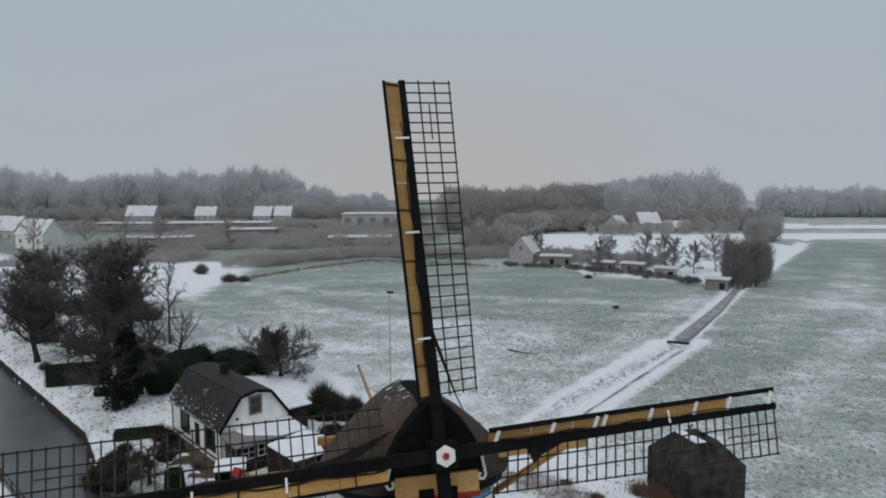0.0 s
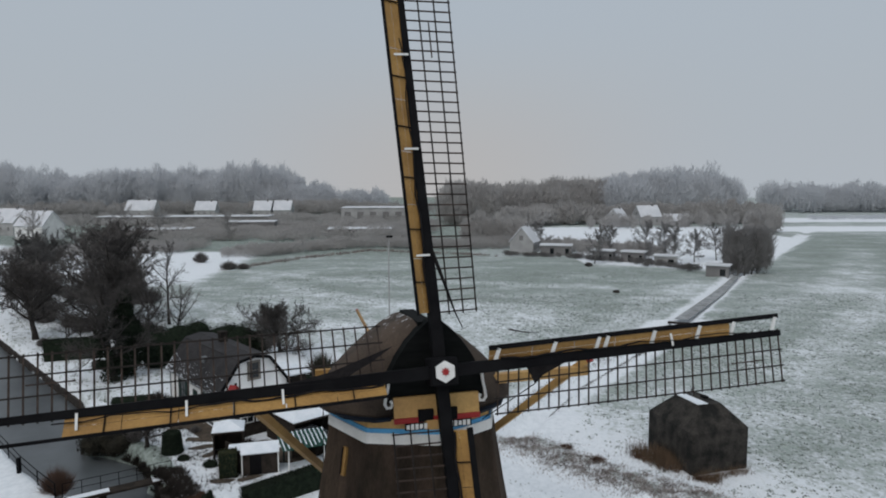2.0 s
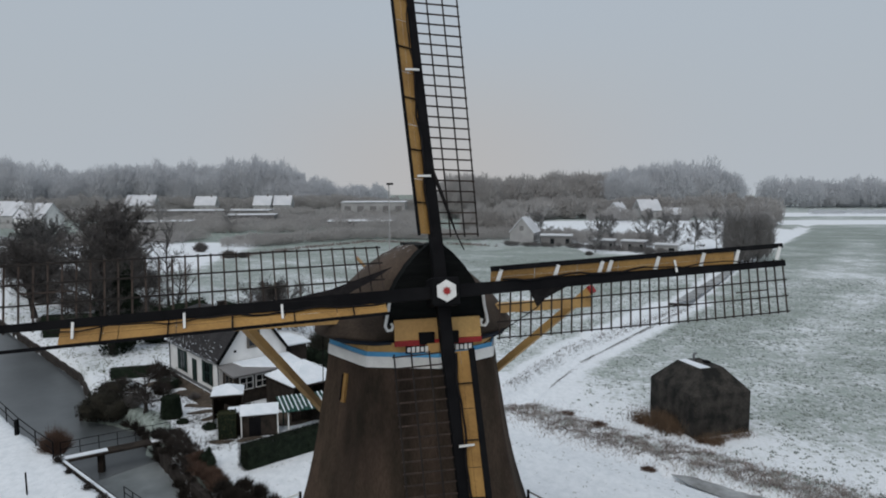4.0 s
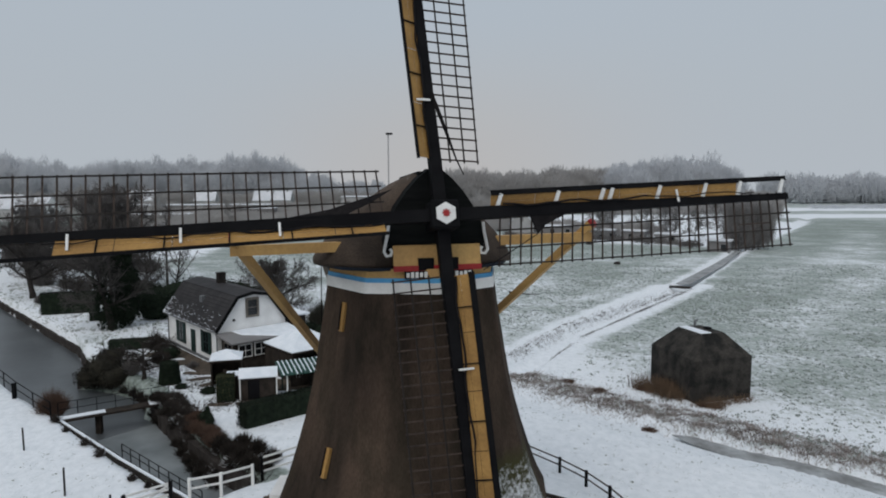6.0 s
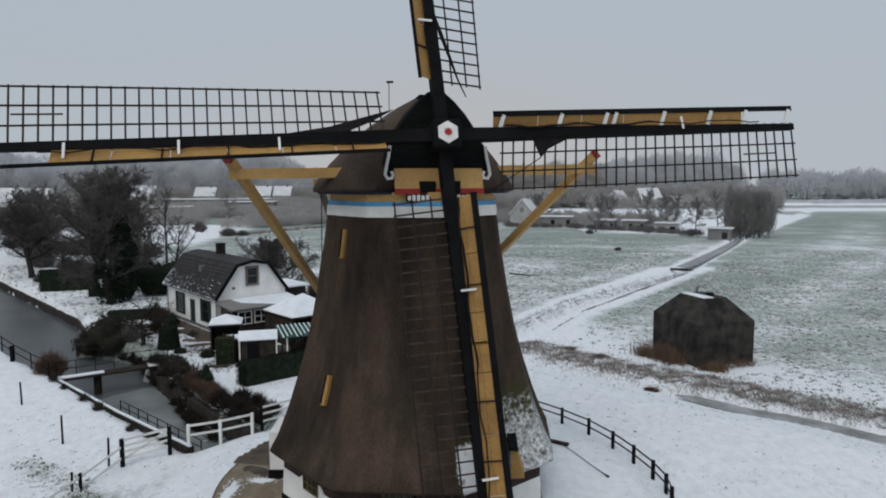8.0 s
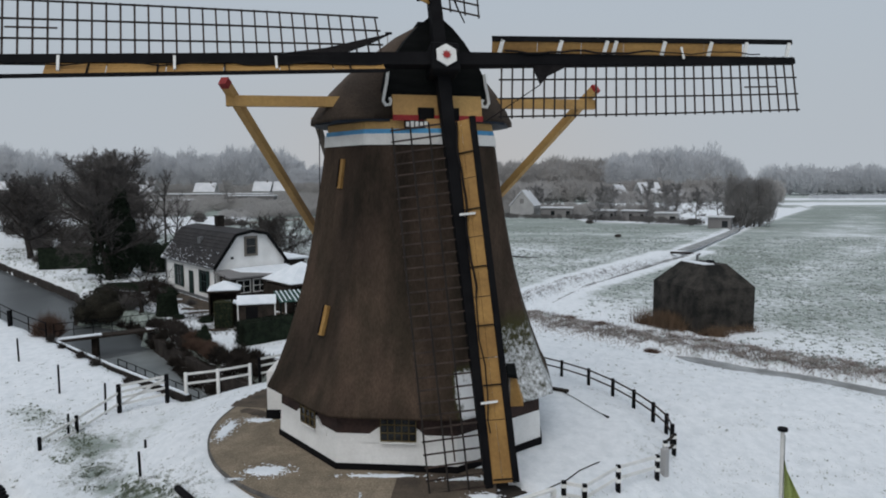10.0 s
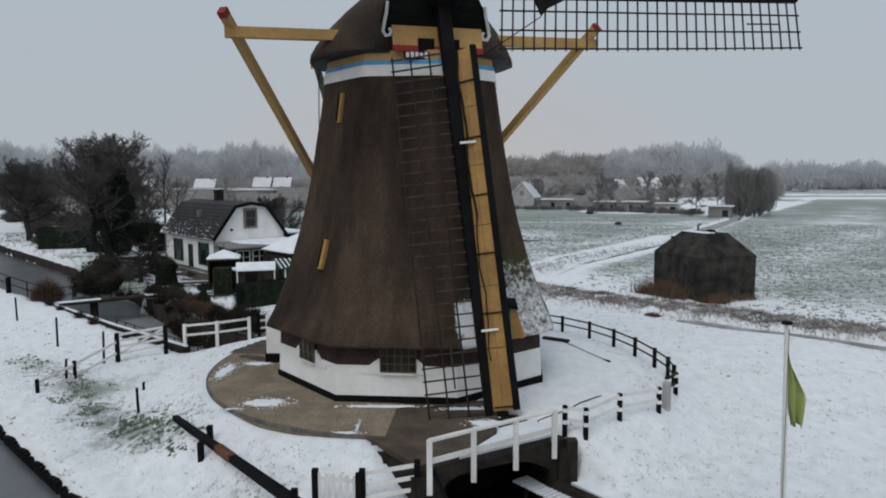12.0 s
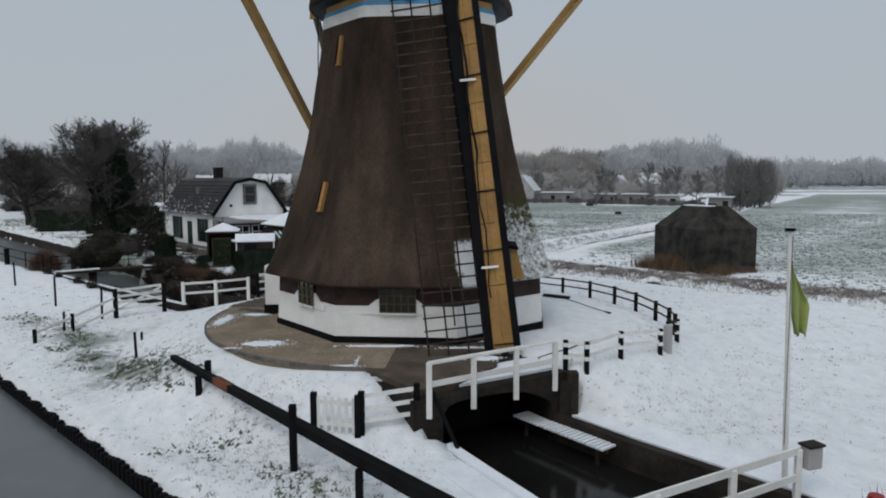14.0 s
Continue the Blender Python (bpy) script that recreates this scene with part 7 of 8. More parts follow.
for i, (x, y, tall, wide) in enumerate(((-12.0, 65.6, 3.3, 2.0), (-10.4, 64.6, 2.6, 1.7), (-9.0, 65.8, 2.4, 1.6))):
    twig_bush("garden_shrub", "tall open olive-brown shrub behind the cottage extension", (x, y), tall, wide, 230 + i, 2600, OLIVETWIG, "shrubs behind the extension", 0.022)
shrub("evergreen_shrub", "low dark evergreen hedge behind the cottage extension", "bush",
      [((0, 0, 0.6), (1.4, 1.0, 0.9)), ((1.9, -0.5, 0.5), (1.3, 1.0, 0.8)), ((3.6, -0.4, 0.5), (1.3, 0.9, 0.7))], 4200, 0.09, HEDGE, 32, at=(-13.0, 62.9, 0.75))
bare_tree("small_tree", "old bare fruit tree with snow on its boughs", (-21.9, 48.6), 3.3, 2.5, 71, 0.17, 0.2, 3600, (SNOWBARK, SNOWBARK), thick=0.014, limbs=11, rise=0.3)

bare_tree("bare_tree", "dark bare tree with an ivy-clad trunk beside the canal", (-32.2, 65.2), 10.6, 5.6, 81, 0.36, 0.22, 26000, (BARK, DARKTWIG), thick=0.018, rise=0.5, ivy=2600)
bare_tree("bare_tree", "great bare tree with a broad dense crown on the lawn", (-48.0, 98.0), 14.4, 6.8, 86, 0.5, 0.10, 110000, (BARK, TWIG), thick=0.030, limbs=30, rise=0.95)
bare_tree("bare_tree", "wide bare tree on the snowy canal bank", (-50.4, 82.8), 9.4, 5.2, 82, 0.36, 0.24, 36000, (BARK, DARKTWIG), thick=0.024, limbs=17)
bare_tree("bare_tree", "dense dark bare tree behind the clipped hedge", (-41.0, 83.0), 10.0, 4.8, 89, 0.3, 0.14, 44000, (BARK, DARKTWIG), thick=0.027, limbs=15, rise=0.7)
bare_tree("bare_tree", "dense bare tree in the row beyond the hedge", (-57.0, 94.0), 8.8, 5.2, 90, 0.3, 0.16, 32000, (BARK, TWIG), thick=0.034, limbs=15)
bare_tree("bare_tree", "slender bare tree behind the hedge", (-39.2, 96.0), 12.6, 3.0, 83, 0.20, 0.30, 3800, (BARK, GREYTWIG), thick=0.026, rise=0.9)
bare_tree("bare_tree", "light bare tree beside the canal lawn", (-31.6, 79.0), 8.4, 3.2, 183, 0.16, 0.25, 2600, (BARK, TWIG), thick=0.022, rise=0.7)
bare_tree("bare_tree", "spreading bare tree at the garden's far side", (-19.0, 77.6), 5.8, 4.4, 84, 0.22, 0.06, 60000, (BARK, DARKTWIG), thick=0.016, rise=0.6, limbs=22)
bare_tree("bare_tree", "tall bare tree among others on the canal bank", (-63.0, 104.0), 9.6, 5.6, 85, 0.3, 0.16, 30000, (BARK, GREYTWIG), thick=0.045)
bare_tree("bare_tree", "bare tree on the far canal bank", (-72.0, 118.0), 10.4, 6.0, 88, 0.3, 0.16, 30000, (GREYTWIG, GREYTWIG), thick=0.05)
bare_tree("bare_tree", "small bare tree beside the hedge", (-35.5, 80.5), 7.5, 3.6, 87, 0.2, 0.2, 12000, (BARK, DARKTWIG), thick=0.02)
for i, (x, y, tall, wide) in enumerate(((-45.6, 81.0, 4.6, 2.4), (-47.2, 84.4, 5.2, 2.6), (-43.2, 80.0, 3.8, 2.0), (-40.2, 78.0, 3.6, 2.0), (-37.6, 74.6, 3.2, 1.8))):
    bare_tree("small_tree", "small open fruit tree behind the clipped hedge", (x, y), tall, wide, 330 + i, 0.11, 0.22, 1300, (BARK, BARK), thick=0.016, group="fruit trees on the lawn", limbs=9, rise=0.4)


for i, (x, y, tall, wide) in enumerate(((-46.5, 87.0, 2.6, 2.0), (-55.0, 93.0, 3.2, 2.4), (-43.5, 92.0, 2.8, 2.2), (-39.0, 88.0, 2.4, 2.0), (-59.0, 99.0, 3.4, 2.6), (-50.0, 90.0, 2.2, 1.8), (-36.0, 84.0, 2.6, 2.0), (-47.5, 79.5, 1.2, 1.0))):
    twig_bush("lawn_bush", "dark bare bush under the trees on the lawn", (x, y), tall, wide, 170 + i, 1500, TWIG, "bushes under the trees", 0.03)
rnd = random.Random(140)
for i in range(12):
    t = (i + 0.5) / 18
    x, y = -78 + 44 * t + rnd.uniform(-1, 1), 122 - 16 * t + rnd.uniform(-1.5, 1.5)
    twig_bush("lawn_bush", "grey bare bush at the far side of the lawn", (x, y), rnd.uniform(2.2, 4.0), rnd.uniform(2.0, 3.0), 150 + i, 1300, GREYTWIG, "bushes at the far side of the lawn", 0.05)


# ---------------------------------------------------------------- the concrete shelter in the pasture
def build_shelter():
    base = pose(17.2, 45.45, 0.0, 0, 0, 17.0)
    # x along the front, y back
    sh = thing("concrete_shelter", "squat mossy dark concrete shelter with snow on its roof", "bunker", base)
    w, d, e, top, ins = 4.65, 5.4, 2.95, 4.45, 1.35
    ch = 0.12
    def ring(i, z, c):
        return [(i + c, i, z), (w - i - c, i, z), (w - i, i + c, z), (w - i, d - i - c, z), (w - i - c, d - i, z), (i + c, d - i, z), (i, d - i - c, z), (i, i + c, z)]
    bm = bmesh.new()
    add_rings(bm, [ring(0, -0.3, ch), ring(0, 0.8, ch), ring(0, 1.9, ch), ring(0.0, e, ch), ring(ins * 0.5, (e + top) / 2, ch * 0.8), ring(ins, top, ch * 0.6)], True, True)
    part("concrete_body", bm, CONCRETE, sh)
    bm = bmesh.new()
    quad_box(bm, [(ins + 0.05, ins + 0.15, top - 0.05), (ins + 0.95, ins + 0.1, top - 0.05), (ins + 0.75, d - ins - 0.05, top - 0.05), (ins + 0.05, d - ins - 0.1, top - 0.05),
                  (ins + 0.1, ins + 0.2, top + 0.06), (ins + 0.9, ins + 0.15, top + 0.06), (ins + 0.7, d - ins - 0.1, top + 0.06), (ins + 0.1, d - ins - 0.15, top + 0.06)])
    part("roof_snow", bm, SNOW, sh, "strip of snow on the roof")
    bm = bmesh.new()
    add_tube(bm, (w / 2 + 0.2, d - ins - 0.4, top - 0.1), (w / 2 + 0.2, d - ins - 0.4, top + 0.45), 0.09, 0.09, 8)
    add_tube(bm, (w / 2 + 0.2, d - ins - 0.4, top + 0.42), (w / 2 + 0.42, d - ins - 0.4, top + 0.5), 0.09, 0.09, 8)
    part("vent_pipe", bm, STEEL, sh, "bent dark vent pipe")
    bm = bmesh.new()
    add_box(bm, (w - ins - 0.35, ins + 1.4, top + 0.06), (0.4, 0.5, 0.18), bevel=0.04)
    part("roof_hatch", bm, BLACK, sh)


build_shelter()


def reeds(name, label, rows, count, tall, mat, seed, thick=0.02, category="reeds", spread_w=0.8, lean=0.28, patch=0.35):
    """Stalks along a line, of kind stuff."""
    rnd = random.Random(seed)
    verts, faces = [], []
    lens = [math.hypot(b[0] - a[0], b[1] - a[1]) for a, b in zip(rows, rows[1:])]
    for i in range(count):
        u = rnd.random() * sum(lens)
        k = 0
        while u > lens[k] and k < len(lens) - 1:
            u -= lens[k]
            k += 1
        a, b = rows[k], rows[k + 1]
        t = u / lens[k]
        x = a[0] + (b[0] - a[0]) * t + rnd.gauss(0, spread_w)
        y = a[1] + (b[1] - a[1]) * t + rnd.gauss(0, spread_w)
        if noise.noise(Vector((x * patch, y * patch, seed))) < rnd.uniform(-0.5, 0.25):
            continue
        z = height(x, y) - 0.03
        h = tall * rnd.uniform(0.35, 1.15)
        top = Vector((x + rnd.gauss(0, lean) * h, y + rnd.gauss(0, lean) * h, z + h))
        s = thick * rnd.uniform(0.6, 1.4)
        ang = rnd.random() * 3.14
        dx, dy = s * math.cos(ang), s * math.sin(ang)
        n = len(verts)
        verts += [(x - dx, y - dy, z), (x + dx, y + dy, z), tuple(top)]
        faces.append((n, n + 1, n + 2))
    me = bpy.data.meshes.new(name)
    me.from_pydata(verts, [], faces)
    me.materials.append(mat)
    return tagged(new(name, me), label, category, kind="stuff")


reeds("ditch_reeds", "frosted dry reeds along the ditch below the mill", DITCH_LINE, 18000, 0.24, REEDPALE, 91, 0.028, spread_w=1.15, lean=0.8, patch=1.1)
reeds("ditch_grass", "dull pinkish withered grass along the ditch below the mill", DITCH_LINE, 18000, 0.22, PINKREED, 92, 0.028, spread_w=1.1, lean=0.8, patch=0.8)
reeds("ditch_stems", "dark stems among the reeds of the ditch", DITCH_LINE, 4200, 0.22, DARKTWIG, 97, 0.014, spread_w=1.05, lean=0.8, patch=1.4)
reeds("meadow_tufts", "low withered tufts on the snow beside the ditch", [(9, 51), (12.5, 47.6), (18, 42.5), (24, 37)], 5000, 0.12, REDTWIG, 98, 0.012, spread_w=1.3)
bm = bmesh.new()
inlet_shore = [(-19.5, 44.3), (-18.8, 43.2), (-14.65, 38.0), (-11.4, 34.15), (-9.0, 32.15)]
bank_pts = []
for p, q in zip(inlet_shore, inlet_shore[1:]):
    k = int(math.hypot(q[0] - p[0], q[1] - p[1]) / 0.45)
    for i in range(k):
        x, y = p[0] + (q[0] - p[0]) * i / k, p[1] + (q[1] - p[1]) * i / k
        w = noise.noise(Vector((x * 1.3, y * 1.3, 0)))
        bank_pts.append(Vector((x + 0.12 * w, y + 0.1 * w, 0.05 + 0.12 * noise.noise(Vector((x * 2, y * 2, 4))))))
add_strip(bm, bank_pts, 0.42, 1.2, Vector((0, 0, 1)))
tagged(finish(bm, "bank_edge", BARK), "dark overgrown earth bank of the mill inlet", "bank", kind="structure")
reeds("inlet_grass", "dark withered growth hanging over the inlet bank", inlet_shore, 7000, 0.45, BUSHTWIG, 88, 0.02, spread_w=0.35, lean=0.8)
reeds("shelter_reeds", "tawny dry reeds at the foot of the concrete shelter", [(14.4, 49.6), (15.6, 48.2), (16.2, 46.6)], 2600, 1.2, REED, 93, 0.016, spread_w=0.5)
for i, (x, y, wide) in enumerate(((9.4, 50.6, 0.8), (11.2, 48.0, 0.9), (14.6, 48.6, 0.9), (12.5, 40.4, 0.7), (17.6, 45.0, 0.6))):
    twig_bush("withered_clump", "low clump of dark withered grass in the snow", (x, y), 0.32, wide, 195 + i, 900, REDTWIG, "withered clumps by the ditch", 0.014, category="grass")
reeds("shelter_grass", "tawny tufts before the concrete shelter", [(16.9, 44.9), (18.3, 45.0), (21.4, 46.3)], 1100, 0.6, REED, 94, 0.014, spread_w=0.25)
reeds("corner_reeds", "tawny reed tussock at the corner of the concrete shelter", [(18.0, 44.6), (18.5, 44.7)], 700, 0.85, REED, 96, 0.014, spread_w=0.28, lean=0.4, patch=0.1)
reeds("track_grass", "dark withered grass along the track's ditch", [(5.6, 57.5), (12.7, 69.7), (32.6, 95.2)], 5200, 0.24, GREYTWIG, 95, 0.022, spread_w=0.34, lean=0.6, patch=0.9)
reeds("track_edge_grass", "thin dark line of withered grass beside the path", [(9.4, 58.4), (15.3, 67.8), (34.6, 93.6)], 6500, 0.16, GREYTWIG, 99, 0.024, spread_w=0.2, lean=0.7, patch=0.2)
shore = [(-27.6, 50.4), (-28.4, 53.6), (-32.8, 60.3), (-42.1, 70.1), (-55.8, 84.5), (-84, 114)]
bm = bmesh.new()
bank_pts = []
for p, q in zip(shore, shore[1:]):
    k = int(math.hypot(q[0] - p[0], q[1] - p[1]) / 0.7)
    for i in range(k):
        x, y = p[0] + (q[0] - p[0]) * i / k, p[1] + (q[1] - p[1]) * i / k
        w = noise.noise(Vector((x * 0.9, y * 0.9, 0)))
        bank_pts.append(Vector((x + 0.14 * w, y + 0.12 * w, -0.10 + 0.10 * noise.noise(Vector((x, y, 4))))))
add_strip(bm, bank_pts, 0.36, 1.0, Vector((0, 0, 1)))
tagged(finish(bm, "bank_edge", BARK), "dark eroded earth edge of the canal bank", "bank", kind="structure")


# ---------------------------------------------------------------- the village and woods beyond the pasture
def far_house(name, label, at, size, eave, rise, turn, walls=PALEGREY, roof=FARSNOW, chimney=True, windows=3, group="", z=0.0):
    h = thing(name, label, "house", pose(at[0], at[1], z - 0.2, 0, 0, turn), group)
    w, d = size
    bm = bmesh.new()
    prof = [(-d / 2, 0), (d / 2, 0), (d / 2, eave), (0, eave + rise), (-d / 2, eave)]
    a = [bm.verts.new((-w / 2, y, zz)) for y, zz in prof]
    b = [bm.verts.new((w / 2, y, zz)) for y, zz in prof]
    bm.faces.new(a)
    bm.faces.new(b[::-1])
    for i in range(5):
        j = (i + 1) % 5
        bm.faces.new((a[i], a[j], b[j], b[i]))
    part("wall", bm, walls, h)
    for sg in (-1, 1):
        bm = bmesh.new()
        nrm = (0, sg * rise, d / 2)
        add_beam(bm, (-w / 2 - 0.3, sg * (d / 4 + 0.1), eave + rise / 2 + 0.08), (w / 2 + 0.3, sg * (d / 4 + 0.1), eave + rise / 2 + 0.08), math.hypot(d / 2, rise) + 0.5, 0.22, up=nrm)
        part("roof", bm, roof, h, "snow-covered roof slope")
    if chimney:
        bm = bmesh.new()
        add_box(bm, (w * 0.25, 0, eave + rise + 0.3), (0.8, 0.8, 1.6))
        part("chimney", bm, DIMGREY, h)
    # Far panes are grey instead of dark, with haze put into the colour.
    for i in range(windows):
        bm = bmesh.new()
        add_box(bm, (-w / 2 + w * (i + 0.6) / (windows + 0.2), -d / 2 - 0.02, eave * 0.55), (1.1, 0.12, 1.3))
        part("window", bm, DIMGREY, h)
    if d > 5:
        bm = bmesh.new()
        add_box(bm, (-w / 2 - 0.02, 0, eave + rise * 0.3), (0.12, 1.1, 1.3))
        part("window", bm, DIMGREY, h)
    return h


def low_building(name, label, at, size, tall, turn, walls=DIMGREY, roof=FARSNOW, category="shed", group="", bays=4):
    s = thing(name, label, category, pose(at[0], at[1], -0.2, 0, 0, turn), group)
    bm = bmesh.new()
    add_box(bm, (0, 0, tall / 2), (size[0], size[1], tall))
    part("wall", bm, walls, s)
    bm = bmesh.new()
    add_box(bm, (0, 0, tall + 0.15), (size[0] + 0.7, size[1] + 0.7, 0.3), bevel=0.06)
    part("roof", bm, roof, s, "flat roof under snow")
    # Past y 230 every opening takes the grey with haze painted in.
    for i in range(bays):
        bm = bmesh.new()
        add_box(bm, (-size[0] / 2 + size[0] * (i + 0.5) / bays, -size[1] / 2 - 0.02, tall * 0.48), (size[0] / bays * 0.5, 0.1, tall * 0.55))
        part("opening", bm, GLASS if i % 2 and at[1] < 230 else DIMGREY, s)
    return s


far_house("farmhouse", "white farmhouse with a steep snowy roof near the canal", (-141, 238), (12, 9.5), 5.0, 4.8, -16, walls=WHITEWASH)
far_house("farmhouse", "pale farmhouse with a snowy roof at the village edge", (-163, 258), (13, 10), 5.0, 4.8, -20)
far_house("far_house", "hazy village house with a broad snowy roof", (-161, 366), (15, 9), 4.5, 5.0, 0)
far_house("far_house", "small hazy village house with a snowy roof", (-130, 376), (11, 8), 4.0, 4.5, 0)
far_house("far_house", "hazy village house with two snowy roof slopes", (-95, 362), (9, 9), 4.5, 4.6, 0)
far_house("far_house", "hazy village house beside its neighbour", (-85, 364), (9, 9), 4.5, 4.6, 0)
low_building("long_shed", "long low shed with a snowy flat roof", (-105, 312), (52, 12), 4.0, 3, bays=8)
low_building("long_shed", "long grey shed in front of the village", (-101, 240), (24, 9), 3.4, 6, bays=6)
low_building("long_shed", "grey shed with a snowy roof among trees", (-140, 310), (30, 10), 4.0, -4, bays=5)
low_building("great_barn", "great pale barn with a broad snowy roof", (-33, 330), (30, 16), 7.0, 0, PALEGREY, bays=5)
low_building("low_barn", "low barn with a snowy roof behind the hedge", (-29, 240), (22, 9), 3.4, 5, bays=5)
low_building("low_barn", "low barn with a snowy roof on the village side", (-75, 268), (18, 9), 4.2, 5, bays=4)
far_house("far_house", "white gabled house with snow on its steep roof", (22.8, 190), (7.2, 6.6), 3.3, 3.9, 68)
low_building("garden_house", "low dark garden house with a snowy flat roof", (30.6, 184), (8.0, 4.6), 2.7, -12)
low_building("garden_house", "small shed with a snowy roof beside bare trees", (40.6, 171.5), (5.0, 3.6), 2.5, -22)
low_building("garden_house", "low row of sheds with snowy roofs", (47.0, 167.5), (5.4, 3.6), 2.6, -26)
low_building("garden_house", "small pale shed with a snowy roof among the bare trees", (52.6, 160.0), (5.0, 3.4), 2.4, -24, PALEGREY, bays=2)
low_building("garden_house", "small shed with a snowy roof at the field's corner", (57.6, 141.8), (4.4, 3.2), 2.5, -30, bays=2)
far_house("far_house", "white hazy house before the wood", (74, 290), (7.5, 6.5), 3.8, 3.8, 50)
far_house("far_house", "hazy house with snow on several roof slopes", (89.5, 300), (9.5, 8), 4.0, 4.4, 12)
far_house("far_house", "low hazy outbuilding with a snowy roof", (99, 290), (10, 6), 2.8, 2.4, -8, chimney=False)


def twig_mass(verts, faces, rnd, x, y, h, r, count, width, low=0.0, reach=(0.05, 0.12)):
    """A bare crown as a cloud of fine upright slivers, closer within, loose towards its uneven outline."""
    off = Vector((rnd.random() * 50, rnd.random() * 50, 0))
    for j in range(count):
        q = Vector((rnd.gauss(0, 1), rnd.gauss(0, 1), rnd.gauss(0, 1))).normalized()
        q *= (1 + 0.42 * noise.noise(q * 1.7 + off)) * rnd.random() ** 0.45
        p = Vector((x + q.x * r, y + q.y * r, h * (0.47 + low) + q.z * h * 0.47))
        if p.z < 0:
            p.z = rnd.random() * h * 0.2
        e = p + Vector((q.x * 0.3 + rnd.gauss(0, 0.35), rnd.gauss(0, 0.2), 0.8 + rnd.gauss(0, 0.3))).normalized() * rnd.uniform(*reach) * h
        a = rnd.gauss(0, 0.25)
        s = Vector((math.cos(a), math.sin(a), 0)) * width * rnd.uniform(0.4, 1.2)
        n = len(verts)
        verts += [tuple(p - s), tuple(p + s), tuple(e)]
        faces.append((n, n + 1, n + 2))


def wood(name, label, line, count, tall, depth, seed, mat, spread_r=5.0, fringe=950, width=0.46):
    """A far wood along a line, of uneven height."""
    rnd = random.Random(seed)
    verts, faces = [], []
    lens = [math.hypot(b[0] - a[0], b[1] - a[1]) for a, b in zip(line, line[1:])]
    count = int(count * 1.35)
    for i in range(count):
        u = (i + rnd.random()) / count * sum(lens)
        k = 0
        while u > lens[k] and k < len(lens) - 1:
            u -= lens[k]
            k += 1
        a, b = line[k], line[k + 1]
        t = u / lens[k]
        x = a[0] + (b[0] - a[0]) * t + rnd.uniform(-1, 1) * 3
        y = a[1] + (b[1] - a[1]) * t + rnd.uniform(0, depth)
        h = tall * rnd.uniform(0.72, 1.0) * (0.95 + 0.25 * noise.noise(Vector((x * 0.02, seed, 0))) + rnd.uniform(-0.1, 0.12))
        twig_mass(verts, faces, rnd, x, y, h, spread_r * rnd.uniform(0.5, 1.4), fringe, width, reach=(0.06, 0.15) if tall > 12 else (0.08, 0.2))
    me = bpy.data.meshes.new(name)
    me.from_pydata(verts, [], faces)
    me.materials.append(mat)
    return tagged(new(name, me), label, "wood", kind="stuff")


# Haze over the far woods and thickets lies in their pale twig colours.
wood("far_wood", "hazy bare wood behind the village", [(-345, 350), (-230, 405), (-150, 420), (-92, 424)], 200, 29.5, 40, 201, HAZEDGREY, 7.5, 1900, 0.24)
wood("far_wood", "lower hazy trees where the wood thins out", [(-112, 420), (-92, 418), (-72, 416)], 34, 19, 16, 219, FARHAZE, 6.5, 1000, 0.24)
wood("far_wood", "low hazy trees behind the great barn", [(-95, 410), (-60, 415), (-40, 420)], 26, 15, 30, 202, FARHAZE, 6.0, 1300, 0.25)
wood("far_wood", "hazy bare wood behind the white houses", [(2, 300), (40, 318), (75, 338), (100, 352)], 130, 20.5, 40, 203, HAZEDBROWN, 6.5, 1800, 0.22)
wood("far_wood", "taller hazy wood at the back", [(80, 330), (112, 345), (150, 352)], 90, 25, 30, 204, HAZEDGREY, 7.0, 1900, 0.22)
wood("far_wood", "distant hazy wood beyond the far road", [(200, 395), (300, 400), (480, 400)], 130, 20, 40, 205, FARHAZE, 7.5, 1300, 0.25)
wood("far_thicket", "hazy bare trees and bushes behind the village houses", [(-240, 372), (-150, 392), (-60, 396), (-10, 390)], 120, 9.0, 12, 206, HAZEDBROWN, 5.0, 520, 0.22)
wood("far_thicket", "bare trees and bushes among the village sheds", [(-190, 296), (-120, 298), (-60, 300), (-10, 300)], 110, 4.6, 46, 216, HAZEDBROWN, 4.5, 420, 0.25)
wood("far_thicket", "bare trees and bushes on the village's near side", [(-112, 214), (-90, 218), (-75, 222), (-40, 228), (-6, 222)], 180, 4.4, 62, 207, HAZEDBROWN, 4.5, 520, 0.22)
wood("far_thicket", "bare bushes beyond the canal", [(-118, 176), (-95, 182), (-72, 192)], 50, 3.4, 14, 208, HAZEDBROWN, 4.0, 420, 0.18)
wood("far_thicket", "bare bushes along the field's far edge", [(-56, 176), (-24, 203), (6, 196), (16, 200)], 80, 3.6, 8, 209, HAZEDBROWN, 3.0, 360, 0.14)
wood("far_thicket", "dark bare trees beside the gabled house", [(8, 214), (16, 212), (24, 206)], 14, 9.5, 8, 214, HAZEDBROWN, 3.4, 620, 0.2)
wood("far_thicket", "bare bushes round the garden houses", [(10, 200), (24, 199), (40, 184), (56, 174)], 50, 4.2, 8, 210, HAZEDBROWN, 2.4, 360, 0.14)
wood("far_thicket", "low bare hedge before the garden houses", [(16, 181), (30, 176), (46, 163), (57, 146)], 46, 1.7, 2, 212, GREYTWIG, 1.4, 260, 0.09)
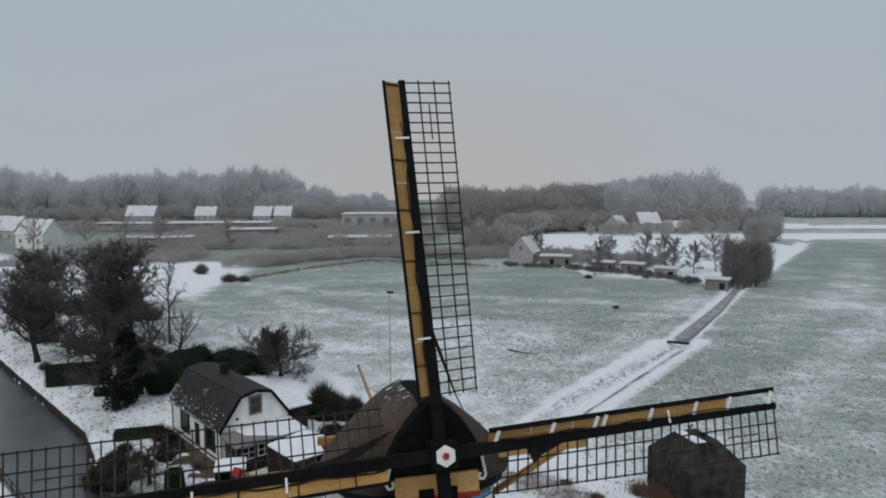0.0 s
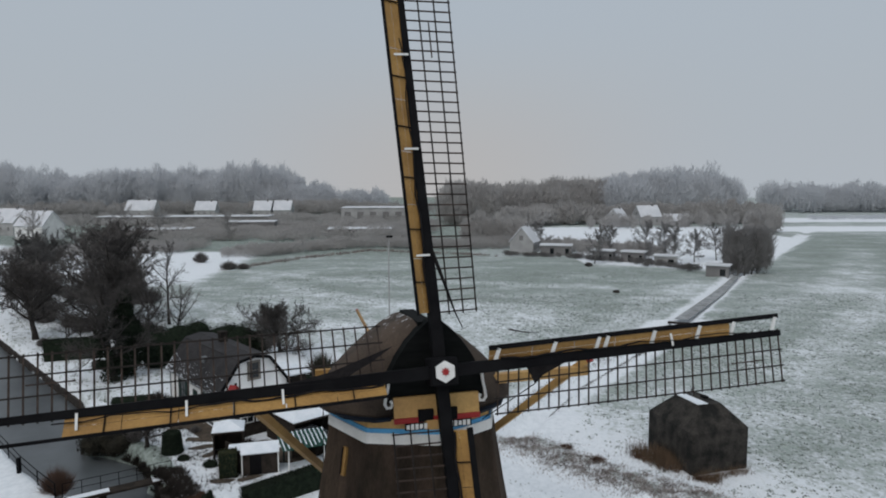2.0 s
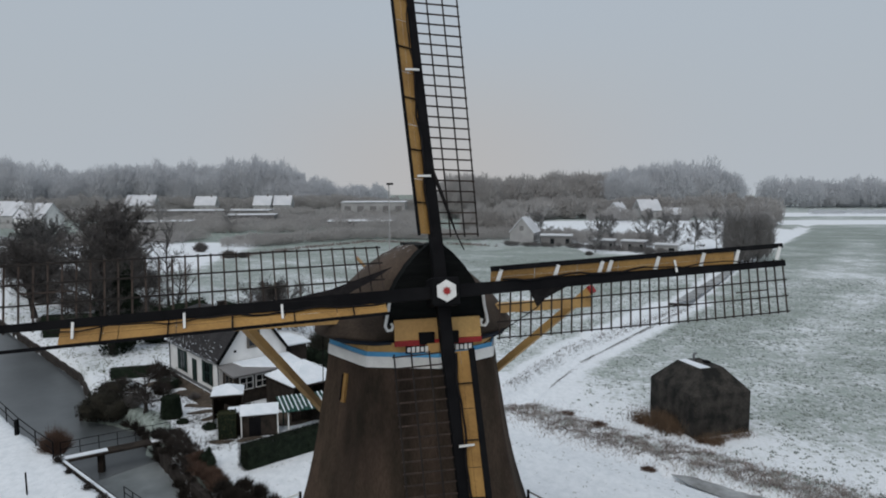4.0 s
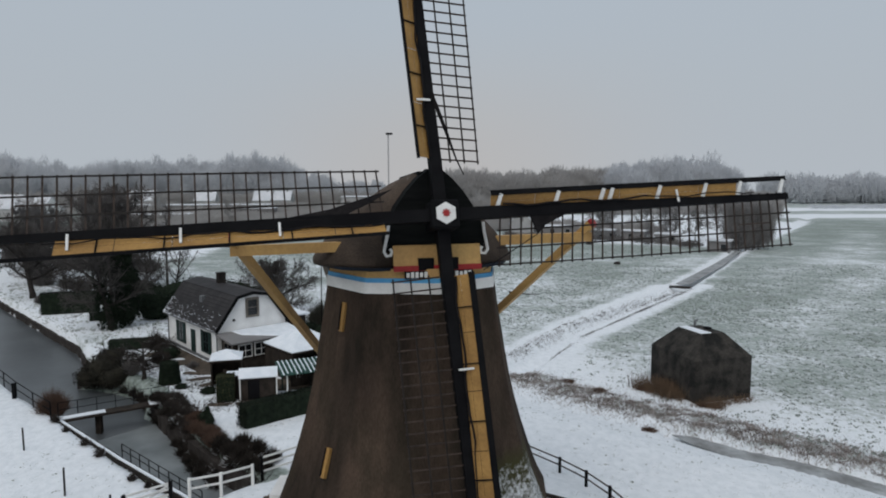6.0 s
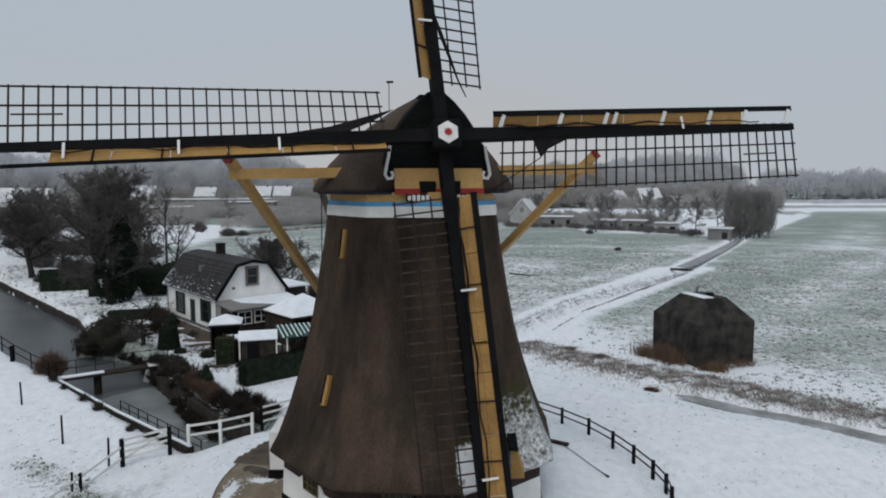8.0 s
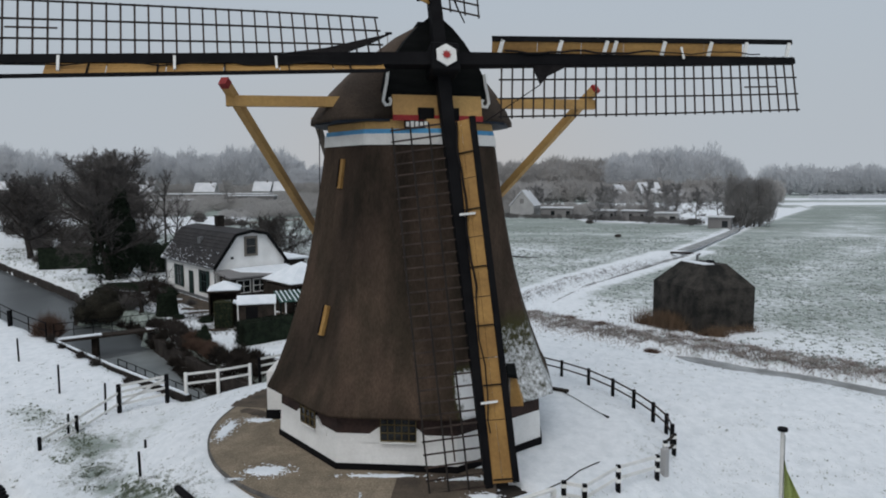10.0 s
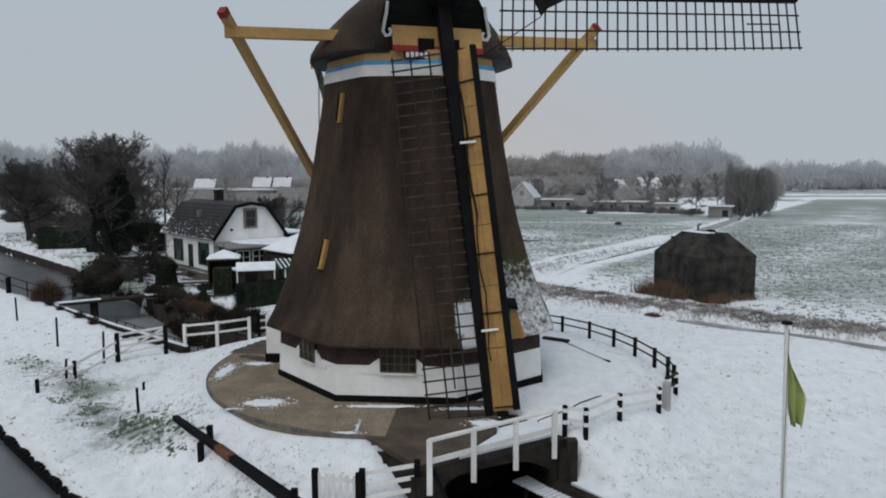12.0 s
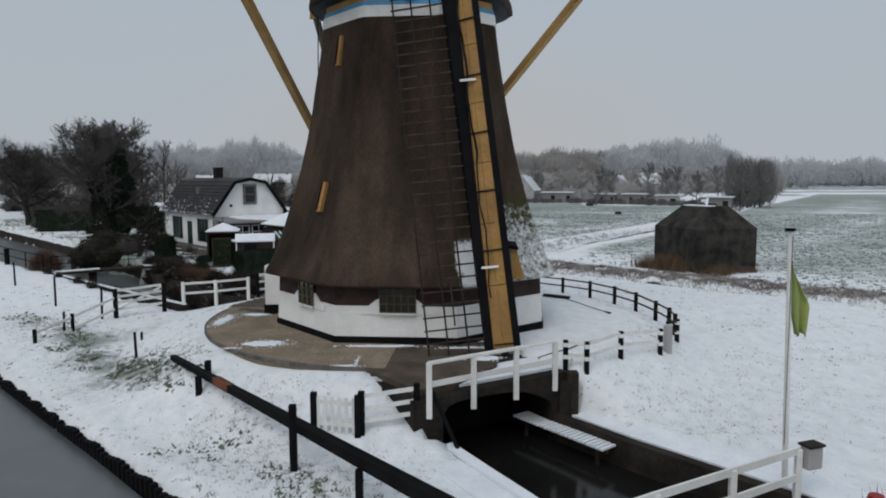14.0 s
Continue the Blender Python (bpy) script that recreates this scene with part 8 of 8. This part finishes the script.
wood("far_thicket", "bare trees round the far houses", [(26, 282), (50, 296), (84, 306), (116, 304), (148, 300)], 80, 10.0, 10, 213, HAZEDBROWN, 4.5, 640, 0.3)
wood("far_thicket", "thin bare trees before the far houses", [(58, 274), (82, 276), (106, 280), (128, 284)], 15, 7.5, 6, 217, HAZEDBROWN, 2.4, 500, 0.14)
wood("far_thicket", "hazy bare trees between the garden houses", [(35, 180), (44, 174), (52, 165)], 9, 5.2, 4, 218, HAZEDBROWN, 1.6, 420, 0.07)
wood("far_thicket", "low hedge along the far road", [(178, 330), (240, 336), (330, 340)], 60, 2.6, 4, 215, HAZEDGREY, 3.0, 200, 0.2)
reeds("field_edge_reeds", "tawny dry reeds along the field's far edge", [(-50, 154), (-36, 178), (-21, 195), (7, 184), (14, 180)], 3600, 0.8, PINKREED, 211, 0.08, spread_w=0.8)
for i, (x, y, tall, wide) in enumerate(((-60.3, 168.5, 3.2, 2.4), (-49.2, 155.5, 2.4, 2.6), (-46.0, 156.0, 1.6, 1.8), (34.0, 158.5, 1.2, 1.2))):
    twig_bush("field_bush", "dark bare bush at the corner of the pasture", (x, y), tall, wide, 220 + i, 1600, TWIG, "bushes by the pasture", 0.04)
for i, (x, y, tall, wide) in enumerate(((36.6, 164, 9.6, 3.2), (49.8, 170, 10.0, 3.4), (55.0, 162, 9.4, 3.2), (68.5, 170, 10.0, 3.6), (43.0, 176, 8.6, 3.0), (61.5, 166, 8.0, 2.8), (28.0, 196, 9.0, 3.4), (58.0, 178, 9.0, 3.2))):
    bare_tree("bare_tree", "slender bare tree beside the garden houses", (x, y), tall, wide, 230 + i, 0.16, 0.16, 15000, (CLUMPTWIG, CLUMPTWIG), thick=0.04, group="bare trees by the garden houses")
for i, (x, y, tall, wide) in enumerate(((61.6, 142.0, 10.2, 2.2), (63.4, 142.5, 10.8, 2.2), (65.4, 143.6, 10.8, 2.2), (67.2, 145.0, 10.2, 2.2))):
    bare_tree("bare_tree", "slender bare tree in the clump beside the track", (x, y), tall, wide, 270 + i, 0.16, 0.1, 4000, (HAZYTWIG, CLUMPTWIG), thick=0.05, group="clump beside the track", rise=0.9)
wood("track_clump", "dense hazy bare growth round the trees beside the track", [(61.4, 142.0), (64.0, 143.0), (67.2, 145.0)], 12, 10.6, 2, 242, CLUMPTWIG, 1.7, 1500, 0.07)
wood("track_thicket", "dense bare thicket where the track meets the road", [(112, 240), (118, 247), (124, 258)], 16, 10, 4, 241, HAZEDBROWN, 3.2, 620, 0.22)
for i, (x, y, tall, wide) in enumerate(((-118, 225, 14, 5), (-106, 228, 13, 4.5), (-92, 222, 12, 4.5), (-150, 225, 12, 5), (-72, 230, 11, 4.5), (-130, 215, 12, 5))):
    bare_tree("bare_tree", "hazy bare tree among the village sheds", (x, y), tall, wide, 250 + i, 0.3, 0.25, 2600, (HAZEDBROWN, HAZEDBROWN), thick=0.09, group="bare trees among the sheds")

# a glowing shell stands in for the mist that closes the view all round
def build_mist_shell():
    m = bpy.data.materials.new("mist_glow")
    m.use_nodes = True
    n, l = m.node_tree.nodes, m.node_tree.links
    n.clear()
    coord = n.new("ShaderNodeTexCoord")
    split = n.new("ShaderNodeSeparateXYZ")
    l.new(coord.outputs["Object"], split.inputs[0])
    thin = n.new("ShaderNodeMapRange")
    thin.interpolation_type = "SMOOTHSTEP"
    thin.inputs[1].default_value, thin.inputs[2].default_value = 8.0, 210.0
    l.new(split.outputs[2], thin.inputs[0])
    # The emission carries the haze tone: a painted warm glow near x 0, bluer beyond.
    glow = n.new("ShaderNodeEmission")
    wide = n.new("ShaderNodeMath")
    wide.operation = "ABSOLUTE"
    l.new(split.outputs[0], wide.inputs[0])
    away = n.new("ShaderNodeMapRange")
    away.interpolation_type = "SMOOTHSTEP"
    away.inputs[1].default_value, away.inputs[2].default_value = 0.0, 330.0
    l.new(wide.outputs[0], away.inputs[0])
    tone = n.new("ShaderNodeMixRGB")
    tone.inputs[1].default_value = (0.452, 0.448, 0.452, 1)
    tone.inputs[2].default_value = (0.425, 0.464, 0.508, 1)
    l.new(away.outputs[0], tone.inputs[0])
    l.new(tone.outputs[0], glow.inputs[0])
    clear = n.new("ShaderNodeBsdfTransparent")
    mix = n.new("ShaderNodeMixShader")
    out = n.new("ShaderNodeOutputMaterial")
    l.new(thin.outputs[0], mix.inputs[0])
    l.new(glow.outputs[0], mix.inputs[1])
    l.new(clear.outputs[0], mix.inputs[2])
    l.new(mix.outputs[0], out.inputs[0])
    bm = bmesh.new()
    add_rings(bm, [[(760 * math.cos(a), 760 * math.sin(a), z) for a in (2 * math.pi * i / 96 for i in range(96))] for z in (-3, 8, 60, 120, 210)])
    return tagged(finish(bm, "backdrop_mist_glow", m, smooth=True), "glowing shell painted as pale grey mist all round the horizon", "mist", kind="structure")


build_mist_shell()

cv = thing("culvert", "dark timber culvert carrying the path over the ditch", "culvert")
bm = bmesh.new()
add_beam(bm, (32.2, 96.3, -0.03), (35.0, 95.1, -0.03), 0.6, 0.26)
part("deck", bm, BARK, cv)
# slim mast behind the mill
mast = thing("mast", "slim pale mast with a small dark head behind the mill", "mast", Matrix.Translation((-2.77, 34.6, 0.7)))
bm = bmesh.new()
add_tube(bm, (0, 0, -0.3), (0, 0, 16.9), 0.045, 0.03, 8)
part("pole", bm, PALEGREY, mast)
bm = bmesh.new()
add_box(bm, (0.05, 0, 16.95), (0.34, 0.16, 0.10), bevel=0.02)
part("head", bm, BLACK, mast)

# brushwood and a red-topped post at the near bridge
reeds("brushwood", "heap of cut dark brushwood on the snow", [(7.9, 11.6), (8.8, 12.2), (9.4, 11.6)], 420, 0.35, TWIG, 260, 0.012, "brushwood", 0.35)
mk = thing("marker_post", "short post with a round red top beside the brushwood", "post", Matrix.Translation((7.85, 11.9, 0.05)))
bm = bmesh.new()
add_tube(bm, (0, 0, -0.1), (0, 0, 0.5), 0.07, 0.07, 10)
part("shaft", bm, WHITE, mk)
bm = bmesh.new()
add_tube(bm, (0, 0, 0.5), (0, 0, 0.6), 0.16, 0.13, 14)
part("red_top", bm, RED, mk, "round red top")

# small dark clods and a fallen branch in the pasture
bm = bmesh.new()
add_tube(bm, (8.9, 91.5, 0.1), (11.0, 89.5, 0.12), 0.10, 0.07, 6)
add_tube(bm, (11.0, 89.5, 0.12), (12.6, 88.8, 0.2), 0.07, 0.03, 6)
tagged(finish(bm, "fallen_branch", BARK), "dark fallen branch lying on the snowy pasture", "branch")
for x, y, s in ((31.2, 121.5, 0.5), (25.5, 36.0, 0.10)):
    bm = bmesh.new()
    bmesh.ops.create_icosphere(bm, subdivisions=2, radius=s)
    for v in bm.verts:
        v.co = Vector((v.co.x * 1.3, v.co.y, v.co.z * 0.7)) * (1 + 0.3 * noise.noise(v.co * 3))
    ob = finish(bm, "clod", BARK)
    ob.matrix_world = Matrix.Translation((x, y, s * 0.4))
    tagged(ob, "dark clod of earth on the snowy pasture", "clod", "clods in the pasture")


# blades and tufts that stand through the snow
def tufts(name, label, count, area, tall, mat, seed, want, width=0.008, patches=(), share=0.45):
    """Single blades all over, and closer growth in the given patches."""
    rnd = random.Random(seed)
    verts, faces = [], []
    while len(faces) < count:
        if patches and rnd.random() < share:
            cx, cy, rx, ry = patches[rnd.randrange(len(patches))]
            x, y = cx + rnd.gauss(0, rx), cy + rnd.gauss(0, ry)
            if noise.noise(Vector((x * 4.5, y * 4.5, seed))) < 0.12:
                continue
        else:
            x, y = rnd.uniform(area[0], area[1]), rnd.uniform(area[2], area[3])
            if noise.noise(Vector((x * 3.1, y * 3.1, seed))) + 0.6 * noise.noise(Vector((x * 0.5, y * 0.5, seed))) < 0.30:
                continue
        if not want(x, y):
            continue
        z = height(x, y) - 0.02
        for k in range(3):
            px, py = x + rnd.gauss(0, 0.03), y + rnd.gauss(0, 0.03)
            h = tall * rnd.uniform(0.4, 1.2)
            ang = rnd.random() * 6.28
            dx, dy = width * math.cos(ang), width * math.sin(ang)
            n = len(verts)
            verts += [(px - dx, py - dy, z), (px + dx, py + dy, z), (px + rnd.gauss(0, 0.8) * h, py + rnd.gauss(0, 0.8) * h, z + h)]
            faces.append((n, n + 1, n + 2))
    me = bpy.data.meshes.new(name)
    me.from_pydata(verts, [], faces)
    me.materials.append(mat)
    return tagged(new(name, me), label, "grass", kind="stuff")


def on_bank(x, y):
    d = math.hypot(x - MILL[0], y - MILL[1])
    return d > 7.8 and height(x, y) > -0.2


tufts("bank_tufts", "withered grass blades standing through the snow on the bank", 24000, (-20, 0.5, 9, 31), 0.06, TUFT, 301, lambda x, y: on_bank(x, y) and x + y * 0.2 < 4, 0.009,
      ((-10.1, 21.2, 0.5, 0.5), (-8.6, 19.9, 0.7, 0.5), (-16.6, 27.4, 1.0, 0.8), (-13.4, 24.8, 0.9, 0.8), (-12.3, 23.1, 0.5, 0.5), (-15.2, 26.2, 0.8, 0.8), (-9.4, 20.6, 0.9, 0.6), (-3.2, 14.4, 1.2, 0.9), (-5.0, 16.2, 1.0, 1.0)))
tufts("bank_tussocks", "dark green tussocks of grass breaking through the snow on the bank", 6500, (-14, 0.5, 9.5, 24), 0.07, HEDGE, 305, lambda x, y: on_bank(x, y) and x + y * 0.2 < 4, 0.010,
      ((-2.2, 12.6, 0.8, 0.6), (-3.4, 13.9, 0.8, 0.6), (-1.4, 13.6, 0.7, 0.6), (-0.9, 12.2, 0.6, 0.5), (-10.1, 21.2, 0.5, 0.5), (-8.8, 20.2, 0.6, 0.5), (-4.6, 15.2, 0.7, 0.6), (-12.0, 22.9, 0.6, 0.5), (-6.0, 17.0, 0.7, 0.6)), 0.62)
tufts("lawn_tufts", "sparse grass blades standing through the snow on the lawn", 10000, (2, 22, 9, 34), 0.07, TUFT, 302, lambda x, y: on_bank(x, y), 0.009, ((5.5, 18.2, 1.4, 0.9), (7.4, 18.6, 1.5, 1.0), (9.5, 20.0, 1.6, 1.6), (6.0, 16.4, 1.6, 0.6)), 0.10)


def in_garden(x, y):
    return height(x, y) > 0.7 and not inside(x, y, [(-28, 60), (-13, 45), (-8, 50), (-20, 68)])


tufts("garden_plants", "withered garden plants standing through the snow", 3600, (-24, -10, 42.5, 57), 0.26, BUSHTWIG, 303, in_garden, 0.016, ((-17.5, 46.8, 1.2, 1.0), (-20.8, 51.0, 1.6, 1.6), (-14.0, 43.4, 1.2, 1.0), (-22.5, 52.5, 1.5, 1.5)), 0.6)
tufts("canal_lawn_tufts", "sparse grass blades standing through the snow beside the canal", 14000, (-62, -24, 54, 96), 0.14, TUFT, 304, lambda x, y: height(x, y) > 0.6 and x + 0.9 * y > 20, 0.028)


def in_pasture(x, y):
    e, side = seg_dist(x, y, YARD_EDGE)
    return side > 0 and e > 3 and seg_dist(x, y, TRACK_DITCH)[0] > 4 and not (16 < x < 22.5 and 44 < y < 52.5)


def tussocks(name, label, count, area, mat, seed, keep, size=(0.35, 1.05)):
    """Low tussocks of frozen grass, a few broad blades each, gathered by drifts."""
    rnd = random.Random(seed)
    verts, faces = [], []
    done = 0
    while done < count:
        x, y = rnd.uniform(area[0], area[1]), area[2] + (area[3] - area[2]) * rnd.random() ** 1.3
        if noise.noise(Vector((x * 0.11, y * 0.11, seed))) + 0.5 * noise.noise(Vector((x * 0.5, y * 0.5, seed))) < rnd.uniform(-0.6, 0.5):
            continue
        done += 1
        if not keep(x, y):
            continue
        z = height(x, y) - 0.03
        big = rnd.uniform(*size)
        for k in range(4):
            px, py = x + rnd.gauss(0, 0.12) * big, y + rnd.gauss(0, 0.10) * big
            a = rnd.gauss(0, 0.6)
            dx, dy = 0.11 * big * math.cos(a), 0.11 * big * math.sin(a)
            n = len(verts)
            verts += [(px - dx, py - dy, z), (px + dx, py + dy, z), (px + dx * rnd.uniform(-1, 1), py + 0.06, z + 0.13 * big * rnd.uniform(0.5, 1.3))]
            faces.append((n, n + 1, n + 2))
    me = bpy.data.meshes.new(name)
    me.from_pydata(verts, [], faces)
    me.materials.append(mat)
    return tagged(new(name, me), label, "grass", kind="stuff")


tussocks("pasture_tussocks", "low grey-green tussocks of frozen grass in the snowy pasture", 26000, (6, 84, 24, 120), TUSSOCK, 310, in_pasture)
tussocks("pasture_tussocks", "low grey-green tussocks of frozen grass in the far pasture", 9000, (-36, 44, 72, 150), TUSSOCK, 311, in_pasture)


def on_worn_bank(x, y):
    return any(((x - cx) / rx) ** 2 + ((y - cy) / ry) ** 2 < 0.5 + 2.6 * noise.noise(Vector((x * 0.9, y * 0.9, 8))) for cx, cy, rx, ry in WORN_SNOW)


def in_yard(x, y):
    e, side = seg_dist(x, y, YARD_EDGE)
    return side < 0 and e > 0.5 and height(x, y) > 0.2 and math.hypot(x - MILL[0], y - MILL[1]) > 10.5


tussocks("bank_clods", "dark green clods of frozen turf showing through the snow", 11000, (-20, -2, 12.5, 31), BANKGRASS, 312, on_worn_bank, (0.2, 0.75))
tussocks("yard_tussocks", "scattered grass tips standing out of the yard's snow", 5200, (-22, 30, 12, 44), BANKGRASS, 313, in_yard, (0.15, 0.5))
